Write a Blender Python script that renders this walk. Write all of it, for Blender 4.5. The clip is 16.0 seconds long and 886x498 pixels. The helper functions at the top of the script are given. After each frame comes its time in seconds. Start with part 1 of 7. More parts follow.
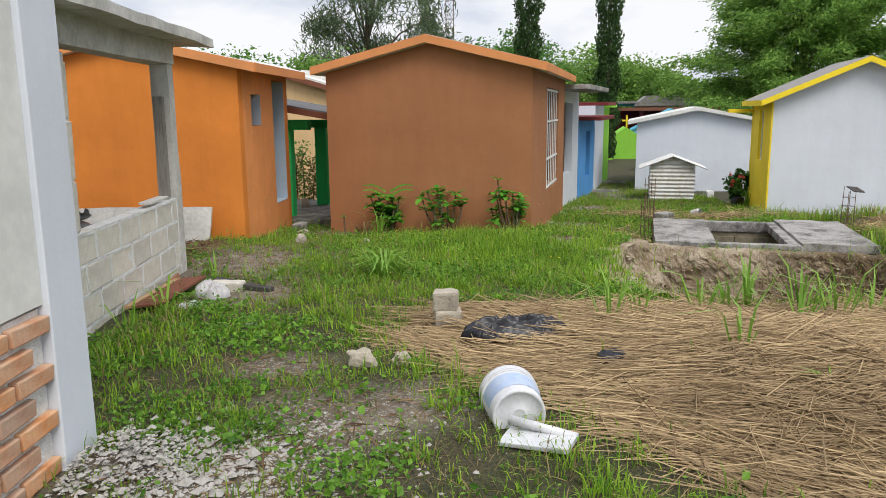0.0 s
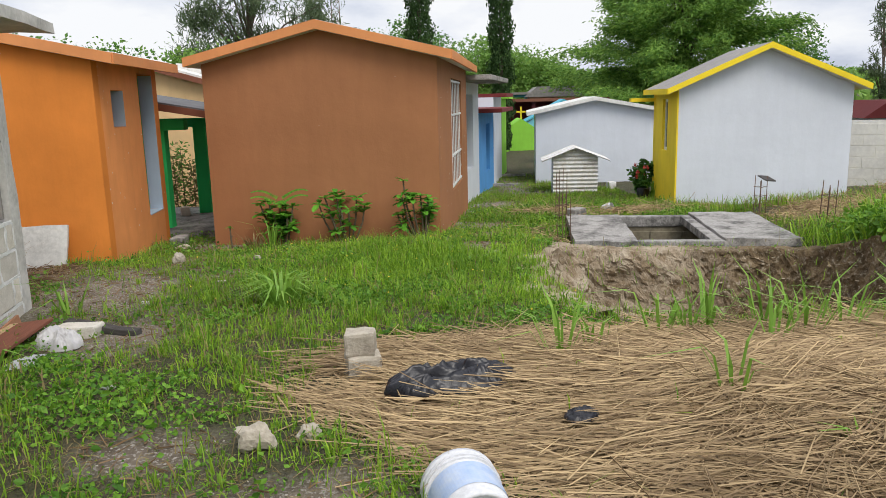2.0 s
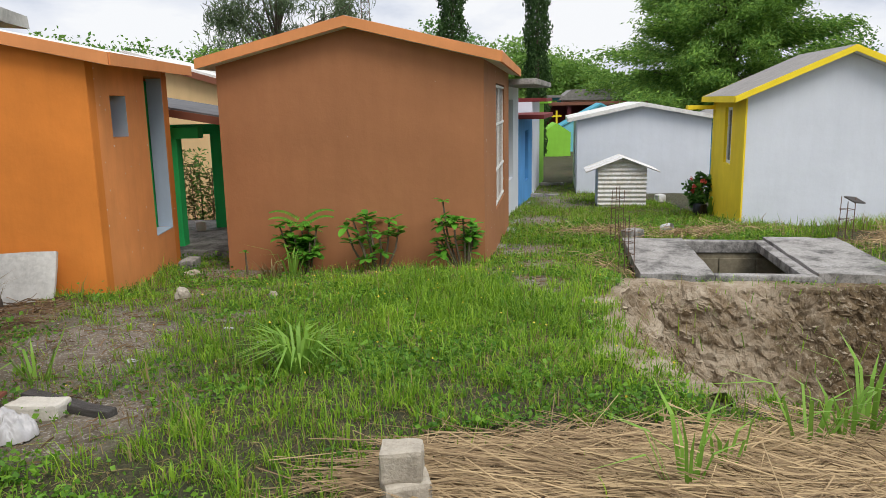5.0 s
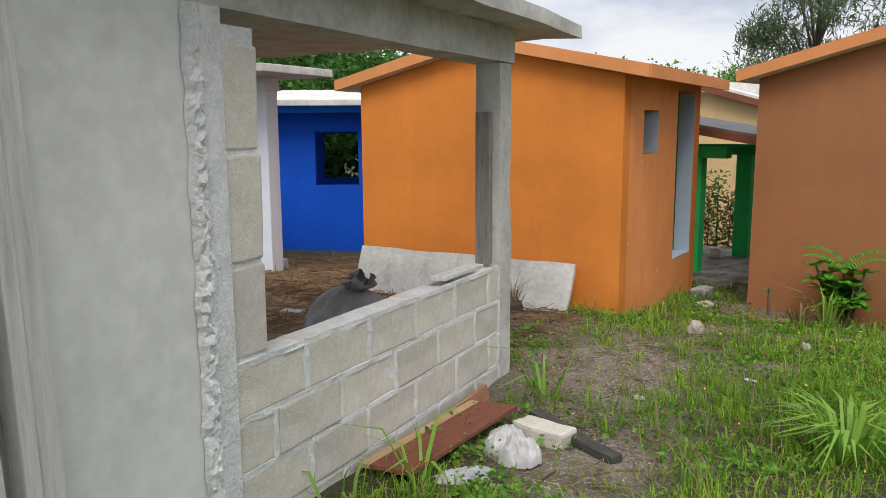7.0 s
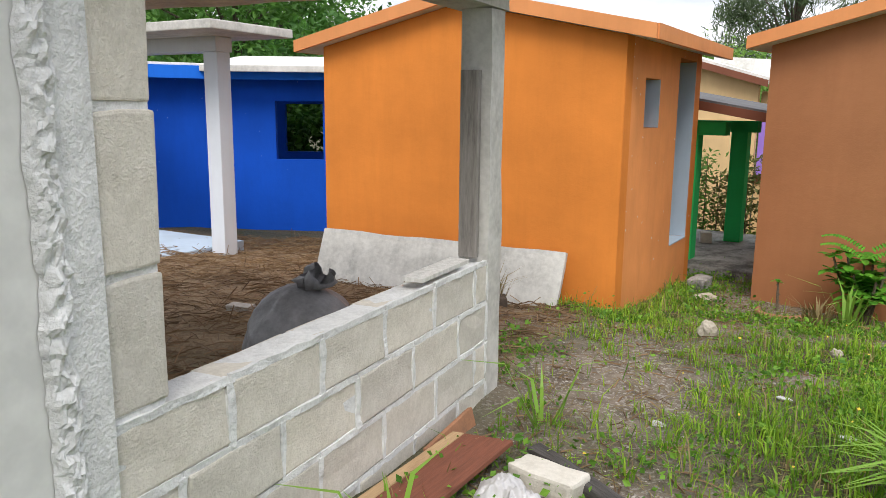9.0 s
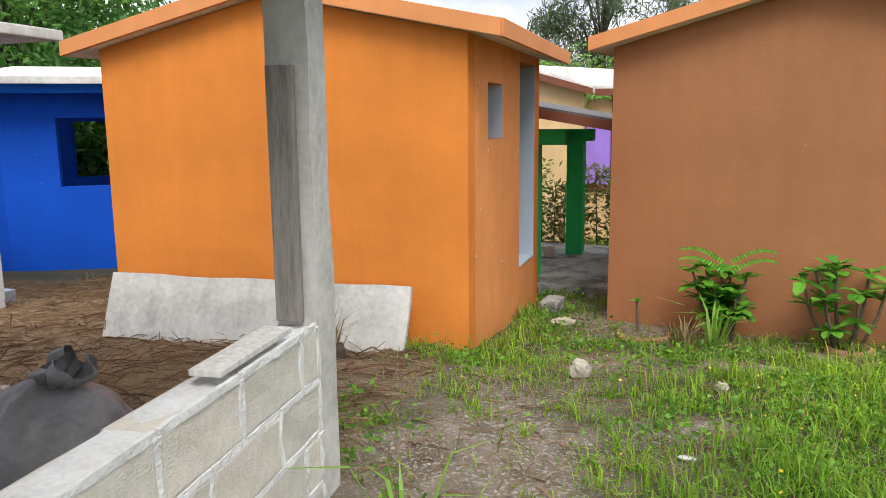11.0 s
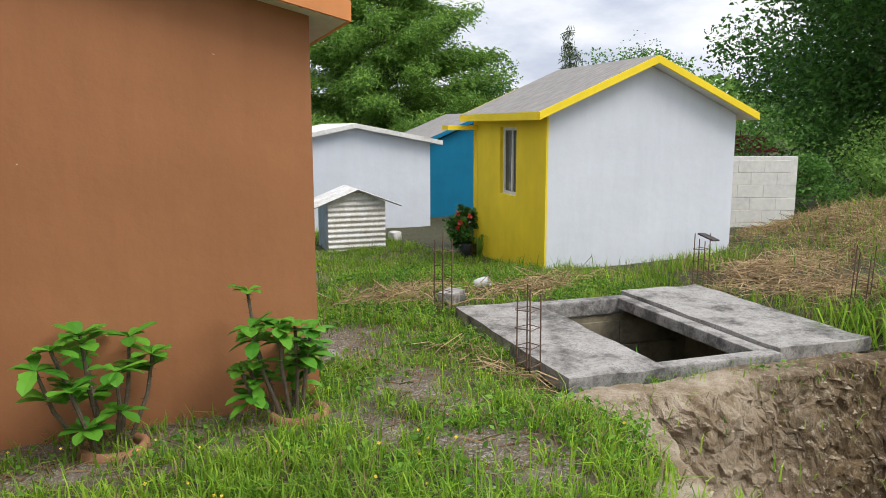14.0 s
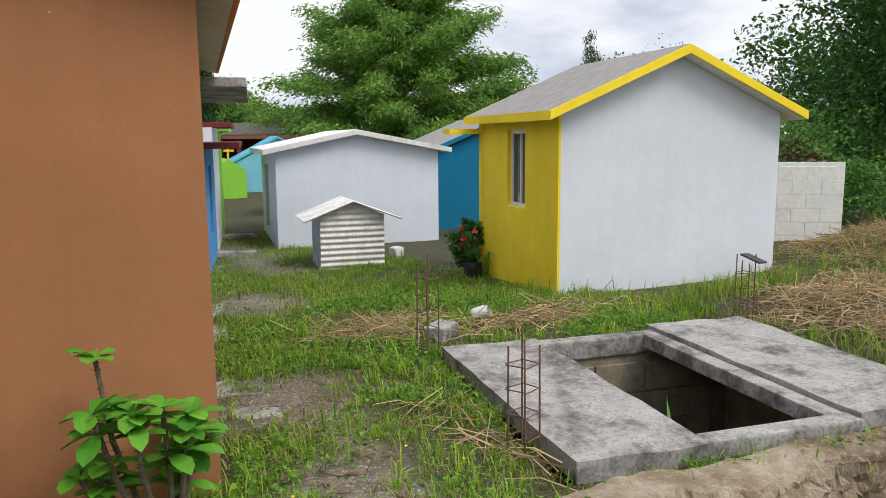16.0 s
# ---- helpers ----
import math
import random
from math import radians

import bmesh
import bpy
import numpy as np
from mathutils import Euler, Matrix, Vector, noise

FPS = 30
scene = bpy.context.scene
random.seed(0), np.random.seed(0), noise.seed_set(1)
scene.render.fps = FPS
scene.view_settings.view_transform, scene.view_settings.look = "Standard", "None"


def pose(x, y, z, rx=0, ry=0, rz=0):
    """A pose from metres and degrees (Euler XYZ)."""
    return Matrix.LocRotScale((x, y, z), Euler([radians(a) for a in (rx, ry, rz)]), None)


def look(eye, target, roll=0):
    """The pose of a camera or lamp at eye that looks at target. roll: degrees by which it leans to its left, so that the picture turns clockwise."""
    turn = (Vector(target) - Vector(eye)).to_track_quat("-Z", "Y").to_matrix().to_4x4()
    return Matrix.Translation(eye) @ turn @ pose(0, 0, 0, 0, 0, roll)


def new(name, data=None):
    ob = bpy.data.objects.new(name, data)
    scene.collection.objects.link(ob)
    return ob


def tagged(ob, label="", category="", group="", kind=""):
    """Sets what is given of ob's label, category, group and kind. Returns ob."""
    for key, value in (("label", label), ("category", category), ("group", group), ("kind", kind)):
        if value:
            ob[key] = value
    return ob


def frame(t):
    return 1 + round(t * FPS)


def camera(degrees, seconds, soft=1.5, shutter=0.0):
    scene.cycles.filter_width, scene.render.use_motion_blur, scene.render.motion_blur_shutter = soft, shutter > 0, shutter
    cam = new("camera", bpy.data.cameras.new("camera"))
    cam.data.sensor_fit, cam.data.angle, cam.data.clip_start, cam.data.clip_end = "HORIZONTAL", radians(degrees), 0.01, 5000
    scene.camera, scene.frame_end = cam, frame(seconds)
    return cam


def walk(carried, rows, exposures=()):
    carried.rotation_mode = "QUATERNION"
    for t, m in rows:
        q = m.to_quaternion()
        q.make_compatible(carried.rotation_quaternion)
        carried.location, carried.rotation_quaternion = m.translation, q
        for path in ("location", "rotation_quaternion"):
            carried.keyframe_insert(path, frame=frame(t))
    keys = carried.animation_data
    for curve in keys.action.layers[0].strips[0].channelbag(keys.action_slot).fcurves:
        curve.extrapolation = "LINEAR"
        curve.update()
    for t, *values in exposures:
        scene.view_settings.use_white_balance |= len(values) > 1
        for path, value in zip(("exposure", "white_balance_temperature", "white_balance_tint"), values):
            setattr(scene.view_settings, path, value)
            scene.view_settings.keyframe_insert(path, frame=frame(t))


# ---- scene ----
cam = camera(60.7, 16.0, soft=0.75)
PATH = [
    (0, (0.083, 0.065, 1.511), (0.052, 2.032, 1.146), -0.5),
    (0.5, (0.065, 0.308, 1.515), (0.082, 2.273, 1.146), -1.0),
    (1, (0.028, 0.508, 1.522), (0.13, 2.472, 1.157), -1.0),
    (1.5, (-0.018, 0.708, 1.525), (0.178, 2.664, 1.155), -1.1),
    (2, (0.006, 0.914, 1.514), (0.249, 2.861, 1.128), -1.5),
    (2.5, (0.051, 1.144, 1.546), (0.296, 3.09, 1.154), -1.5),
    (3, (0.023, 1.348, 1.538), (0.288, 3.291, 1.142), -1.4),
    (3.2, (0.012, 1.426, 1.545), (0.287, 3.366, 1.146), -1.5),
    (5.5, (-0.03, 2.085, 1.585), (0.037, 4.049, 1.219), -0.5),
    (6, (-0.033, 2.236, 1.535), (-0.374, 4.178, 1.2), -1.1),
    (6.5, (-0.166, 2.425, 1.542), (-0.934, 4.243, 1.222), -0.7),
    (7, (-0.317, 2.496, 1.525), (-1.357, 4.176, 1.218), -0.3),
    (7.5, (-0.436, 2.565, 1.52), (-1.548, 4.198, 1.209), 0.3),
    (8, (-0.502, 2.696, 1.51), (-1.614, 4.324, 1.171), 0.4),
    (8.5, (-0.599, 2.906, 1.482), (-1.641, 4.575, 1.121), 0.6),
    (11, (-1.057, 3.818, 1.456), (-1.617, 5.708, 1.123), -0.6),
    (11.5, (-0.991, 4.111, 1.437), (-1.307, 6.055, 1.088), -0.7),
    (12, (-0.933, 4.372, 1.459), (-0.851, 6.338, 1.101), -0.9),
    (12.5, (-0.882, 4.63, 1.477), (-0.352, 6.526, 1.124), -1.1),
    (13, (-0.734, 4.834, 1.468), (0.096, 6.621, 1.124), -1.3),
    (13.5, (-0.603, 5.062, 1.463), (0.364, 6.782, 1.136), -0.5),
    (14, (-0.473, 5.284, 1.443), (0.595, 6.944, 1.124), -0.1),
    (14.5, (-0.281, 5.463, 1.435), (0.851, 7.082, 1.126), -0.5),
    (15, (-0.07, 5.659, 1.424), (1.085, 7.264, 1.126), -0.3),
    (15.5, (0.112, 5.861, 1.402), (1.241, 7.484, 1.102), -0.2),
    (16, (0.334, 6.069, 1.376), (1.351, 7.766, 1.082), -0.5),
]
EXPOSURES = ((0, 0.49), (3, 0.47), (5.5, 0.45), (6, 0.38), (6.5, 0.38), (7, 0.43), (8, 0.55), (8.5, 0.70), (11, 0.87), (12, 0.86), (12.5, 0.70), (13.5, 0.60), (14.5, 0.62), (16, 0.53))
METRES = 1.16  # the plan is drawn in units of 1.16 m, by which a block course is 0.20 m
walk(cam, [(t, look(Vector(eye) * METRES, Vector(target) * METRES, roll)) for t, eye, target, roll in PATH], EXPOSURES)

# ---- sky and sun ----
SUN_EL, SUN_AZ = radians(52), radians(155)
world = bpy.data.worlds.new("sky")
scene.world = world
world.use_nodes = True
wn, wl = world.node_tree.nodes, world.node_tree.links
wn.clear()
w_out = wn.new("ShaderNodeOutputWorld")
w_bg = wn.new("ShaderNodeBackground")
w_sky = wn.new("ShaderNodeTexSky")
w_sky.sky_type, w_sky.sun_disc = "NISHITA", False
w_sky.sun_elevation, w_sky.sun_rotation = SUN_EL, SUN_AZ
w_sky.air_density, w_sky.dust_density = 1.0, 3.0
w_noise = wn.new("ShaderNodeTexNoise")
w_noise.inputs["Scale"].default_value, w_noise.inputs["Detail"].default_value = 3.2, 7.0
w_noise.inputs["Roughness"].default_value = 0.55
w_map = wn.new("ShaderNodeMapping")
w_map.inputs["Scale"].default_value = (1.0, 1.0, 2.6)
w_map.inputs["Location"].default_value = (0.7, 0.2, 0.1)
w_tc = wn.new("ShaderNodeTexCoord")
w_ramp = wn.new("ShaderNodeValToRGB")
w_ramp.color_ramp.elements[0].position, w_ramp.color_ramp.elements[0].color = 0.40, (9.2, 10.0, 12.0, 1)
w_ramp.color_ramp.elements[1].position, w_ramp.color_ramp.elements[1].color = 0.58, (13.6, 13.8, 14.2, 1)
w_cover = wn.new("ShaderNodeValToRGB")
w_cover.color_ramp.elements[0].position, w_cover.color_ramp.elements[0].color = 0.30, (0.66, 0.66, 0.66, 1)
w_cover.color_ramp.elements[1].position, w_cover.color_ramp.elements[1].color = 0.50, (0.95, 0.95, 0.95, 1)
w_mix = wn.new("ShaderNodeMix")
w_mix.data_type = "RGBA"
wl.new(w_tc.outputs["Generated"], w_map.inputs["Vector"])
wl.new(w_map.outputs["Vector"], w_noise.inputs["Vector"])
wl.new(w_noise.outputs["Fac"], w_ramp.inputs["Fac"])
wl.new(w_noise.outputs["Fac"], w_cover.inputs["Fac"])
wl.new(w_cover.outputs["Color"], w_mix.inputs["Factor"])
wl.new(w_sky.outputs["Color"], w_mix.inputs["A"])
wl.new(w_ramp.outputs["Color"], w_mix.inputs["B"])
w_sep = wn.new("ShaderNodeSeparateXYZ")
w_zen = wn.new("ShaderNodeMapRange")
w_zen.inputs["From Min"].default_value, w_zen.inputs["From Max"].default_value = 0.2, 0.75
w_zen.inputs["To Min"].default_value, w_zen.inputs["To Max"].default_value = 1.0, 1.35
w_vm = wn.new("ShaderNodeVectorMath")
w_vm.operation = "SCALE"
wl.new(w_tc.outputs["Generated"], w_sep.inputs["Vector"])
wl.new(w_sep.outputs["Z"], w_zen.inputs["Value"])
wl.new(w_mix.outputs["Result"], w_vm.inputs["Vector"])
wl.new(w_zen.outputs["Result"], w_vm.inputs["Scale"])
wl.new(w_vm.outputs["Vector"], w_bg.inputs["Color"])
w_bg.inputs["Strength"].default_value = 0.052
wl.new(w_bg.outputs["Background"], w_out.inputs["Surface"])
sun = new("sun", bpy.data.lights.new("sun", "SUN"))
sun.data.energy, sun.data.angle, sun.data.color = 1.7, radians(30), (1.0, 0.95, 0.87)
sun.matrix_world = look((0, 0, 20), (0 + 20 * math.sin(SUN_AZ) * -1 / math.tan(SUN_EL), 20 * math.cos(SUN_AZ) * -1 / math.tan(SUN_EL), 0))


# ---- materials ----
def rgb(h):
    """Linear colour from a hex code."""
    c = [int(h[i:i + 2], 16) / 255 for i in (0, 2, 4)]
    return tuple(v / 12.92 if v <= 0.04045 else ((v + 0.055) / 1.055) ** 2.4 for v in c)


def mul(c, k):
    return tuple(min(1.0, v * k) for v in c)


class Nodes:
    def __init__(self, name):
        self.m = bpy.data.materials.new(name)
        self.m.use_nodes = True
        self.n, self.l = self.m.node_tree.nodes, self.m.node_tree.links
        self.b = self.n["Principled BSDF"]
        self.tc = self.n.new("ShaderNodeTexCoord")

    def noise(self, scale, detail=4.0, rough=0.6, stretch=None, src="Object"):
        t = self.n.new("ShaderNodeTexNoise")
        t.inputs["Scale"].default_value, t.inputs["Detail"].default_value, t.inputs["Roughness"].default_value = scale, detail, rough
        v = self.tc.outputs[src]
        if stretch:
            mp = self.n.new("ShaderNodeMapping")
            mp.inputs["Scale"].default_value = stretch
            self.l.new(v, mp.inputs["Vector"])
            v = mp.outputs["Vector"]
        self.l.new(v, t.inputs["Vector"])
        return t.outputs["Fac"]

    def ramp(self, fac, stops):
        r = self.n.new("ShaderNodeValToRGB")
        e = r.color_ramp.elements
        while len(e) < len(stops):
            e.new(0.5)
        for el, (p, c) in zip(e, stops):
            el.position, el.color = p, (*((c, c, c) if isinstance(c, (int, float)) else c), 1)
        self.l.new(fac, r.inputs["Fac"])
        return r.outputs["Color"]

    def mix(self, fac, a, b, mode="MIX"):
        x = self.n.new("ShaderNodeMix")
        x.data_type, x.blend_type = "RGBA", mode
        for sock, v in (("Factor", fac), ("A", a), ("B", b)):
            if isinstance(v, (int, float)):
                x.inputs[sock].default_value = v
            elif isinstance(v, tuple):
                x.inputs[sock].default_value = (*v, 1)
            else:
                self.l.new(v, x.inputs[sock])
        return x.outputs["Result"]

    def bump(self, fac, strength, dist=0.01):
        b = self.n.new("ShaderNodeBump")
        b.inputs["Strength"].default_value, b.inputs["Distance"].default_value = strength, dist
        self.l.new(fac, b.inputs["Height"])
        prev = self.b.inputs["Normal"].links
        if prev:
            self.l.new(prev[0].from_socket, b.inputs["Normal"])
        self.l.new(b.outputs["Normal"], self.b.inputs["Normal"])

    def colour(self, c):
        if isinstance(c, tuple):
            self.b.inputs["Base Color"].default_value = (*c, 1)
        else:
            self.l.new(c, self.b.inputs["Base Color"])

    def rough(self, v):
        if isinstance(v, (int, float)):
            self.b.inputs["Roughness"].default_value = v
        else:
            self.l.new(v, self.b.inputs["Roughness"])


def painted(name, c, chips=0.0, chip_colour=(0.7, 0.66, 0.6), rough=0.8, grime=0.25, fade=0.2):
    """Painted render on a masonry wall: brush fade, rain streaks, grit and small chips."""
    k = Nodes(name)
    col = k.mix(k.ramp(k.noise(1.3, 3), [(0.35, 0.0), (0.7, 1.0)]), mul(c, 1 - fade * 0.5), mul(c, 1 + fade * 0.4))
    col = k.mix(k.ramp(k.noise(3.0, 5, 0.7, (2.5, 2.5, 0.35)), [(0.45, 0.0), (0.85, grime)]), col, mul(c, 0.55))
    col = k.mix(k.ramp(k.noise(38, 3), [(0.4, 0.0), (0.75, 0.07)]), col, mul(c, 1.25))
    if chips:
        v = k.n.new("ShaderNodeTexVoronoi")
        v.inputs["Scale"].default_value = 11.0
        warp = k.n.new("ShaderNodeTexNoise")
        warp.inputs["Scale"].default_value, warp.inputs["Detail"].default_value = 70.0, 3.0
        k.l.new(k.tc.outputs["Object"], warp.inputs["Vector"])
        wv = k.n.new("ShaderNodeVectorMath")
        wv.operation = "MULTIPLY_ADD"
        wv.inputs[1].default_value = (0.02, 0.02, 0.02)
        k.l.new(warp.outputs["Color"], wv.inputs[0])
        k.l.new(k.tc.outputs["Object"], wv.inputs[2])
        k.l.new(wv.outputs["Vector"], v.inputs["Vector"])
        near = k.ramp(v.outputs["Distance"], [(0.0, 1.0), (chips * 0.11, 1.0), (chips * 0.14, 0.0)])
        some = k.ramp(v.outputs["Color"], [(0.55, 0.0), (0.57, 1.0)])
        col = k.mix(k.mix(1.0, near, some, "MULTIPLY"), col, chip_colour)
    k.colour(col)
    k.rough(rough)
    k.b.inputs["Specular IOR Level"].default_value = 0.22
    k.bump(k.noise(90, 3, 0.6), 0.22, 0.003)
    k.bump(k.noise(6, 4, 0.6), 0.25, 0.02)
    return k.m


def varied(m, spread):
    """Give pieces that share a material their own tone."""
    n, l = m.node_tree.nodes, m.node_tree.links
    bs = n["Principled BSDF"]
    src = bs.inputs["Base Color"].links[0].from_socket
    oi = n.new("ShaderNodeObjectInfo")
    mr = n.new("ShaderNodeMapRange")
    mr.inputs["To Min"].default_value, mr.inputs["To Max"].default_value = 1 - spread, 1 + spread
    hs = n.new("ShaderNodeHueSaturation")
    l.new(oi.outputs["Random"], mr.inputs["Value"])
    l.new(mr.outputs["Result"], hs.inputs["Value"])
    l.new(mr.outputs["Result"], hs.inputs["Saturation"])
    l.new(src, hs.inputs["Color"])
    l.new(hs.outputs["Color"], bs.inputs["Base Color"])
    return m


def plain(name, c, c2=None, rough=0.7, scale=8.0, metal=0.0, bump=0.2, bscale=40.0, stretch=None, dist=0.004):
    k = Nodes(name)
    c2 = c2 or mul(c, 0.6)
    col = k.mix(k.ramp(k.noise(scale, 5, 0.65, stretch), [(0.35, 0.0), (0.68, 1.0)]), c, c2)
    col = k.mix(k.ramp(k.noise(scale * 6, 3, 0.6, stretch), [(0.4, 0.0), (0.7, 0.35)]), col, mul(c, 1.25))
    k.colour(col)
    k.rough(rough)
    k.b.inputs["Metallic"].default_value = metal
    k.bump(k.noise(bscale, 4, 0.65, stretch), bump, dist)
    return k.m


def leafy(name, c, c2, rough=0.5, thin=0.25):
    k = Nodes(name)
    g = k.n.new("ShaderNodeNewGeometry")
    col = k.mix(k.ramp(g.outputs["Random Per Island"], [(0.0, 0.0), (1.0, 1.0)]), c, c2)
    col = k.mix(k.ramp(k.noise(1.1, 3), [(0.35, 0.0), (0.7, 0.5)]), col, mul(c2, 0.75))
    k.colour(col)
    k.rough(rough)
    k.b.inputs["Specular IOR Level"].default_value = 0.3
    tr = k.n.new("ShaderNodeBsdfTranslucent")
    k.l.new(col, tr.inputs["Color"])
    ms = k.n.new("ShaderNodeMixShader")
    ms.inputs["Fac"].default_value = thin
    k.l.new(k.b.outputs["BSDF"], ms.inputs[1])
    k.l.new(tr.outputs["BSDF"], ms.inputs[2])
    k.l.new(ms.outputs["Shader"], k.n["Material Output"].inputs["Surface"])
    return k.m


BROWN = painted("brown_paint", (0.358, 0.157, 0.071), chips=0.8, fade=0.18)
ORANGE = painted("orange_paint", (0.70, 0.232, 0.042), chips=0.55, fade=0.25)
# Paler salmon of the side wall, also lightened because less light reaches it.
ORANGE_SIDE_LIT = painted("orange_side_lit_paint", (0.74, 0.295, 0.10), chips=0.6, fade=0.3, grime=0.3)
ORANGE_TRIM = painted("orange_trim_paint", (0.66, 0.27, 0.10), rough=0.7)
BLUE_GREY = painted("pale_blue_paint", (0.42, 0.50, 0.60))
BLUE = painted("cobalt_paint", (0.003, 0.075, 0.52), chips=0.4, chip_colour=(0.2, 0.3, 0.6))
BLUE_TRIM = painted("bright_blue_trim_paint", (0.012, 0.15, 0.70), chips=1.2, chip_colour=(0.55, 0.6, 0.7))
WHITE = painted("white_paint", (0.66, 0.695, 0.76), grime=0.15, fade=0.1)
YELLOW = painted("yellow_paint", (0.88, 0.66, 0.035), grime=0.15)
GREEN = painted("green_paint", (0.045, 0.68, 0.19))
LIME = painted("lime_paint", (0.28, 0.62, 0.07))
TEAL = painted("teal_paint", (0.006, 0.16, 0.29))
SKYBLUE = painted("sky_blue_paint", (0.10, 0.33, 0.70))
CREAM = painted("cream_paint", (0.72, 0.50, 0.26))
PURPLE = painted("lilac_paint", (0.36, 0.22, 0.72))
MAROON = painted("maroon_paint", (0.16, 0.03, 0.03))
PINK = painted("pink_paint", (0.62, 0.36, 0.28))
ROOFWHITE = plain("white_roof_coat", (0.74, 0.73, 0.70), (0.5, 0.49, 0.46), rough=0.85, scale=3)
ROOFGREY = plain("grey_roof_felt", (0.20, 0.19, 0.18), (0.34, 0.32, 0.30), rough=0.95, scale=7, stretch=(1, 2.5, 1))
CONCRETE = plain("bare_concrete", (0.60, 0.585, 0.55), (0.36, 0.35, 0.325), rough=0.9, scale=5, bump=0.5)
k = Nodes("mildewed_concrete")
c = k.mix(k.ramp(k.noise(7, 5, 0.65), [(0.35, 0.0), (0.68, 1.0)]), (0.40, 0.383, 0.365), (0.29, 0.277, 0.26))
c = k.mix(k.ramp(k.noise(2.6, 9, 0.78), [(0.47, 0.0), (0.60, 0.92)]), c, (0.07, 0.066, 0.062))
c = k.mix(k.ramp(k.noise(60, 4, 0.7), [(0.52, 0.0), (0.62, 0.6)]), c, (0.12, 0.115, 0.105))
k.colour(c)
k.rough(0.95)
k.bump(k.noise(70, 4, 0.7), 0.7, 0.005)
k.bump(k.noise(11, 5, 0.7), 0.5, 0.015)
DARKCON = k.m
PLASTER = plain("grey_plaster", (0.74, 0.735, 0.70), (0.61, 0.605, 0.58), rough=0.9, scale=2.2, bump=0.15, bscale=60)
BLOCK = plain("concrete_block", (0.67, 0.63, 0.56), (0.55, 0.51, 0.44), rough=0.95, scale=14, bump=0.9, bscale=130, dist=0.006)
MORTAR = plain("mortar", (0.76, 0.76, 0.75), (0.60, 0.60, 0.59), rough=0.95, scale=12, bump=1.0, bscale=60, dist=0.01)
BRICK = plain("red_brick", (0.52, 0.24, 0.12), (0.58, 0.42, 0.30), rough=0.9, scale=9, bump=0.7, bscale=70)
STEEL = plain("rusty_steel", (0.17, 0.095, 0.06), (0.07, 0.05, 0.04), rough=0.8, scale=30)
WHITEMETAL = plain("white_enamel", (0.75, 0.75, 0.73), (0.6, 0.6, 0.58), rough=0.4, scale=12, bump=0.05)
ZINC = plain("galvanised_sheet", (0.70, 0.71, 0.72), (0.50, 0.45, 0.38), rough=0.55, scale=6, metal=0.08, bump=0.1)
DIRT = plain("pit_soil", (0.30, 0.245, 0.17), (0.14, 0.11, 0.075), rough=1.0, scale=3, bump=0.8, bscale=25, dist=0.03)
WOOD = plain("weathered_timber", (0.68, 0.665, 0.63), (0.44, 0.42, 0.385), rough=0.85, scale=4, stretch=(12, 12, 0.6), bump=0.4)
FORMWOOD = plain("stained_form_timber", (0.30, 0.275, 0.25), (0.15, 0.135, 0.12), rough=0.9, scale=6, stretch=(10, 10, 0.8), bump=0.6)
GLASS = Nodes("dark_glass")
GLASS.colour((0.05, 0.055, 0.06))
GLASS.rough(0.06)
GLASS = GLASS.m
BARK = plain("bark", (0.12, 0.09, 0.065), (0.06, 0.045, 0.035), rough=0.95, scale=10, bump=0.8, bscale=25, dist=0.02)


varied(BLOCK, 0.10)
varied(BRICK, 0.2)


# ---- mesh helpers ----
def mesh(name, verts, faces, mat, smooth=False):
    me = bpy.data.meshes.new(name)
    me.from_pydata([tuple(v) for v in verts] if not isinstance(verts, np.ndarray) else verts.tolist(), [], faces if isinstance(faces, list) else faces.tolist())
    me.materials.append(mat)
    if smooth:
        me.polygons.foreach_set("use_smooth", [True] * len(me.polygons))
    me.update()
    return me


def thing(name, label, category, m=None, group="", kind=""):
    """An empty that parents a thing's parts."""
    ob = new(name)
    ob.matrix_world = m or Matrix()
    return tagged(ob, label, category, group, kind)


def part(name, bm, mat, parent, label="", m=None, smooth=False):
    me = bpy.data.meshes.new(name)
    bmesh.ops.recalc_face_normals(bm, faces=bm.faces)
    bm.to_mesh(me)
    bm.free()
    me.materials.append(mat)
    if smooth:
        me.polygons.foreach_set("use_smooth", [True] * len(me.polygons))
    ob = new(name, me)
    if parent is not None:
        ob.parent = parent
    if m is not None:
        ob.matrix_basis = m
    return tagged(ob, label)


def box(x0, y0, z0, x1, y1, z1, bevel=0.0, bm=None, m=None):
    bm = bm or bmesh.new()
    r = bmesh.ops.create_cube(bm, size=1.0, matrix=Matrix.Translation(((x0 + x1) / 2, (y0 + y1) / 2, (z0 + z1) / 2)) @ Matrix.Diagonal((x1 - x0, y1 - y0, z1 - z0, 1)))
    if bevel:
        es = list({e for v in r["verts"] for e in v.link_edges})
        b = bmesh.ops.bevel(bm, geom=es, offset=bevel, segments=2, affect="EDGES", profile=0.6)
        if m is not None:
            bmesh.ops.transform(bm, matrix=m, verts=bm.verts[:])
    elif m is not None:
        bmesh.ops.transform(bm, matrix=m, verts=r["verts"])
    return bm


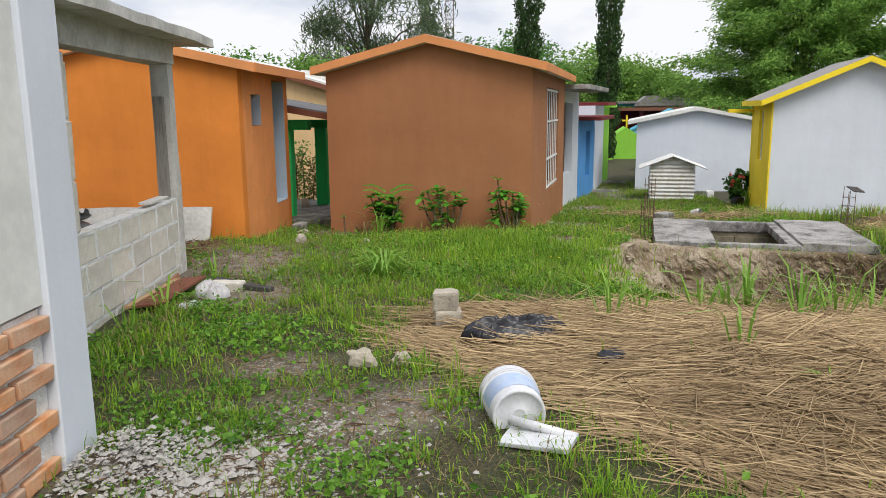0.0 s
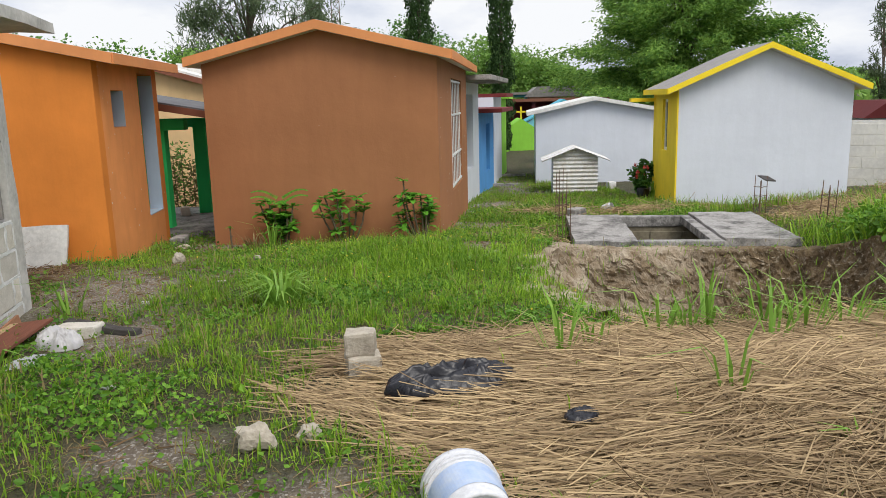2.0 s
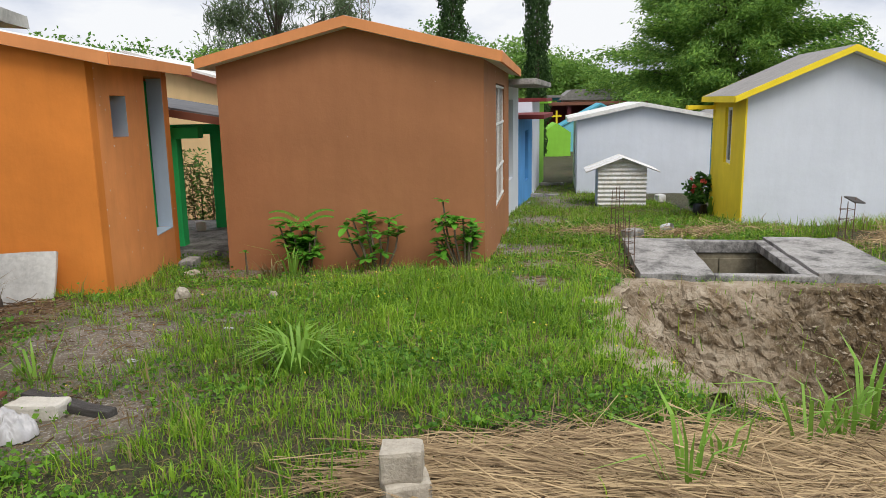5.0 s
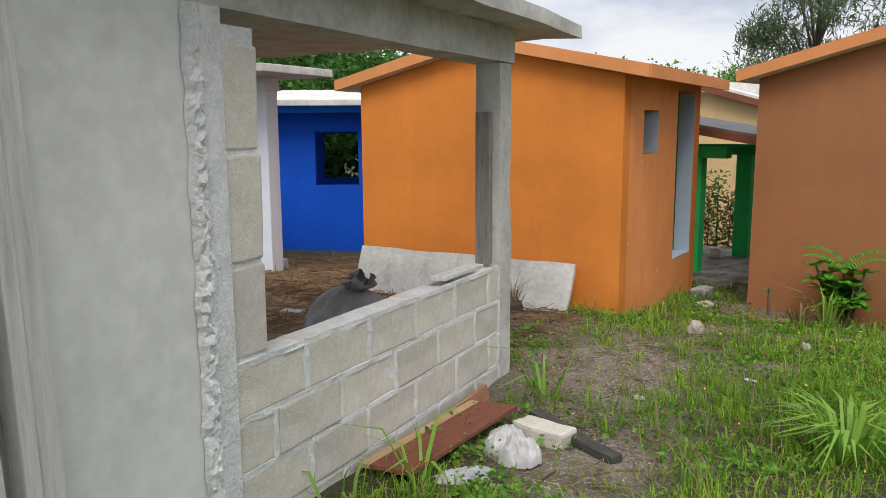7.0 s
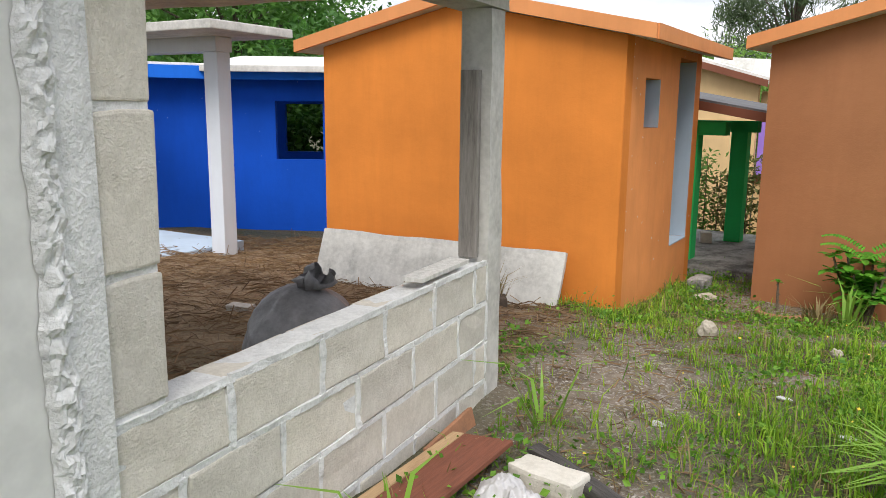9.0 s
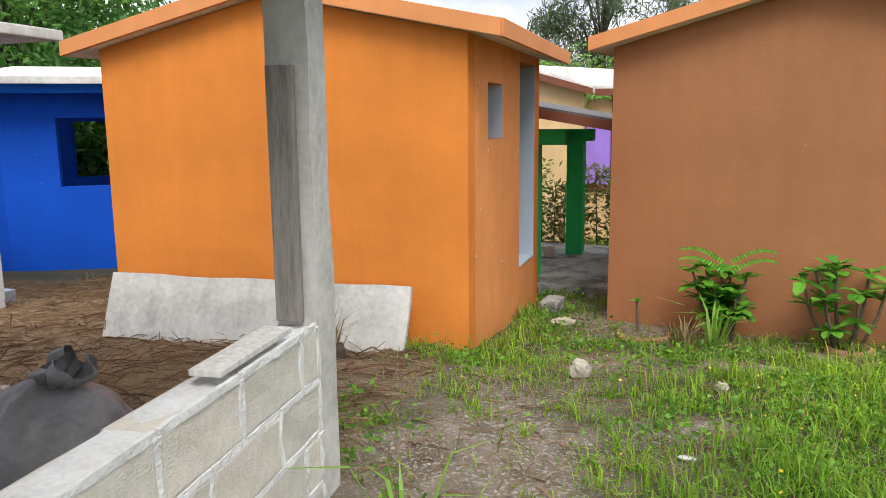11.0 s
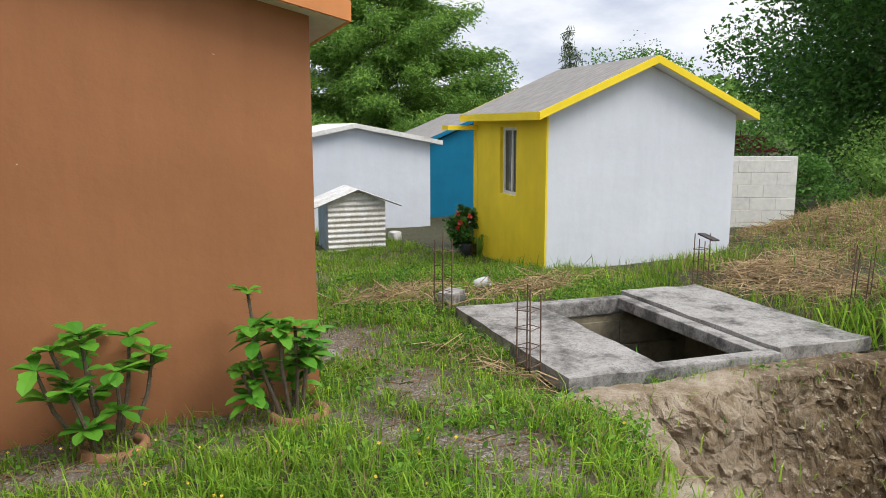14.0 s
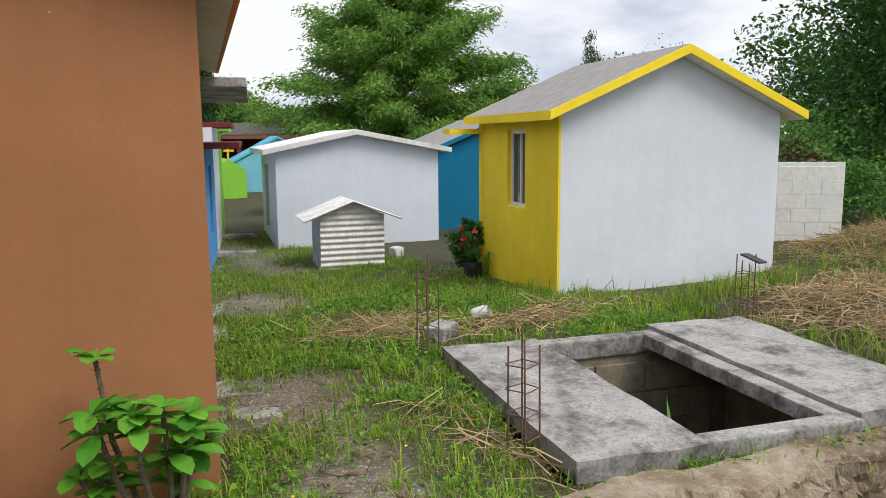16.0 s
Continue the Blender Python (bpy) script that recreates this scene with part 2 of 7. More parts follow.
def rod(a, b, r0, r1=None, bm=None, seg=8):
    bm = bm or bmesh.new()
    a, b = Vector(a), Vector(b)
    d = b - a
    m = Matrix.Translation((a + b) / 2) @ d.to_track_quat("Z", "Y").to_matrix().to_4x4()
    bmesh.ops.create_cone(bm, cap_ends=True, segments=seg, radius1=r0, radius2=r0 if r1 is None else r1, depth=d.length, matrix=m)
    return bm


def rugged(bm, amount, scale, seed=0.0):
    """Push vertices by smooth noise, for cast, broken and worn shapes."""
    for v in bm.verts:
        p = v.co * scale + Vector((seed, seed * 1.7, seed * 0.3))
        v.co += noise.noise_vector(p) * amount
    return bm


def wall_panel(length, z0, z1, thick, holes=(), apex=None, m=None):
    """A wall along +X with its outer face at y = 0 and its body towards +Y. holes: (x0, z0, x1, z1). apex: (x, z) of a gable."""
    xs = sorted({0.0, length, *[h[0] for h in holes], *[h[2] for h in holes]})
    zs = sorted({z0, z1, *[h[1] for h in holes], *[h[3] for h in holes]})
    solid = lambda i, j: 0 <= i < len(xs) - 1 and 0 <= j < len(zs) - 1 and not any(h[0] <= (xs[i] + xs[i + 1]) / 2 <= h[2] and h[1] <= (zs[j] + zs[j + 1]) / 2 <= h[3] for h in holes)
    bm = bmesh.new()
    quad = lambda *p: bm.faces.new([bm.verts.new(q) for q in p])
    for i in range(len(xs) - 1):
        for j in range(len(zs) - 1):
            if not solid(i, j):
                continue
            a, b, c, d = xs[i], xs[i + 1], zs[j], zs[j + 1]
            for y in (0.0, thick):
                quad((a, y, c), (b, y, c), (b, y, d), (a, y, d))
            if not solid(i - 1, j):
                quad((a, 0, c), (a, thick, c), (a, thick, d), (a, 0, d))
            if not solid(i + 1, j):
                quad((b, 0, c), (b, thick, c), (b, thick, d), (b, 0, d))
            if not solid(i, j - 1):
                quad((a, 0, c), (b, 0, c), (b, thick, c), (a, thick, c))
            if not solid(i, j + 1) and not (apex and j == len(zs) - 2):
                quad((a, 0, d), (b, 0, d), (b, thick, d), (a, thick, d))
    if apex:
        for y in (0.0, thick):
            pts = [(x, y, z1) for x in xs] + [(apex[0], y, apex[1])]
            bm.faces.new([bm.verts.new(q) for q in pts])
        quad((0, 0, z1), (0, thick, z1), (apex[0], thick, apex[1]), (apex[0], 0, apex[1]))
        quad((length, 0, z1), (length, thick, z1), (apex[0], thick, apex[1]), (apex[0], 0, apex[1]))
    bmesh.ops.remove_doubles(bm, verts=bm.verts, dist=0.0005)
    if m is not None:
        bmesh.ops.transform(bm, matrix=m, verts=bm.verts[:])
    return bm


def prism(profile, y0, y1):
    """A profile of (x, z) drawn out from y0 to y1."""
    bm = bmesh.new()
    a = [bm.verts.new((x, y0, z)) for x, z in profile]
    b = [bm.verts.new((x, y1, z)) for x, z in profile]
    bm.faces.new(a)
    bm.faces.new(b[::-1])
    for i in range(len(a)):
        j = (i + 1) % len(a)
        bm.faces.new((a[i], a[j], b[j], b[i]))
    return bm


def grid_at(x, y, z, phi):
    return pose(x, y, z, 0, 0, -phi)


def gable_roof(parent, w, l, eave, ridge, over, front, back, t, top, trim, under, ridge_x=None, over_left=None):
    """Two slabs with a ridge along Y, painted edge and pale underside. eave: top of the roof at its lower edges."""
    rx = w / 2 if ridge_x is None else ridge_x
    x0, x1, y0, y1 = -(over if over_left is None else over_left), w + over, -front, l + back
    part("roof", prism([(x0 + 0.012, eave - t + 0.03), (rx, ridge - t + 0.03), (x1 - 0.012, eave - t + 0.03), (x1 - 0.012, eave + 0.004), (rx, ridge + 0.004), (x0 + 0.012, eave + 0.004)], y0 + 0.012, y1 - 0.012), top, parent)
    part("soffit", prism([(x0 + 0.015, eave - t), (rx, ridge - t), (x1 - 0.015, eave - t), (x1 - 0.015, eave - t + 0.028), (rx, ridge - t + 0.028), (x0 + 0.015, eave - t + 0.028)], y0 + 0.015, y1 - 0.015), under, parent)
    for ya, yb in ((y0 - 0.012, y0 + 0.012), (y1 - 0.012, y1 + 0.012)):
        part("fascia", prism([(x0, eave - t), (rx, ridge - t), (x1, eave - t), (x1, eave), (rx, ridge), (x0, eave)], ya, yb), trim, parent)
    for xa in (x0, x1):
        s = 1 if xa == x0 else -1
        part("eave_board", box(min(xa - 0.01 * s, xa + 0.012 * s), y0 + 0.012, eave - t, max(xa - 0.01 * s, xa + 0.012 * s), y1 - 0.012, eave + 0.002), trim, parent)


def sash_window(parent, x0, z0, x1, z1, depth, frame_mat, bars=1):
    """A framed pane in a wall's local plane (outer face y = 0)."""
    f = 0.04
    win = part("window", box(x0, depth, z0, x1, depth + 0.05, z0 + f), frame_mat, parent)
    for b in ((x0, z1 - f, x1, z1), (x0, z0 + f, x0 + f, z1 - f), (x1 - f, z0 + f, x1, z1 - f)):
        part("frame", box(b[0], depth, b[1], b[2], depth + 0.05, b[3]), frame_mat, win)
    for i in range(bars):
        x = x0 + (x1 - x0) * (i + 1) / (bars + 1)
        part("mullion", box(x - 0.015, depth + 0.002, z0 + f, x + 0.015, depth + 0.048, z1 - f), frame_mat, win)
    part("pane", box(x0 + f, depth + 0.022, z0 + f, x1 - f, depth + 0.028, z1 - f), GLASS, win, "dark reflecting glass")
    return win


# ---- ground ----
KNOTS = ((-500, 0.25), (0, 0.27), (5, 0.27), (7.5, 0.22), (9, 0.06), (11.4, -0.12), (13.5, -0.27), (15.4, -0.36), (18, -0.48), (30, -0.40), (500, -0.4))
PIT = ((2.05, 7.95), (1.9, 7.3), (1.55, 6.7), (1.35, 5.8), (1.5, 5.05), (2.2, 4.75), (4.4, 5.0), (4.55, 6.9), (4.3, 7.62), (3.3, 7.75))
VAULT = (2.31, 8.3, 13.6)


def inside_distance(x, y, poly):
    """Distance to the edge of a polygon, positive inside (arrays)."""
    d = np.full(x.shape, 1e9)
    inside = np.zeros(x.shape, bool)
    for (ax, ay), (bx, by) in zip(poly, poly[1:] + poly[:1]):
        t = np.clip(((x - ax) * (bx - ax) + (y - ay) * (by - ay)) / ((bx - ax) ** 2 + (by - ay) ** 2), 0, 1)
        d = np.minimum(d, np.hypot(x - ax - t * (bx - ax), y - ay - t * (by - ay)))
        cross = ((ay > y) != (by > y)) & (x < (bx - ax) * (y - ay) / (by - ay + 1e-12) + ax)
        inside ^= cross
    return np.where(inside, d, -d)


def waves(x, y, f, seed=0.0):
    """Cheap smooth noise in -1..1 (arrays)."""
    s = seed * 7.13
    return (np.sin(f * (x * 1.3 + y * 0.7) + s) + np.sin(f * (y * 1.7 - x * 0.6) * 1.31 + s * 2 + 1.7) + np.sin(f * (x * 0.9 + y * 1.1) * 2.17 + s * 3 + 0.4) * 0.6 + np.sin(f * (x * 2.3 - y * 1.9) * 1.77 + s + 2.9) * 0.6) / 3.2


def vault_local(x, y):
    a = radians(VAULT[2])
    dx, dy = x - VAULT[0], y - VAULT[1]
    return dx * math.cos(a) - dy * math.sin(a), dx * math.sin(a) + dy * math.cos(a)


def height(x, y, fine=True, dug=True):
    x, y = np.asarray(x, float), np.asarray(y, float)
    z = np.interp(y - 0.10 * x, [k[0] for k in KNOTS], [k[1] for k in KNOTS])
    z = z + 0.42 * np.exp(-(((x - 9.2) / 1.6) ** 2 + ((y - 10.0) / 1.3) ** 2)) + 0.12 * np.exp(-(((x - 1.3) / 1.1) ** 2 + ((y - 3.5) / 0.9) ** 2))
    z = z + 0.025 * waves(x, y, 1.1) + (0.012 * waves(x, y, 5.3, 2) if fine else 0)
    d = inside_distance(x, y, list(PIT)) + 0.03 * waves(x, y, 4.0, 3) + 0.015 * waves(x, y, 13.0, 4)
    soft = np.where((x < 2.3) & (y < 7.5), 0.5, 0.26)
    u, v = vault_local(x, y)
    away = np.hypot(np.maximum(np.maximum(-u, u - 2.2), 0), np.maximum(np.maximum(-v, v - 1.8), 0))
    near = np.clip(1.15 - away / 0.8, 0, 1)
    z = z * (1 - near) + np.minimum(z, -0.03 + 0.012 * waves(x, y, 5.3, 2)) * near
    if not dug:
        return z
    k = np.clip((d + 0.10) / soft, 0, 1)
    z = z - 1.5 * (0.75 * k ** 0.7 + 0.25 * np.clip(d / 1.1, 0, 1)) + 0.05 * waves(x, y, 9.0, 8) * k + 0.03 * waves(x, y, 21.0, 9) * k
    hole = (u > -0.05) & (u < 2.1) & (v > 0.06) & (v < 1.72)
    return np.where(hole, -1.25, z)


def axis(lo, hi, step, far):
    core = list(np.arange(lo, hi + 1e-6, step))
    d, a, b = step, [lo], [hi]
    while a[-1] > -far:
        d *= 1.22
        a.append(a[-1] - d)
    d = step
    while b[-1] < far:
        d *= 1.22
        b.append(b[-1] + d)
    return np.array(a[:0:-1] + core + b[1:])


def bare_masks(x, y):
    """0..1 for bare gravelly soil, and for dry brown litter."""
    n = waves(x, y, 2.3, 5) * 0.35 + waves(x, y, 6.1, 6) * 0.25
    blob = lambda cx, cy, rx, ry: np.clip(1.25 - np.hypot((x - cx) / rx, (y - cy) / ry) + n, 0, 1)
    gravel = np.maximum.reduce([blob(-0.25, 2.95, 0.5, 0.3), blob(-0.9, 2.5, 0.6, 0.3), blob(-1.6, 6.5, 0.72, 1.45), blob(-1.35, 7.9, 0.45, 0.55), blob(-0.75, 3.6, 0.30, 0.25), blob(0.95, 7.95, 0.16, 0.5), blob(-0.85, 6.9, 0.22, 0.2), blob(-1.25, 5.2, 0.35, 0.5), blob(-1.45, 9.3, 0.35, 1.0),
                                blob(-0.3, 8.40, 1.3, 0.30), blob(1.45, 8.3, 0.30, 0.9), blob(-2.3, 7.1, 0.45, 0.4), blob(-0.14, 3.12, 0.34, 0.2), blob(-1.45, 5.9, 0.35, 0.3), blob(1.55, 8.8, 0.2, 0.35), blob(1.1, 7.55, 0.2, 0.35), blob(-0.6, 7.9, 0.3, 0.12), blob(1.6, 9.7, 0.42, 0.9), blob(1.2, 7.4, 0.25, 0.4), blob(2.5, 13.2, 0.6, 0.8), blob(3.6, 17.0, 0.7, 2.5), blob(3.0, 11.2, 0.25, 0.3)])
    vb = (x + 1.43) * math.sin(radians(13.3)) + (y - 9.2) * math.cos(radians(13.3))
    ub = (x + 1.43) * math.cos(radians(13.3)) - (y - 9.2) * math.sin(radians(13.3))
    strip = np.clip(1.35 - np.abs(vb + 0.2) / 0.30 + n * 0.8, 0, 1) * np.clip((2.45 - ub) * 4, 0, 1) * np.clip((ub + 0.5) * 4, 0, 1)
    gravel = np.maximum(gravel, strip)
    litter = np.clip(1.6 - np.hypot((x + 5.2) / 3.2, (y - 7.4) / 2.6) * 1.3 + n * 0.6, 0, 1) * (x < -2.1)
    return gravel, litter


def make_ground():
    xs, ys = axis(-3.2, 5.6, 0.055, 600), axis(1.6, 11.6, 0.055, 600)
    X, Y = np.meshgrid(xs, ys)
    Z = height(X, Y)
    nx, ny = len(xs), len(ys)
    idx = np.arange(nx * ny).reshape(ny, nx)
    faces = np.stack([idx[:-1, :-1], idx[:-1, 1:], idx[1:, 1:], idx[1:, :-1]], -1).reshape(-1, 4)
    k = Nodes("ground_soil")
    g, lit = bare_masks(X, Y)
    d = np.clip(inside_distance(X, Y, list(PIT)) / 0.12 + 1.2 + waves(X, Y, 5, 9) * 0.5, 0, 1)
    me = mesh("ground", np.stack([X, Y, Z], -1).reshape(-1, 3), faces, k.m, smooth=True)
    inside = (d > 0.6)[:-1, :-1].reshape(-1)
    me.polygons.foreach_set("use_smooth", (~inside).tolist())
    at = me.color_attributes.new("cover", "FLOAT_COLOR", "POINT")
    at.data.foreach_set("color", np.stack([g, lit, d, np.ones_like(g)], -1).reshape(-1).astype(np.float32))
    a = k.n.new("ShaderNodeAttribute")
    a.attribute_name = "cover"
    sep = k.n.new("ShaderNodeSeparateColor")
    k.l.new(a.outputs["Color"], sep.inputs["Color"])
    grass = k.mix(k.ramp(k.noise(2.5, 5), [(0.35, 0.0), (0.65, 1.0)]), (0.068, 0.078, 0.026), (0.11, 0.085, 0.045))
    grass = k.mix(k.ramp(k.noise(70, 4, 0.7), [(0.42, 0.0), (0.60, 0.85)]), grass, (0.022, 0.024, 0.011))
    soil = k.mix(k.ramp(k.noise(5, 6, 0.7), [(0.35, 0.0), (0.65, 1.0)]), (0.27, 0.225, 0.175), (0.12, 0.092, 0.066))
    soil = k.mix(k.ramp(k.noise(55, 3, 0.6), [(0.54, 0.0), (0.62, 0.7)]), soil, (0.44, 0.41, 0.37))
    pit = k.mix(k.ramp(k.noise(3, 6, 0.7), [(0.38, 0.0), (0.62, 1.0)]), (0.42, 0.345, 0.235), (0.19, 0.14, 0.08))
    pit = k.mix(k.ramp(k.noise(26, 5, 0.7), [(0.5, 0.0), (0.62, 0.7)]), pit, (0.47, 0.41, 0.31))
    pit = k.mix(k.ramp(k.noise(1.3, 4, 0.6), [(0.42, 0.0), (0.6, 0.75)]), pit, (0.13, 0.095, 0.05))
    dry = k.mix(k.ramp(k.noise(30, 4, 0.7), [(0.35, 0.0), (0.65, 1.0)]), (0.21, 0.13, 0.07), (0.34, 0.24, 0.14))
    c = k.mix(sep.outputs["Red"], grass, soil)
    c = k.mix(sep.outputs["Green"], c, dry)
    c = k.mix(sep.outputs["Blue"], c, pit)
    k.colour(c)
    k.rough(0.95)
    k.bump(k.noise(45, 5, 0.7), 0.9, 0.03)
    k.bump(k.noise(9, 5, 0.7), 0.6, 0.05)
    return tagged(new("ground", me), "uneven ground of pale soil under patchy grass", "ground", kind="structure")


make_ground()


def gz(x, y):
    return float(height(np.array([x]), np.array([y]))[0])


def pit_face():
    """The cut earth round the pit: a lip, then a broken face down to the bottom."""
    pts = [Vector((x, y, 0)) for x, y in ((1.5, 5.05), (1.35, 5.8), (1.55, 6.7), (1.9, 7.3), (2.05, 7.86), (2.5, 7.88), (3.3, 7.78), (4.3, 7.64), (4.55, 6.9), (4.5, 6.0))]
    line = []
    for a, c in zip(pts, pts[1:]):
        n = max(2, int((c - a).length / 0.02))
        line += [a.lerp(c, i / n) for i in range(n)]
    mid = Vector((3.2, 6.3, 0))
    inward = []
    for i, p in enumerate(line):
        t = (line[min(i + 12, len(line) - 1)] - line[max(i - 12, 0)]).normalized()
        nrm = Vector((-t.y, t.x, 0))
        inward.append(nrm if nrm.dot(mid - p) > 0 else -nrm)
    rows = 60
    top = height(np.array([p.x for p in line]), np.array([p.y for p in line]), True, False)
    V, F = [], []
    spots, pick = [], random.Random(9)
    for i, (p, nrm) in enumerate(zip(line, inward)):
        slope = 0.62 if p.y < 7.4 and p.x < 2.4 else 0.30
        edge = 0.07 * noise.noise(Vector((p.x * 2.2, p.y * 2.2, 0))) + 0.035 * noise.noise(Vector((p.x * 7, p.y * 7, 3)))
        for r in range(rows):
            k = r / (rows - 1)
            if k < 0.2:
                d, z = -0.22 + 0.22 * (k / 0.2), 0.002 + 0.008 * (k / 0.2)
            else:
                q = (k - 0.2) / 0.8
                d, z = slope * q ** 1.2, -1.32 * q
            q = p + nrm * (d + edge)
            base = Vector((q.x, q.y, top[i] + z))
            amp = min(1.0, max(0.0, (k - 0.13) / 0.12))
            off = noise.noise_vector(base * 3.1) * 0.07 + noise.noise_vector(base * 8.0 + Vector((3, 3, 3))) * 0.032 + noise.noise_vector(base * 19.0) * 0.028 + noise.noise_vector(base * 43.0) * 0.016
            if r > 13 and pick.random() < 0.10:
                spots.append(base + off * amp)
            V.append(base + off * amp + Vector((0, 0, 0.01 * noise.noise(base * 15))) * (1 - amp))
    for i in range(len(line) - 1):
        for r in range(rows - 1):
            a = i * rows + r
            F.append((a, a + 1, a + rows + 1, a + rows))
    k = Nodes("cut_earth")
    c = k.mix(k.ramp(k.noise(4.5, 6, 0.7), [(0.40, 0.0), (0.60, 1.0)]), (0.45, 0.375, 0.28), (0.25, 0.185, 0.115))
    # Turns darker brown towards +X, the boundary broken up by noise.
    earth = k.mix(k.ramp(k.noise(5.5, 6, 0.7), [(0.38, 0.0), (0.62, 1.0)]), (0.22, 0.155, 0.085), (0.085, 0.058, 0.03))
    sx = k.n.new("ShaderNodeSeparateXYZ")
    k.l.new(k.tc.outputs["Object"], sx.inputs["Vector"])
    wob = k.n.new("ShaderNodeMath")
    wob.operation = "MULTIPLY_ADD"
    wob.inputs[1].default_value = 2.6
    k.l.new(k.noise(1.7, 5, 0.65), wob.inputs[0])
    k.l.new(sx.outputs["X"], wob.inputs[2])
    brown_by_x = k.n.new("ShaderNodeMapRange")
    brown_by_x.inputs["From Min"].default_value, brown_by_x.inputs["From Max"].default_value = 4.2, 5.2
    k.l.new(wob.outputs["Value"], brown_by_x.inputs["Value"])
    c = k.mix(brown_by_x.outputs["Result"], c, earth)
    c = k.mix(k.ramp(k.noise(24, 5, 0.7), [(0.54, 0.0), (0.64, 0.6)]), c, (0.46, 0.40, 0.31))
    k.colour(c)
    k.rough(1.0)
    k.bump(k.noise(60, 5, 0.7), 0.8, 0.02)
    k.bump(k.noise(18, 5, 0.7), 0.7, 0.04)
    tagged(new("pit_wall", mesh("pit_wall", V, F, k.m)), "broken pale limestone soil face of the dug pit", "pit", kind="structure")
    return np.array([tuple(s) for s in spots])


PIT_SPOTS = pit_face()


# ---- houses ----
def brown_house():
    h = thing("tomb_house", "small brown rendered tomb house with orange roof edge", "tomb", grid_at(-1.43, 9.2, 0, 13.3))
    w, l, e = 2.45, 3.95, 1.955
    part("wall", wall_panel(w, -0.4, e, 0.14, apex=(1.26, 2.24)), BROWN, h)
    part("wall", wall_panel(w, -0.7, e, 0.14, apex=(1.26, 2.24), m=pose(0, l - 0.14, 0)), BROWN, h)
    part("wall", wall_panel(l - 0.28, -0.6, e, 0.14, m=pose(0, 0.14, 0) @ pose(0, 0, 0, 0, 0, 90) @ pose(0, -0.14, 0)), BROWN, h)
    part("wall", wall_panel(l - 0.28, -0.6, e, 0.14, holes=((1.33, 0.42, 2.85, 1.77),), m=pose(w, 0.14, 0, 0, 0, 90)), BROWN, h)
    gable_roof(h, w, l, 2.0, 2.33, 0.16, 0.14, 0.1, 0.09, ROOFWHITE, ORANGE_TRIM, PLASTER, 1.26, 0.13)
    g = part("window_grille", box(w - 0.03, 1.47, 0.42, w - 0.012, 1.49, 1.77), WHITEMETAL, h)
    for i in range(1, 7):
        y = 1.47 + i * 1.5 / 6.6
        part("bar", rod((w - 0.02, y, 0.43), (w - 0.02, y, 1.765), 0.007, seg=6), WHITEMETAL, g)
    for z in (0.45, 0.83, 1.33, 1.74):
        part("rail", box(w - 0.032, 1.49, z - 0.012, w - 0.008, 2.98, z + 0.012), WHITEMETAL, g)
    part("doorstep", box(w + 0.003, 3.1, -0.4, w + 0.12, 3.6, -0.12, 0.01), DARKCON, h)


def orange_house():
    w, l, e = 2.44, 1.98, 1.895
    a = radians(1.9)
    h = thing("tomb_house", "small bright orange tomb house with pale blue openings", "tomb", grid_at(-2.11 - w * math.cos(a), 7.875 + w * math.sin(a), 0.032, 1.9))
    part("wall", wall_panel(w, -0.2, e, 0.14, apex=(w / 2, 2.155)), ORANGE, h)
    part("wall", wall_panel(w, -0.3, e, 0.14, apex=(w / 2, 2.155), m=pose(0, l - 0.14, 0)), ORANGE, h)
    part("wall", wall_panel(l - 0.28, -0.3, e, 0.14, m=pose(0, 0.14, 0) @ pose(0, 0, 0, 0, 0, 90) @ pose(0, -0.14, 0)), ORANGE, h)
    sd = part("wall", wall_panel(l - 0.28, -0.3, e, 0.14, holes=((0.29, 1.31, 0.64, 1.65), (1.15, 0.37, 1.66, 1.83)), m=pose(w, 0.14, 0, 0, 0, 90)), ORANGE_SIDE_LIT, h, "paler salmon orange side wall, lightened to offset its shade")
    part("jamb", box(w - 0.139, 1.793, 0.378, w + 0.002, 1.80, 1.822), BLUE_GREY, h, "pale blue window reveal")
    part("sill", box(w - 0.139, 1.30, 0.366, w + 0.004, 1.795, 0.376), BLUE_GREY, h, "pale blue window sill")
    part("jamb", box(w - 0.139, 0.772, 1.312, w + 0.002, 0.778, 1.648), BLUE_GREY, h)
    part("back_lining", box(0.2, 1.828, 0.0, w - 0.145, 1.836, 1.8), GREEN, h)
    gable_roof(h, w, l, 1.945, 2.25, 0.21, 0.10, 0.15, 0.09, ROOFWHITE, ORANGE_TRIM, PLASTER)


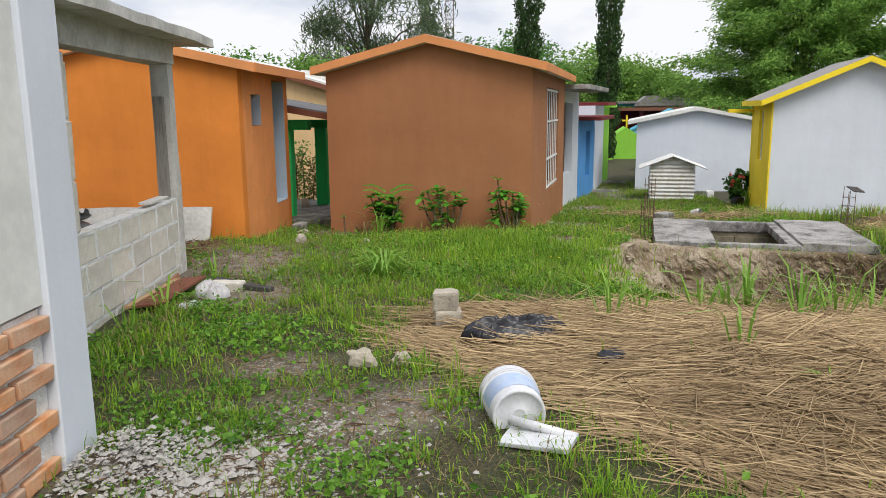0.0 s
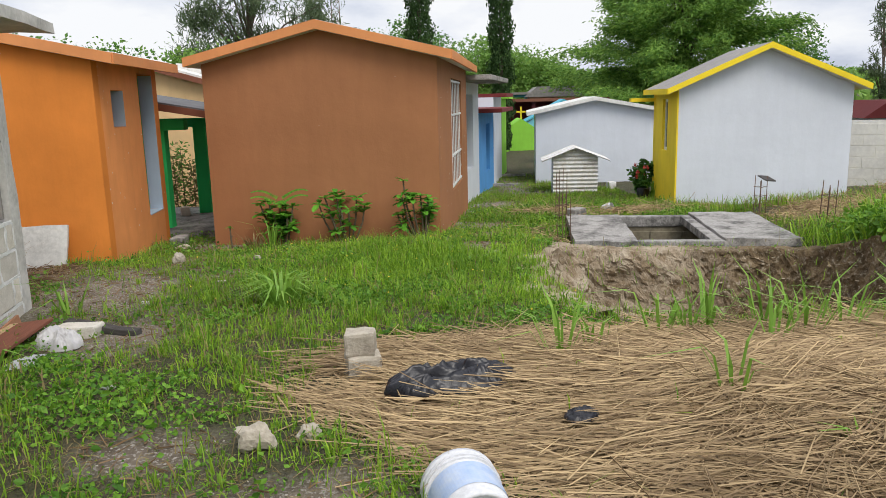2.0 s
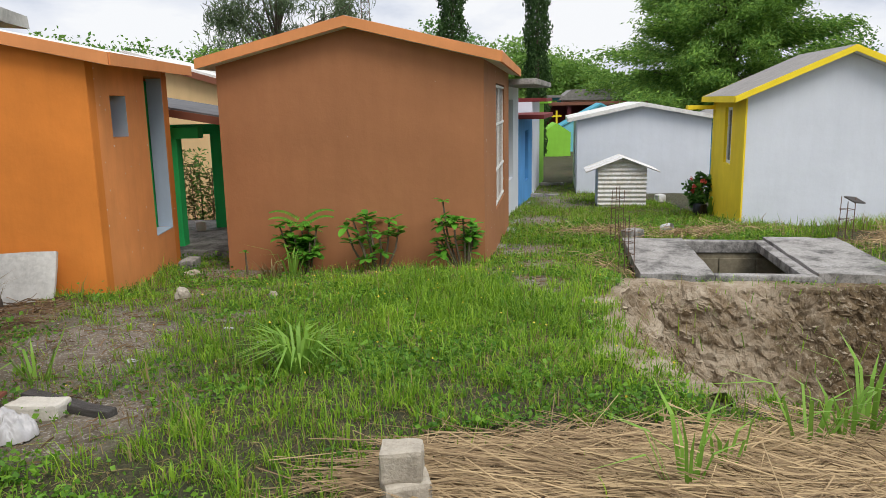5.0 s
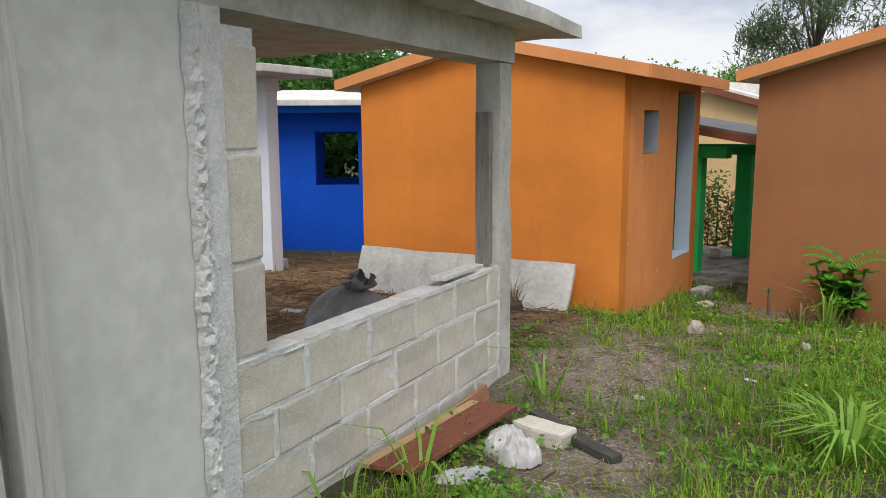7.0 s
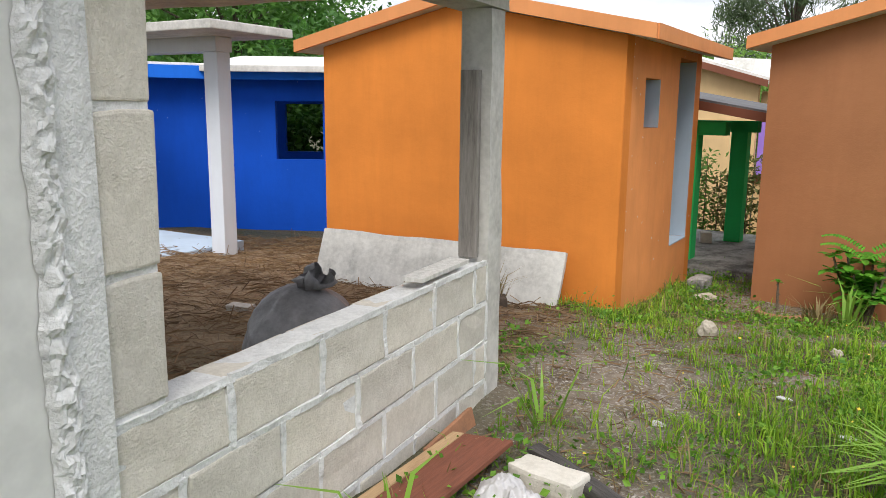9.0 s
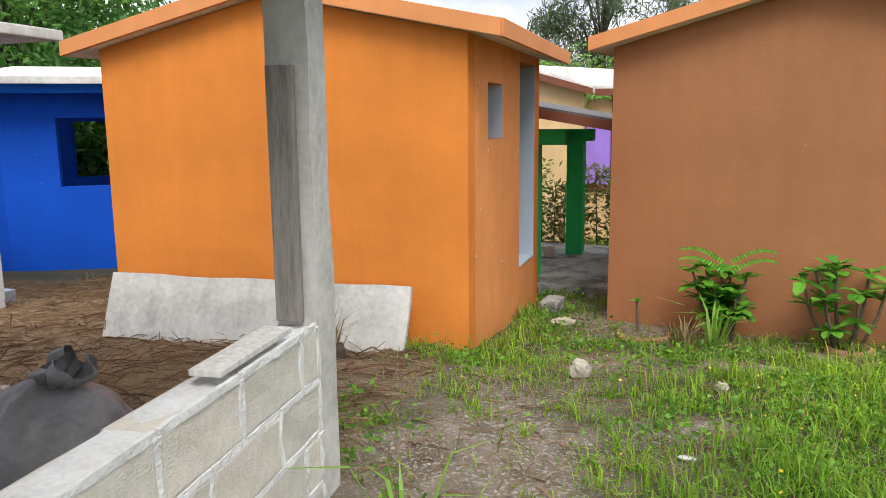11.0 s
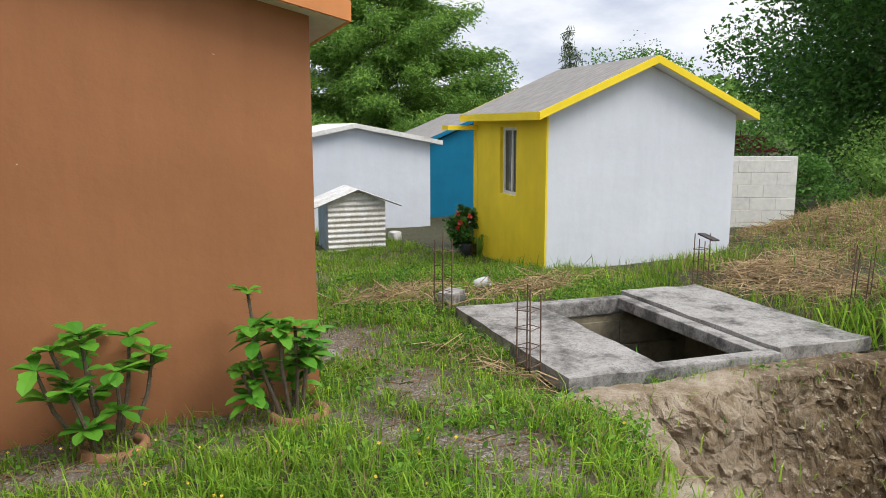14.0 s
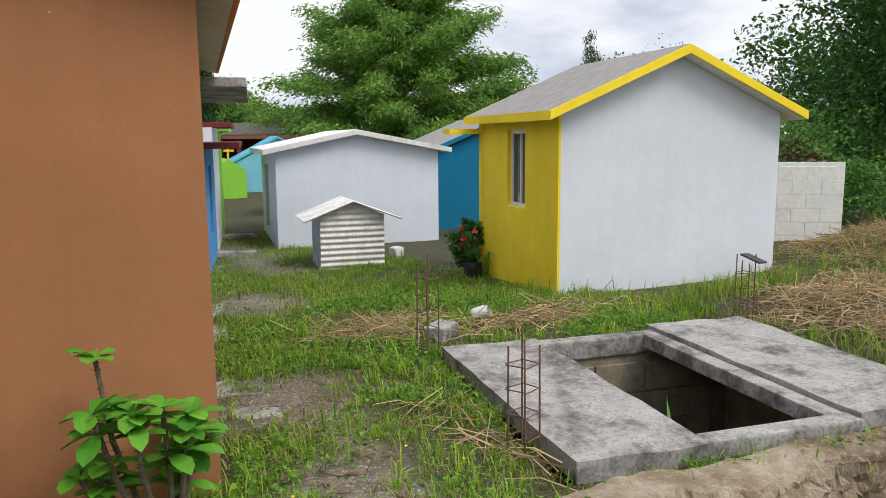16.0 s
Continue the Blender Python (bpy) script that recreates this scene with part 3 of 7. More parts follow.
def yellow_house():
    w, l, e = 2.38, 2.1, 1.58
    h = thing("tomb_house", "white and yellow tomb house with grey felt roof", "tomb", grid_at(4.74, 11.39, 0, 14))
    part("wall", wall_panel(w, -0.5, e, 0.14, apex=(1.21, 2.10)), WHITE, h)
    part("wall", wall_panel(w, -0.7, e, 0.14, apex=(1.21, 2.10), m=pose(0, l - 0.14, 0)), WHITE, h)
    part("wall", wall_panel(l - 0.28, -0.7, e, 0.14, holes=((l - 0.28 - 1.09, 0.65, l - 0.28 - 0.62, 1.44),), m=pose(0, l - 0.14, 0, 0, 0, -90)), YELLOW, h)
    part("corner", box(-0.003, -0.003, -0.5, 0.02, 0.14, e), YELLOW, h)
    part("corner", box(-0.003, l - 0.14, -0.7, 0.02, l + 0.003, e), YELLOW, h)
    part("wall", wall_panel(l - 0.28, -0.7, e, 0.14, m=pose(w, 0.14, 0, 0, 0, 90)), YELLOW, h)
    win = part("window", box(0.04, 0.76, 0.65, 0.09, 1.23, 0.69), WHITEMETAL, h, "white aluminium sliding window")
    for b in ((0.76, 1.40, 1.23, 1.44), (0.76, 0.69, 0.80, 1.40), (1.19, 0.69, 1.23, 1.40), (0.96, 0.69, 0.985, 1.40)):
        part("frame", box(0.042, b[0], b[1], 0.088, b[2], b[3]), WHITEMETAL, win)
    part("pane", box(0.06, 0.8, 0.69, 0.066, 1.19, 1.40), GLASS, win, "dark reflecting glass")
    gable_roof(h, w, l, 1.59, 2.185, 0.17, 0.17, 0.05, 0.08, ROOFGREY, YELLOW, PLASTER, ridge_x=1.21)
    part("canopy", box(-0.40, l - 0.12, 1.40, 0.0, l + 0.12, 1.46), YELLOW, h)


def white_house():
    w, l, e = 2.78, 3.0, 1.145
    h = thing("tomb_house", "plain white rendered tomb house with white roof", "tomb", grid_at(4.38, 18.12, 0, 13.4))
    part("wall", wall_panel(w, -0.9, e, 0.14, apex=(w / 2 - 0.06, 1.43)), WHITE, h)
    part("wall", wall_panel(w, -0.9, e, 0.14, apex=(w / 2 - 0.06, 1.43), m=pose(0, l - 0.14, 0)), WHITE, h)
    part("wall", wall_panel(l - 0.28, -0.9, e, 0.14, holes=((0.6, -0.3, 1.3, 0.9),), m=pose(0, l - 0.14, 0, 0, 0, -90)), WHITE, h)
    part("wall", wall_panel(l - 0.28, -0.9, e, 0.14, m=pose(w, 0.14, 0, 0, 0, 90)), WHITE, h)
    gable_roof(h, w, l, 1.19, 1.505, 0.2, 0.15, 0.1, 0.08, ROOFWHITE, ROOFWHITE, PLASTER, ridge_x=w / 2 - 0.06)


brown_house()
orange_house()
yellow_house()
white_house()


def row_house(name, label, s0, s1, e, wall_mat, roof_mat, setback=0.0, over=0.25, holes=(), flat=0.08):
    """A tomb house in the row along the path, its long side on the path."""
    l = s1 - s0
    h = thing("tomb_house", label, "tomb", grid_at(1.68, 12.55, 0, 17) @ pose(-setback, s0, 0))
    part("wall", wall_panel(l, -0.9, e, 0.14, holes=holes, m=pose(0, 0, 0, 0, 0, 90)), wall_mat, h)
    for y in (0.0, l - 0.14):
        part("wall", wall_panel(1.9, -0.9, e, 0.138, m=pose(-2.04, y + 0.001, 0)), wall_mat, h)
    part("wall", wall_panel(l, -0.9, e, 0.14, m=pose(-2.042, 0, 0, 0, 0, 90)), wall_mat, h)
    part("roof", box(-2.2, 0.02, e, over, l - 0.02, e + flat, 0.01), roof_mat, h)
    return h


row_house("a", "white tomb house with flat grey concrete roof", 0.05, 3.09, 1.80, WHITE, DARKCON, 0.0, 0.58, ((1.1, 0.3, 2.2, 1.6),))
row_house("b", "sky blue tomb house with maroon roof", 3.15, 5.84, 1.25, SKYBLUE, MAROON, 0.0, 0.45, ((1.2, 0.0, 1.9, 1.0),))
row_house("c", "white tomb house with maroon roof", 5.9, 7.86, 1.55, WHITE, MAROON, 0.0, 0.3)
row_house("d", "lime green tomb house on the path", 7.9, 9.25, 1.5, LIME, LIME, 0.0, 0.2)



# ---- unfinished block building ----
def block_building():
    h = thing("unfinished_building", "unfinished block building with bare concrete frame", "building", pose(-1.95, 3.9, 0, 0, 0, 3.5))
    bm = box(-0.16, -1.2, 1.86, 0.0, 2.15, 2.03)
    bmesh.ops.subdivide_edges(bm, edges=bm.edges[:], cuts=6, use_grid_fill=True)
    part("beam", rugged(bm, 0.012, 7.0, 3), CONCRETE, h)
    bm = box(-2.6, -1.3, 2.03, 0.20, 2.62, 2.10)
    bmesh.ops.subdivide_edges(bm, edges=bm.edges[:], cuts=12, use_grid_fill=True)
    part("roof_slab", rugged(bm, 0.018, 5.0, 8), CONCRETE, h)
    bm = box(-0.13, 1.97, -0.1, 0.0, 2.12, 1.858)
    bmesh.ops.subdivide_edges(bm, edges=bm.edges[:], cuts=8, use_grid_fill=True)
    part("post", rugged(bm, 0.012, 6.0, 1), CONCRETE, h)
    part("form_board", box(-0.115, 1.93, 0.86, -0.035, 1.962, 1.62, 0.004), FORMWOOD, h, "grey timber form board left on the post")
    part("plaster_wall", box(-0.16, -1.3, 0.0, 0.01, -0.05, 1.858), PLASTER, h)
    bm = box(-0.15, -0.05, 0.0, 0.018, 0.075, 1.858)
    bmesh.ops.subdivide_edges(bm, edges=bm.edges[:], cuts=1, use_grid_fill=True)
    part("column", bm, MORTAR, h)
    rnd = random.Random(4)
    # mortar squeezed out between the column and the plaster, broken at each lift
    bm = bmesh.new()
    rows, cols, last = 150, 10, None
    for i in range(rows + 1):
        z = 0.12 + 1.735 * i / rows
        lift = abs(math.sin(math.pi * z / 0.172 + 0.6 * noise.noise(Vector((0, 0, z * 3)))))
        shift = 0.012 * noise.noise(Vector((3, 0, z * 9))) + 0.006 * noise.noise(Vector((3, 7, z * 31)))
        wide = 0.030 + 0.008 * noise.noise(Vector((5, 0, z * 12)))
        line = []
        for j in range(cols + 1):
            u = j / cols * 2 - 1
            p = Vector((1, u * 1.6, z * 34))
            out = (1 - u * u) ** 0.5 * (0.014 + 0.012 * lift ** 0.4 + 0.016 * noise.noise(p) + 0.009 * noise.noise(p * 2.7))
            line.append(bm.verts.new((0.012 + max(out, -0.004), -0.03 + shift + u * wide, z + 0.008 * noise.noise(p * 1.3))))
        if last:
            for j in range(cols):
                bm.faces.new((last[j], last[j + 1], line[j + 1], line[j]))
        last = line
    part("mortar_seam", bm, MORTAR, h, "lumpy squeezed-out mortar seam")
    wall = part("block_wall", box(-0.125, 0.08, -0.05, -0.004, 1.97, 0.838), MORTAR, h, "rough grey concrete block wall")
    shared = {}

    def block(y0, z0, l, hh):
        key = (round(l, 2), round(hh, 2))
        if key not in shared:
            b = bmesh.new()
            box(-0.07, -l / 2, -hh / 2, 0.07, l / 2, hh / 2, 0.008, b)
            bmesh.ops.subdivide_edges(b, edges=b.edges[:], cuts=1, use_grid_fill=True)
            rugged(b, 0.006, 19, l * 9)
            me = bpy.data.meshes.new("block")
            bmesh.ops.recalc_face_normals(b, faces=b.faces)
            b.to_mesh(me)
            b.free()
            me.materials.append(BLOCK)
            shared[key] = me
        ob = new("block", shared[key])
        ob.parent = wall
        ob.matrix_basis = pose(-0.068 + rnd.uniform(-0.003, 0.004), y0 + l / 2, z0 + hh / 2, rnd.uniform(-0.6, 0.6), 0, rnd.uniform(-0.5, 0.5))

    for c in range(5):
        z0 = 0.852 - (5 - c) * 0.172
        off = 0.165 if c % 2 else 0.0
        edges = [0.08] + [0.415 - off + 0.36 * i + rnd.uniform(-0.012, 0.012) for i in range(6) if 0.15 < 0.415 - off + 0.36 * i < 1.86] + [1.972]
        for y0, y1 in zip(edges, edges[1:]):
            block(y0 + 0.008, z0, y1 - y0 - 0.017, 0.156)
            # a smear of squeezed mortar at the upright joint and along the bed
            bm = box(-0.01, y1 - 0.012, z0 - 0.004, 0.003, y1 + 0.010, z0 + 0.158)
            bmesh.ops.subdivide_edges(bm, edges=bm.edges[:], cuts=3, use_grid_fill=True)
            part("mortar_joint", rugged(bm, 0.009, 31, c + y0), MORTAR, h)
            bm = box(-0.01, y0 + 0.004, z0 + 0.152, 0.0025, y1 - 0.004, z0 + 0.172)
            bmesh.ops.subdivide_edges(bm, edges=bm.edges[:], cuts=6, use_grid_fill=True)
            part("mortar_bed", rugged(bm, 0.006, 23, c * 3 + y1), MORTAR, h)
    z = 0.866
    for hh in (0.285, 0.325, 0.31):
        block(0.082, z, 0.145, hh - 0.014)
        z += hh
    part("mortar_core", box(-0.12, 0.085, 0.846, -0.004, 0.222, 1.82), MORTAR, h)
    part("loose_board", box(-0.09, 1.40, 0.868, -0.005, 1.80, 0.884, 0.002), WOOD, h, "short grey plank lying on the wall")
    for i, (y, w, tilt) in enumerate(((-0.545, 0.052, 0.7), (-0.605, 0.036, 0.4), (-0.665, 0.045, 1.2), (-0.75, 0.05, 0.9))):
        b = thing("timber_post", "weathered grey timber post leaning on plaster", "timber", pose(-1.95, 3.9, 0, 0, 0, 3.5) @ pose(0.075 + 0.02 * (i % 2), y, 0.2, 0, -1.6, 0) @ pose(0, 0, 0, tilt, 0, 0), "leaning timber posts")
        part("plank", rugged(box(-0.028, -w / 2, 0, 0.028, w / 2, 2.3, 0.004), 0.003, 9, i), WOOD, b)


block_building()


# ---- half plastered brick wall beside the start ----
def brick_wall():
    h = thing("half_plastered_wall", "half plastered brick wall with white end pilaster", "wall")
    part("pilaster", box(-1.47, 2.50, 0.0, -1.272, 2.73, 3.2, 0.006), WHITE, h, "smooth white pilaster")
    part("plaster", box(-1.47, -1.5, 0.88, -1.295, 2.498, 3.2), PLASTER, h)
    core = part("brickwork", box(-1.47, -1.5, 0.0, -1.312, 2.496, 0.865), MORTAR, h, "exposed red brickwork in grey mortar")
    rnd = random.Random(9)
    me = bpy.data.meshes.new("brick")
    b = box(-0.05, -0.105, -0.029, 0.05, 0.105, 0.029, 0.006)
    rugged(b, 0.004, 18, 2)
    b.to_mesh(me)
    b.free()
    me.materials.append(BRICK)
    for r in range(9):
        y = 2.39 - (0.11 if r % 2 else 0.0)
        while y > 0.6:
            ob = new("brick", me)
            ob.parent = core
            ob.matrix_basis = pose(-1.338 + rnd.uniform(0, 0.012), y, 0.145 + r * 0.084, rnd.uniform(-1, 1), rnd.uniform(-2, 2), rnd.uniform(-2, 2))
            y -= 0.228


brick_wall()


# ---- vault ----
# Dark brown for the vault's inner block walls and the bank under its beam.
VAULT_BROWN = plain("vault_block", (0.23, 0.20, 0.14), (0.10, 0.085, 0.055), rough=0.95, scale=5, bump=0.6)


def vault():
    h = thing("burial_vault", "open concrete burial vault with two cover slabs", "tomb", grid_at(VAULT[0], VAULT[1], 0.02, VAULT[2]))

    def slab(x0, y0, z0, x1, y1, z1, seed):
        bm = box(x0, y0, z0, x1, y1, z1)
        bmesh.ops.subdivide_edges(bm, edges=bm.edges[:], cuts=9, use_grid_fill=True)
        return part("cover_slab", rugged(bm, 0.012, 5, seed), DARKCON, h)

    slab(-0.02, -0.02, -0.05, 0.62, 1.80, 0.04, 1)
    slab(1.48, 0.02, -0.03, 2.22, 1.82, 0.055, 5)
    part("lip", box(1.36, 0.1, -0.06, 1.475, 1.70, 0.03, 0.01), DARKCON, h)
    part("beam", box(0.625, 0.0, -0.12, 1.478, 0.11, 0.035, 0.012), DARKCON, h)
    part("beam", box(0.625, 1.68, -0.10, 1.478, 1.79, 0.03, 0.012), DARKCON, h)
    part("soil_bank", box(0.0, -0.01, -1.3, 2.2, 0.06, -0.125), VAULT_BROWN, h)
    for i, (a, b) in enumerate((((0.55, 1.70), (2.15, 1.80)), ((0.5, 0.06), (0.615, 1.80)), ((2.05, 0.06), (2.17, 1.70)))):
        core = part("wall", box(a[0], a[1], -1.3, b[0], b[1], -0.103), VAULT_BROWN, h)
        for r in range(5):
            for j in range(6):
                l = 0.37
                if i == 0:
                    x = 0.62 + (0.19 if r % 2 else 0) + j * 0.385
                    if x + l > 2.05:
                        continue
                    part("block", box(x, 1.68, -1.22 + r * 0.215, x + l, 1.705, -1.22 + r * 0.215 + 0.2, 0.004), VAULT_BROWN, core)


vault()

# ---- plant and litter generators ----
LEAF = leafy("bright_leaf", (0.18, 0.46, 0.045), (0.07, 0.25, 0.025), 0.4, 0.3)
GRASS = leafy("grass_blade", (0.43, 0.64, 0.055), (0.10, 0.25, 0.022), 0.5, 0.45)
GRASSDRY = leafy("dry_blade", (0.36, 0.29, 0.13), (0.24, 0.18, 0.08), 0.7, 0.2)
WEED = leafy("weed_leaf", (0.25, 0.48, 0.05), (0.06, 0.17, 0.02), 0.55, 0.35)
REED = leafy("reed_blade", (0.32, 0.52, 0.08), (0.22, 0.42, 0.06), 0.45, 0.35)
STRAW = leafy("straw", (0.66, 0.49, 0.27), (0.23, 0.155, 0.085), 0.75, 0.1)
LITTER = leafy("brown_litter", (0.33, 0.21, 0.11), (0.13, 0.08, 0.045), 0.8, 0.1)
CONIFER = leafy("conifer_spray", (0.34, 0.54, 0.095), (0.10, 0.23, 0.045), 0.6, 0.4)
CYPRESS = leafy("cypress_spray", (0.075, 0.15, 0.035), (0.03, 0.07, 0.02), 0.7, 0.25)
BROAD = leafy("tree_leaf", (0.16, 0.34, 0.06), (0.08, 0.20, 0.04), 0.5, 0.4)
BROADLIGHT = leafy("light_tree_leaf", (0.28, 0.45, 0.09), (0.15, 0.30, 0.06), 0.5, 0.4)
DARKLEAF = leafy("shaded_tree_leaf", (0.115, 0.28, 0.045), (0.035, 0.11, 0.02), 0.5, 0.35)
FEATHER = leafy("feathery_leaf", (0.16, 0.22, 0.10), (0.08, 0.12, 0.06), 0.6, 0.35)
PEBBLE = plain("limestone_chip", (0.42, 0.385, 0.34), (0.22, 0.195, 0.165), rough=0.95, scale=20)
CRUSHED = plain("crushed_mortar", (0.44, 0.425, 0.405), (0.26, 0.245, 0.225), rough=0.95, scale=20)
ROCK = plain("limestone_rock", (0.46, 0.415, 0.34), (0.27, 0.235, 0.185), rough=0.95, scale=10, bump=0.8, bscale=45, dist=0.01)
PITROCK = plain("clod_soil", (0.42, 0.36, 0.27), (0.20, 0.15, 0.095), rough=1.0, scale=2.2, bump=0.8, bscale=60)
rg = np.random.default_rng(7)


def blades(name, P, H, W, yaw, bend, mat):
    """Tapered, bent blades in one mesh: base pair, middle pair, tip."""
    n = len(P)
    side = np.stack([np.cos(yaw + np.pi / 2), np.sin(yaw + np.pi / 2), np.zeros(n)], -1)
    out = np.stack([np.cos(yaw), np.sin(yaw), np.zeros(n)], -1)
    up = np.array([0, 0, 1.0])
    mid = P + up * (H * 0.6)[:, None] + out * (H * bend * 0.35)[:, None]
    tip = P + up * (H * (1 - 0.45 * bend ** 2))[:, None] + out * (H * bend)[:, None]
    hw = (W / 2)[:, None]
    V = np.stack([P - side * hw, P + side * hw, mid + side * hw * 0.8, mid - side * hw * 0.8, tip], 1).reshape(-1, 3)
    b = np.arange(n) * 5
    faces = np.stack([b, b + 1, b + 2, b + 3], -1).tolist() + np.stack([b + 3, b + 2, b + 4], -1).tolist()
    return new(name, mesh(name, V, faces, mat))


def straws(name, P, D, L, R, mat, sag=0.0, curl=0.0):
    """Thin three-sided stalks in one mesh, along the directions D."""
    n = len(P)
    D = D / np.linalg.norm(D, axis=1)[:, None]
    s = np.cross(D, np.array([0, 0, 1.0]))
    s /= np.linalg.norm(s, axis=1)[:, None] + 1e-9
    u = np.cross(s, D)
    rings = []
    bow = np.random.default_rng(n).normal(0, curl, n) * L
    steps = (-0.5, -0.17, 0.17, 0.5) if curl else (-0.5, 0.0, 0.5)
    for k in steps:
        c = P + D * (L * k)[:, None] - np.array([0, 0, 1.0]) * (sag * abs(k) * 2) + s * (bow * (0.25 - k * k) * 4)[:, None]
        for a in (0.0, 2.09, 4.19):
            rings.append(c + (s * math.cos(a) + u * math.sin(a)) * R[:, None])
    V = np.stack(rings, 1).reshape(-1, 3)
    b = np.arange(n) * 3 * len(steps)
    fs = []
    for k in range(0, 3 * len(steps) - 3, 3):
        for i in range(3):
            j = (i + 1) % 3
            fs += np.stack([b + k + i, b + k + j, b + k + 3 + j, b + k + 3 + i], -1).tolist()
    return new(name, mesh(name, V, fs, mat))


def leaves_at(C, size, rng, flat=0.35, aspect=0.45, along=None):
    """Rhombic folded leaves round the centres C: vertices and faces."""
    n = len(C)
    d = rng.normal(size=(n, 3))
    d[:, 2] *= flat
    if along is not None:
        d = d * 0.55 + along
    d /= np.linalg.norm(d, axis=1)[:, None]
    r = rng.normal(size=(n, 3))
    s = np.cross(d, r)
    s /= np.linalg.norm(s, axis=1)[:, None] + 1e-9
    sz = size * rng.uniform(0.6, 1.3, n)[:, None]
    up = np.cross(s, d)
    V = np.stack([C - d * sz * 0.5, C + s * sz * aspect * 0.5 + up * sz * 0.08, C + d * sz * 0.5, C - s * sz * aspect * 0.5 + up * sz * 0.08], 1).reshape(-1, 3)
    b = np.arange(n) * 4
    return V, np.stack([b, b + 1, b + 2, b + 3], -1)


def in_poly(n, poly, rng):
    p = np.array(poly)
    pts = []
    while len(pts) < n:
        q = rng.uniform(p.min(0), p.max(0), (n * 2, 2))
        pts += q[inside_distance(q[:, 0], q[:, 1], [tuple(a) for a in poly]) > 0].tolist()
    return np.array(pts[:n])


HOUSES = [(-1.43, 9.2, 13.3, 2.45, 3.95), (-4.55, 7.955, 1.9, 2.44, 1.98), (4.74, 11.39, 14, 2.38, 2.1), (4.38, 18.12, 13.4, 2.78, 3.0), (4.02, 15.35, 13, 0.85, 0.7), (VAULT[0], VAULT[1], VAULT[2], 2.2, 1.8)]


def free(x, y, pad=0.02):
    ok = np.ones(x.shape, bool)
    for hx, hy, ph, w, l in HOUSES:
        a = radians(ph)
        dx, dy = x - hx, y - hy
        u, v = dx * math.cos(a) - dy * math.sin(a), dx * math.sin(a) + dy * math.cos(a)
        ok &= ~((u > -pad) & (u < w + pad) & (v > -pad) & (v < l + pad))
    ok &= ~((x < -1.9) & (x > -2.3) & (y > 2.6) & (y < 6.05))
    a = radians(17)
    dx, dy = x - 1.68, y - 12.55
    u, v = dx * math.cos(a) - dy * math.sin(a), dx * math.sin(a) + dy * math.cos(a)
    ok &= ~((u < 0.0) & (u > -2.1) & (v > 0))
    return ok


STRAWBED = ((-0.32, 3.8), (-0.22, 4.5), (0.1, 4.78), (0.75, 4.78), (2.3, 4.6), (4.2, 4.65), (4.6, 2.2), (1.5, 1.8), (0.85, 2.35), (0.5, 2.95))


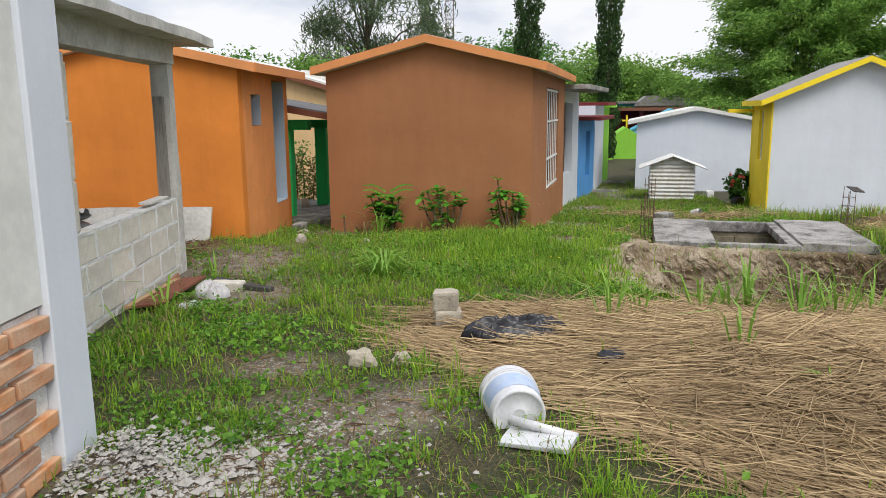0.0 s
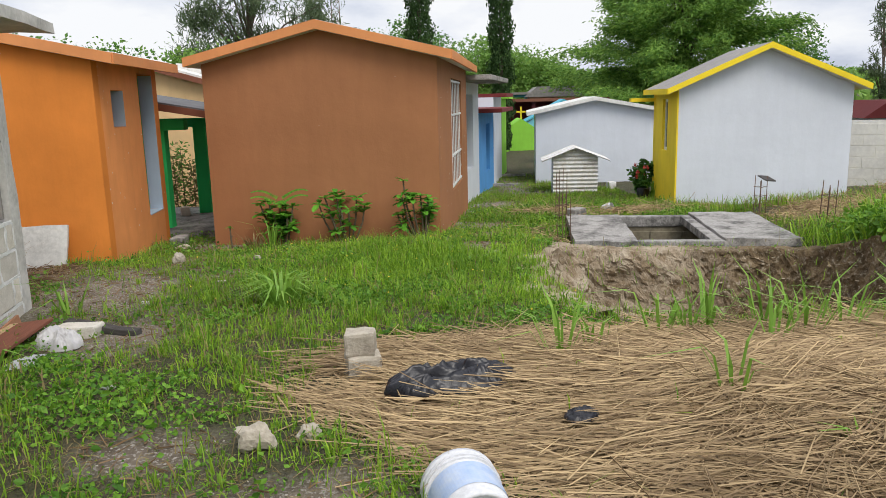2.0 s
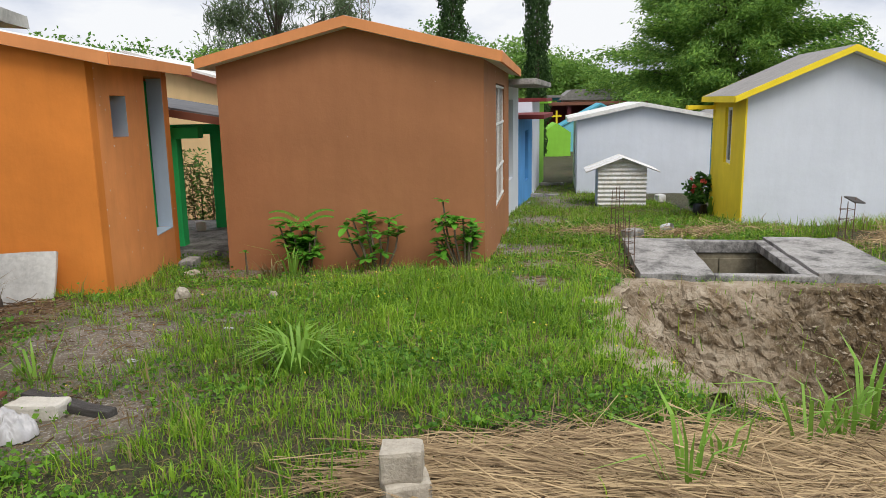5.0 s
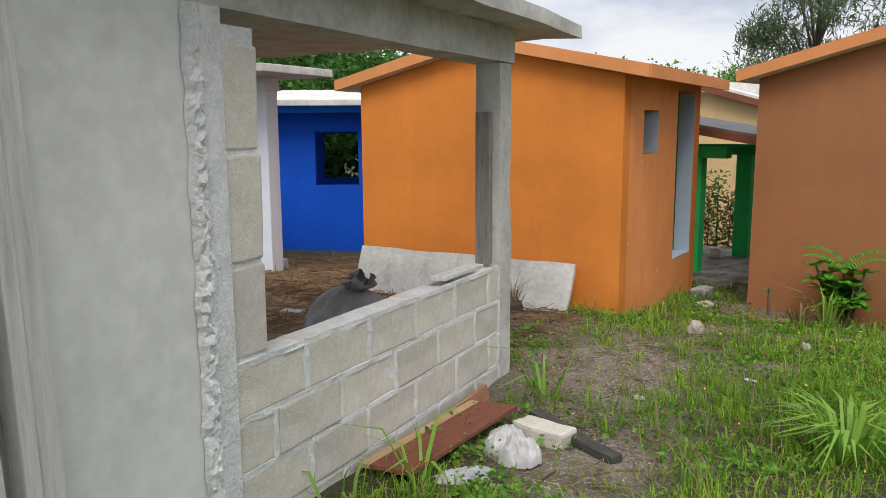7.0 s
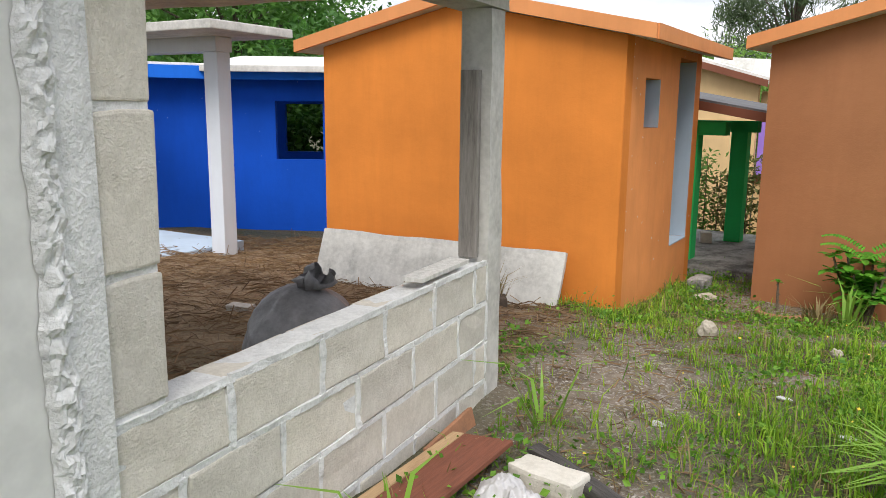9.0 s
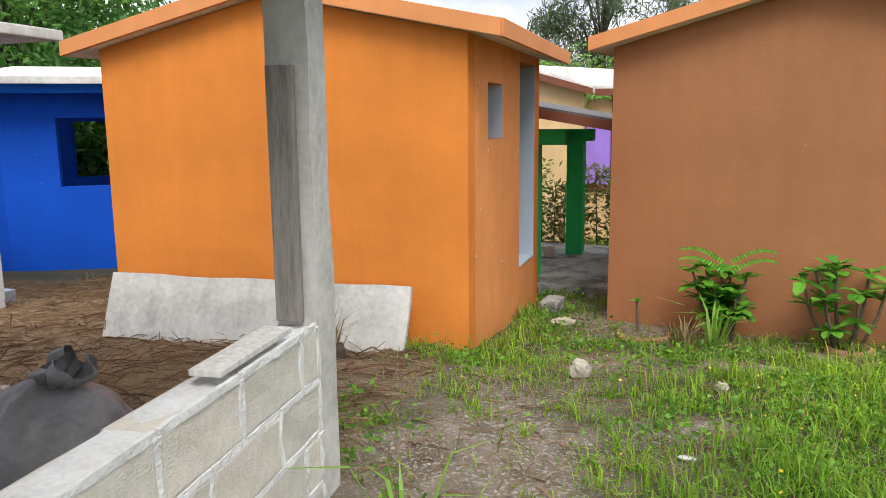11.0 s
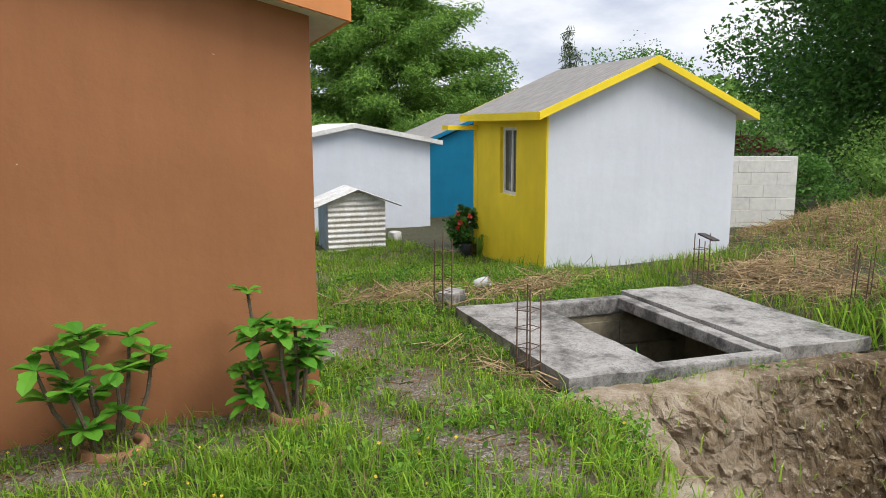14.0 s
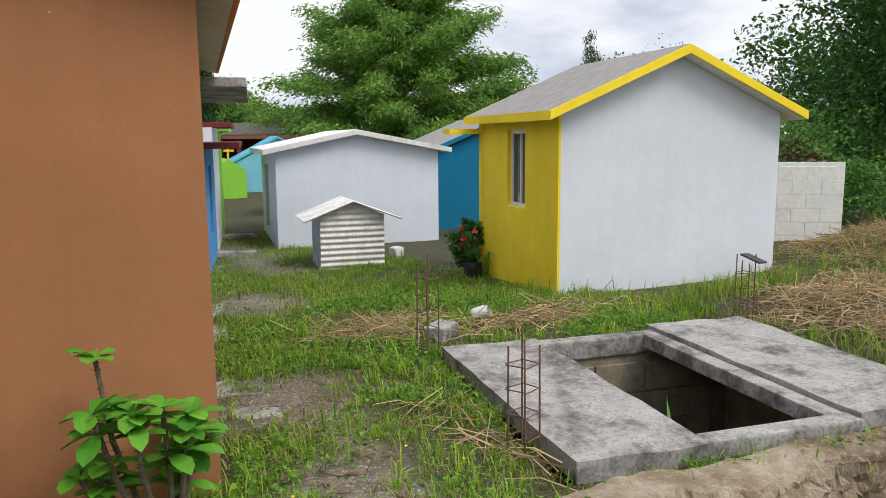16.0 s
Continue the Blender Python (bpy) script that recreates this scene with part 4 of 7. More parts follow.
def lawn():
    n = 760000
    x, y = rg.uniform(-3.0, 5.2, n), rg.uniform(1.2, 20.5, n)
    g, lit = bare_masks(x, y)
    pit = inside_distance(x, y, list(PIT))
    bed = inside_distance(x, y, list(STRAWBED))
    patch = 0.5 + 0.5 * waves(x, y, 1.7, 11) + 0.3 * waves(x, y, 4.3, 12)
    lush = np.exp(-(((x - 0.4) / 1.5) ** 2 + ((y - 6.9) / 1.4) ** 2))
    tuft = waves(x, y, 9.0, 51) + 0.7 * waves(x, y, 19.0, 52)
    dens = np.clip(0.22 + 0.75 * patch + 0.55 * lush, 0.06, 1) * (1 - 0.95 * g) * (1 - 0.9 * lit)
    dens *= np.where(y > 9, 1.3, 1.0) * np.where(bed > 0.05, 0.06, 1.0) * np.where(pit > np.where(y > 6.7, -0.22, 0.0) + 0.05 * waves(x, y, 7.0, 14), 0.02, 1.0)
    dens *= np.clip((20.5 - y) / 3.0, 0, 1) * np.clip(0.62 + 0.75 * tuft + 0.25 * lush, 0.08, 1)
    keep = (rg.random(n) < dens) & free(x, y) & (x > -2.5)
    x, y, patch, lush, tuft = x[keep], y[keep], patch[keep], lush[keep], tuft[keep]
    z = np.where(inside_distance(x, y, list(PIT)) > -0.25, height(x, y, True, False), height(x, y)) - 0.008
    n = len(x)
    P = np.stack([x, y, z], -1)
    tall = 0.022 + 0.035 * np.clip(patch, 0, 1) + 0.03 * lush
    H = tall * rg.gamma(4.0, 0.25, n) * np.clip(0.9 + 0.9 * tuft, 0.45, 2.0) + 0.012
    W = rg.uniform(0.003, 0.007, n) * np.where(y > 9, 1.5, 1.0)
    yaw, bend = rg.uniform(0, 2 * np.pi, n), rg.uniform(0.2, 1.0, n)
    dry = rg.random(n) < np.clip(0.16 - 0.12 * lush + 0.18 * (patch < 0.35), 0.03, 1)
    tagged(blades("grass", P[~dry], H[~dry], W[~dry], yaw[~dry], bend[~dry], GRASS), "short green grass with lush taller patches", "grass", kind="stuff")
    tagged(blades("dry_grass", P[dry], H[dry], W[dry], yaw[dry], bend[dry], GRASSDRY), "dry straw-coloured grass among the green", "grass", kind="stuff")
    # tufts of wider, leaning blades
    m = 9000
    cx, cy = rg.uniform(-2.3, 4.4, m), rg.uniform(1.8, 12.5, m)
    g, lit = bare_masks(cx, cy)
    pit = inside_distance(cx, cy, list(PIT))
    lush = np.exp(-(((cx - 0.5) / 1.5) ** 2 + ((cy - 6.9) / 1.5) ** 2))
    ok = (rg.random(m) < np.clip(0.18 + 0.5 * lush + 0.35 * waves(cx, cy, 2.6, 15), 0.04, 0.9) * (1 - 0.8 * g)) & free(cx, cy, 0.04) & (pit < np.where(cy > 6.7, -0.25, -0.02)) & (inside_distance(cx, cy, list(STRAWBED)) < 0.03)
    cx, cy, lush = cx[ok], cy[ok], lush[ok]
    per = 20
    r = rg.random((len(cx), per)) * 0.05
    yaw = rg.uniform(0, 2 * np.pi, (len(cx), per))
    x, y = (cx[:, None] + np.cos(yaw) * r).reshape(-1), (cy[:, None] + np.sin(yaw) * r).reshape(-1)
    size = np.repeat(rg.uniform(0.045, 0.095, len(cx)) * (0.85 + 0.5 * lush), per)
    P = np.stack([x, y, np.repeat(height(cx, cy, True, False), per) - 0.01], -1)
    n = len(x)
    tagged(blades("grass_tufts", P, size * rg.uniform(0.5, 1.2, n), rg.uniform(0.004, 0.010, n), yaw.reshape(-1), rg.uniform(0.25, 1.05, n), GRASS), "leaning tufts of wider bright green grass", "grass", kind="stuff")
    # long soft blades in the lush patches
    m = 60000
    x, y = rg.uniform(-2.0, 2.0, m), rg.uniform(2.4, 9.0, m)
    g, lit = bare_masks(x, y)
    lush = np.exp(-(((x - 0.6) / 1.1) ** 2 + ((y - 6.8) / 1.1) ** 2)) + 0.35 * np.clip(waves(x, y, 2.4, 61), 0, 1)
    keep = (rg.random(m) < np.clip(lush * (0.45 + 0.9 * waves(x, y, 6.5, 62)), 0, 0.9) * (1 - g)) & free(x, y, 0.04) & (inside_distance(x, y, list(PIT)) < -0.12) & (inside_distance(x, y, list(STRAWBED)) < -0.02)
    x, y, lush = x[keep], y[keep], lush[keep]
    m = len(x)
    tagged(blades("long_grass", np.stack([x, y, height(x, y) - 0.01], -1), rg.uniform(0.06, 0.15, m) * (0.7 + 0.4 * lush), rg.uniform(0.004, 0.009, m), rg.uniform(0, 6.28, m), rg.uniform(0.3, 1.1, m), GRASS), "long soft bright green grass in lush patches", "grass", kind="stuff")
    # low broad-leaved weeds
    m = 400000
    x, y = rg.uniform(-2.4, 4.6, m), rg.uniform(1.4, 13.0, m)
    g, lit = bare_masks(x, y)
    w = waves(x, y, 2.1, 21) + 0.5 * waves(x, y, 5.5, 22)
    keep = (rg.random(m) < np.clip(0.16 + w * 1.7, 0.015, 1)) & free(x, y, 0.05) & (inside_distance(x, y, list(PIT)) < -0.05) & (inside_distance(x, y, list(STRAWBED)) < 0) & (rg.random(m) > g * 0.9)
    x, y = x[keep], y[keep]
    C = np.stack([x, y, height(x, y) + rg.gamma(2.0, 0.014, len(x))], -1)
    V, F = leaves_at(C, rg.uniform(0.010, 0.036, (len(C), 1)), rg, 0.5, 0.7)
    tagged(new("weeds", mesh("weeds", V, F, WEED)), "low broad-leaved green weeds in the grass", "weeds", kind="stuff")
    # small yellow flowers
    m = 90
    x, y = rg.normal(0.3, 0.9, m), rg.normal(6.9, 0.9, m)
    keep = free(x, y) & (inside_distance(x, y, list(PIT)) < -0.1)
    x, y = x[keep], y[keep]
    C = np.repeat(np.stack([x, y, height(x, y) + 0.09], -1), 4, 0)
    V, F = leaves_at(C, 0.014, rg, 0.2, 0.8)
    tagged(new("yellow_flowers", mesh("yellow_flowers", V, F, plain("yellow_petal", (0.75, 0.62, 0.08), (0.7, 0.5, 0.05), bump=0.0))), "tiny yellow flowers in the grass", "flowers", kind="stuff")


def chips(name, label, P, r0, r1, mat, rng):
    """Angular stone chips: squashed tetrahedral lumps in one mesh."""
    n = len(P)
    base = np.array([(1, 0, 0), (-1, 0, 0), (0, 1, 0), (0, -1, 0), (0, 0, 0.8), (0, 0, -0.8)], float)
    tri = np.array([(0, 2, 4), (2, 1, 4), (1, 3, 4), (3, 0, 4), (2, 0, 5), (1, 2, 5), (3, 1, 5), (0, 3, 5)])
    r = rng.uniform(r0, r1, n) * rng.choice([0.6, 1.0, 1.0, 1.5], n)
    a = rng.uniform(0, 6.28, n)
    V = base[None] * r[:, None, None] * rng.uniform(0.5, 1.3, (n, 6, 1))
    c, s = np.cos(a)[:, None], np.sin(a)[:, None]
    V = np.stack([V[..., 0] * c - V[..., 1] * s, V[..., 0] * s + V[..., 1] * c, V[..., 2] * 0.75], -1) + P[:, None]
    F = (tri[None] + (np.arange(n) * 6)[:, None, None]).reshape(-1, 3)
    return tagged(new(name, mesh(name, V.reshape(-1, 3), F, mat)), label, "gravel", kind="stuff")


def gravel():
    n = 90000
    x, y = rg.uniform(-2.6, 4.4, n), rg.uniform(1.6, 19.0, n)
    g, lit = bare_masks(x, y)
    keep = (rg.random(n) < g ** 2 * np.where(y < 3.7, 1.0, 0.6) + 0.012) & free(x, y) & (inside_distance(x, y, list(PIT)) < -0.02)
    x, y = x[keep], y[keep]
    chips("gravel", "scattered pale limestone chips on bare soil", np.stack([x, y, height(x, y) + 0.001], -1), 0.0022, 0.0075, PEBBLE, rg)
    n = 3600
    x, y = rg.normal(-0.85, 0.32, n), rg.normal(2.55, 0.2, n)
    keep = x > -1.25
    x, y = x[keep], y[keep]
    z = height(x, y) + 0.10 * np.exp(-((x + 1.12) / 0.2) ** 2 - ((y - 2.6) / 0.25) ** 2) * rg.random(len(x))
    chips("rubble", "pale crushed mortar rubble beside the pilaster", np.stack([x, y, z], -1), 0.003, 0.013, CRUSHED, rg)
    m = 90
    x, y = rg.normal(-0.9, 0.25, m), rg.normal(2.6, 0.16, m)
    x, y = x[x > -1.22], y[x > -1.22]
    chips("mortar_lumps", "broken white mortar lumps on the ground", np.stack([x, y, height(x, y) + 0.01], -1), 0.012, 0.032, CRUSHED, rg)
    n = 9000
    q = in_poly(n, PIT, rg)
    d = inside_distance(q[:, 0], q[:, 1], list(PIT))
    q = q[(rg.random(n) < np.exp(-d / 0.5)) & (d > 0.4) & (waves(q[:, 0], q[:, 1], 5.0, 44) > -0.25)]
    chips("pit_stones", "pale stones in the cut earth of the pit", np.stack([q[:, 0], q[:, 1], height(q[:, 0], q[:, 1]) - 0.008], -1), 0.005, 0.026, PITROCK, rg)


    chips("face_stones", "angular pale stones stuck in the pit face", PIT_SPOTS, 0.005, 0.019, PITROCK, rg)


def straw_bed():
    n = 46000
    q = in_poly(n, STRAWBED, rg)
    q = q[inside_distance(q[:, 0], q[:, 1], list(STRAWBED)) > 0.22 * rg.random(n) ** 0.6]
    x, y = q[:, 0], q[:, 1]
    d = inside_distance(x, y, list(STRAWBED))
    pit = inside_distance(x, y, list(PIT))
    q_ok = (pit < 0.15) & (np.hypot((x - 0.04) / 0.20, (y - 4.16) / 0.22) > 1) & (np.hypot((x - 0.2) / 0.3, (y - 3.7) / 0.14) > 0.9)
    x, y, d = x[q_ok], y[q_ok], d[q_ok]
    heap = 0.05 * waves(x, y, 2.6, 33) + 0.05 * np.abs(waves(x, y, 5.2, 34)) + 0.13 * np.exp(-(((x - 2.1) / 0.7) ** 2 + ((y - 2.9) / 0.5) ** 2)) + 0.10 * np.exp(-(((x - 2.9) / 0.6) ** 2 + ((y - 4.2) / 0.3) ** 2))
    z = height(x, y, False) + np.clip(d * 0.4, 0.0, 1.0) * (0.10 + heap) * rg.uniform(0.1, 1.0, len(x)) ** 0.7 + 0.012
    swirl = -0.25 + 0.8 * waves(x, y, 1.6, 31) + 0.3 * waves(x, y, 4.1, 32) + rg.normal(0, 0.26, len(x))
    far = rg.random(len(x)) < np.where((x > 1.2) & (y < 3.3), 0.45, 0.12)
    swirl = np.where(far, rg.uniform(-3.14, 3.14, len(x)), swirl)
    D = np.stack([np.cos(swirl), np.sin(swirl), rg.normal(0, 0.10, len(x))], -1)
    tagged(straws("cut_straw", np.stack([x, y, z], -1), D, rg.uniform(0.22, 0.95, len(x)), rg.uniform(0.0008, 0.0030, len(x)), STRAW, 0.025, 0.07), "heap of flattened dry cut straw", "straw", kind="stuff")
    heaps = []
    for cx, cy, rx, ry, m in ((8.6, 9.6, 1.3, 1.0, 4200), (9.3, 10.8, 1.2, 0.6, 2500), (2.75, 11.0, 0.45, 0.4, 500), (3.9, 10.6, 0.7, 0.25, 350), (2.15, 8.9, 0.15, 0.5, 70), (6.2, 9.5, 0.9, 0.35, 1100), (5.4, 8.6, 0.25, 0.7, 600)):
        hx, hy = rg.normal(cx, rx * 0.55, m), rg.normal(cy, ry * 0.55, m)
        heaps.append(np.stack([hx, hy, height(hx, hy) + rg.uniform(0.0, 0.09, m)], -1))
    P = np.concatenate(heaps)
    P = P[free(P[:, 0], P[:, 1], 0.05)]
    m = len(P)
    D = np.stack([rg.normal(size=m), rg.normal(size=m), rg.normal(0, 0.3, m)], -1)
    tagged(straws("dry_weeds", P, D, rg.uniform(0.15, 0.5, m), rg.uniform(0.0015, 0.004, m), STRAW, 0.03), "dry cut weeds lying in heaps", "straw", kind="stuff")
    m = 5200
    x, y = rg.uniform(-2.2, 1.9, m), rg.uniform(2.2, 9.4, m)
    keep = (bare_masks(x, y)[0] > 0.35) & free(x, y, 0.02) & (inside_distance(x, y, list(PIT)) < -0.1)
    x, y = x[keep], y[keep]
    D = np.stack([rg.normal(size=len(x)), rg.normal(size=len(x)), rg.normal(0, 0.2, len(x))], -1)
    tagged(straws("soil_litter", np.stack([x, y, height(x, y) + rg.uniform(0.0, 0.015, len(x))], -1), D, rg.uniform(0.03, 0.14, len(x)), rg.uniform(0.001, 0.004, len(x)), LITTER, 0.004), "brown twigs and dead stalks on bare soil", "litter", kind="stuff")
    m = 34000
    x, y = rg.uniform(-2.4, 3.0, m), rg.uniform(1.8, 10.5, m)
    keep = free(x, y, 0.02) & (inside_distance(x, y, list(PIT)) < -0.1) & (inside_distance(x, y, list(STRAWBED)) < 0) & (rg.random(m) < 0.45 + 0.5 * waves(x, y, 3.3, 71))
    x, y = x[keep], y[keep]
    D = np.stack([rg.normal(size=len(x)), rg.normal(size=len(x)), rg.normal(0, 0.35, len(x))], -1)
    tagged(straws("thatch", np.stack([x, y, height(x, y) + rg.uniform(0.0, 0.02, len(x))], -1), D, rg.uniform(0.02, 0.09, len(x)), rg.uniform(0.0006, 0.0017, len(x)), GRASSDRY, 0.004), "dead grass stalks matted under the lawn", "grass", kind="stuff")
    m = 9000
    x, y = rg.uniform(-8.0, -2.2, m), rg.uniform(5.2, 10.2, m)
    keep = (bare_masks(x, y)[1] > 0.3) & free(x, y, 0.02)
    x, y = x[keep], y[keep]
    D = np.stack([rg.normal(size=len(x)), rg.normal(size=len(x)), rg.normal(0, 0.15, len(x))], -1)
    tagged(straws("needle_litter", np.stack([x, y, height(x, y) + rg.uniform(0.0, 0.03, len(x))], -1), D, rg.uniform(0.08, 0.3, len(x)), rg.uniform(0.0015, 0.004, len(x)), LITTER, 0.01), "brown dry litter covering the lot", "litter", kind="stuff")


def tall_weeds():
    """Taller meadow grass on the right-hand bank and along walls."""
    parts_p = []
    for cx, cy, rx, ry, m in ((8.4, 9.2, 2.2, 1.6, 5200), (5.9, 10.3, 1.2, 0.25, 1500), (4.3, 10.9, 0.5, 0.5, 500), (4.9, 8.0, 0.3, 0.9, 700), (3.3, 7.95, 1.3, 0.08, 120), (1.55, 7.3, 0.25, 0.9, 500), (-0.2, 8.6, 1.3, 0.2, 350), (-1.95, 5.4, 0.12, 0.8, 160), (-1.9, 8.4, 0.12, 0.6, 260), (3.2, 13.5, 0.4, 1.4, 500), (-1.6, 3.9, 0.3, 0.5, 500)):
        x, y = rg.normal(cx, rx * 0.5, m), rg.normal(cy, ry * 0.5, m)
        keep = free(x, y, 0.03) & (inside_distance(x, y, list(PIT)) < 0.02)
        parts_p.append(np.stack([x[keep], y[keep]], -1))
    q = np.concatenate(parts_p)
    n = len(q)
    P = np.stack([q[:, 0], q[:, 1], height(q[:, 0], q[:, 1]) - 0.01], -1)
    dry = rg.random(n) < 0.3
    H, W = rg.uniform(0.05, 0.19, n) * np.where(q[:, 0] > 4.5, 1.3, 0.8), rg.uniform(0.004, 0.009, n)
    yaw, bend = rg.uniform(0, 6.28, n), rg.uniform(0.2, 0.95, n)
    tagged(blades("tall_grass", P[~dry], H[~dry], W[~dry], yaw[~dry], bend[~dry], GRASS), "taller wild green grass along edges", "grass", kind="stuff")
    tagged(blades("withered_grass", P[dry], H[dry], W[dry], yaw[dry], bend[dry], GRASSDRY), "withered pale grass along edges", "grass", kind="stuff")


def clump(name, label, x, y, n, h, w, spread, mat, bend=(0.2, 0.9), group="", seed=1):
    """One tuft of long leaves as a plant."""
    r = np.random.default_rng(seed)
    yaw = r.uniform(0, 6.28, n)
    P = np.stack([x + np.cos(yaw) * r.random(n) * spread, y + np.sin(yaw) * r.random(n) * spread, np.full(n, gz(x, y) - 0.012)], -1)
    ob = blades(name, P, h * r.uniform(0.6, 1.1, n), w * r.uniform(0.7, 1.2, n), yaw, r.uniform(*bend, n), mat)
    return tagged(ob, label, "plant", group)


lawn()
gravel()
straw_bed()
tall_weeds()
clump("strap_leaf_plant", "light green strap-leaved plant in the lawn", -0.45, 5.72, 80, 0.33, 0.018, 0.10, REED, (0.65, 1.2), seed=2)
for i, (x, y, n, hh) in enumerate(((0.95, 4.12, 9, 0.42), (1.15, 4.30, 4, 0.30), (1.55, 4.45, 7, 0.42), (1.85, 4.55, 8, 0.46), (2.2, 4.6, 8, 0.42), (2.05, 4.25, 6, 0.4), (1.42, 3.45, 4, 0.34), (2.5, 4.7, 8, 0.4), (2.75, 4.75, 7, 0.44), (1.62, 3.0, 3, 0.2), (2.95, 4.4, 6, 0.36), (3.3, 4.9, 6, 0.4), (-1.75, 5.75, 5, 0.4), (-1.72, 4.6, 4, 0.34), (-1.8, 4.25, 4, 0.26))):
    clump("reed", "young bright green reed with broad blades", x, y, n + 3, hh, 0.017, 0.06, REED, (0.25, 1.15), "reeds", seed=20 + i)
for i, (x, y, n, hh) in enumerate(((1.72, 4.50, 7, 0.36), (2.35, 4.45, 9, 0.40), (2.62, 4.50, 8, 0.38), (3.05, 4.62, 9, 0.42), (3.55, 4.70, 8, 0.40), (2.85, 4.15, 6, 0.3))):
    clump("reed", "young bright green reed with broad blades", x, y, n + 4, hh, 0.015, 0.09, REED, (0.3, 1.1), "reeds", seed=120 + i)
q = np.concatenate([rg.normal((x, y), 0.15, (k, 2)) for x, y, k in ((4.75, 7.35, 150), (4.85, 6.9, 160), (4.95, 6.4, 120), (5.05, 7.7, 150), (5.4, 7.3, 140), (4.7, 7.95, 70), (5.6, 8.0, 120))])
q = q[inside_distance(q[:, 0], q[:, 1], list(PIT)) < 0.03]
q = q[free(q[:, 0], q[:, 1], 0.03)]
m = len(q)
tagged(blades("pit_weeds", np.column_stack([q, height(q[:, 0], q[:, 1], True, False) - 0.01]), rg.uniform(0.18, 0.46, m), rg.uniform(0.008, 0.018, m), rg.uniform(0, 6.28, m), rg.uniform(0.5, 1.3, m), GRASS), "arching green weeds along the pit edge", "weeds", kind="stuff")
q = np.concatenate([rg.normal((x, y), 0.14, (420, 2)) for x, y in ((4.75, 7.2), (4.85, 6.7), (5.0, 7.6), (5.3, 7.1))])
q = q[inside_distance(q[:, 0], q[:, 1], list(PIT)) < 0.06]
V, F = leaves_at(np.column_stack([q, height(q[:, 0], q[:, 1], True, False) + rg.uniform(-0.05, 0.28, len(q))]), rg.uniform(0.04, 0.09, (len(q), 1)), rg, 0.6, 0.6)
tagged(new("pit_creeper", mesh("pit_creeper", V, F, WEED)), "leafy green creeper overhanging the pit edge", "weeds", kind="stuff")
clump("withered_clump", "withered brown tuft with a few green blades", -0.92, 8.36, 60, 0.22, 0.012, 0.1, GRASSDRY, (0.2, 0.9), seed=61)
clump("strap_leaf_plant", "green strap-leaved plant by the brown wall", -0.76, 8.42, 14, 0.42, 0.02, 0.06, REED, (0.5, 1.0), seed=62)
clump("strap_leaf_plant", "dry grass tuft before the leaning panel", -2.75, 7.35, 60, 0.30, 0.01, 0.06, GRASSDRY, (0.2, 0.8), seed=63)

# ---- plants by the brown wall ----
CLAY = plain("terracotta", (0.36, 0.17, 0.09), (0.24, 0.12, 0.07), rough=0.85, scale=14)
STEM = plain("thorny_stem", (0.16, 0.125, 0.085), (0.08, 0.065, 0.045), rough=0.95, scale=30, bump=0.9, bscale=90, dist=0.01)
PETAL = plain("red_petal", (0.62, 0.09, 0.05), (0.5, 0.05, 0.04), rough=0.5, bump=0.0)


def petal_leaf(bm, base, out, length, width, droop):
    """An obovate leaf with a folded midrib."""
    out = Vector(out).normalized()
    side = out.cross(Vector((0, 0, 1)))
    side = side.normalized() if side.length > 1e-3 else Vector((1, 0, 0))
    up = side.cross(out)
    rows = []
    for k, wd in ((0.0, 0.12), (0.3, 0.6), (0.62, 1.0), (0.86, 0.75), (1.0, 0.05)):
        c = Vector(base) + out * (length * k) - Vector((0, 0, 1)) * (droop * length * k * k)
        rows.append([bm.verts.new(c - side * width * wd / 2 + up * width * wd * 0.12), bm.verts.new(c), bm.verts.new(c + side * width * wd / 2 + up * width * wd * 0.12)])
    for a, b in zip(rows, rows[1:]):
        for i in (0, 1):
            bm.faces.new((a[i], a[i + 1], b[i + 1], b[i]))


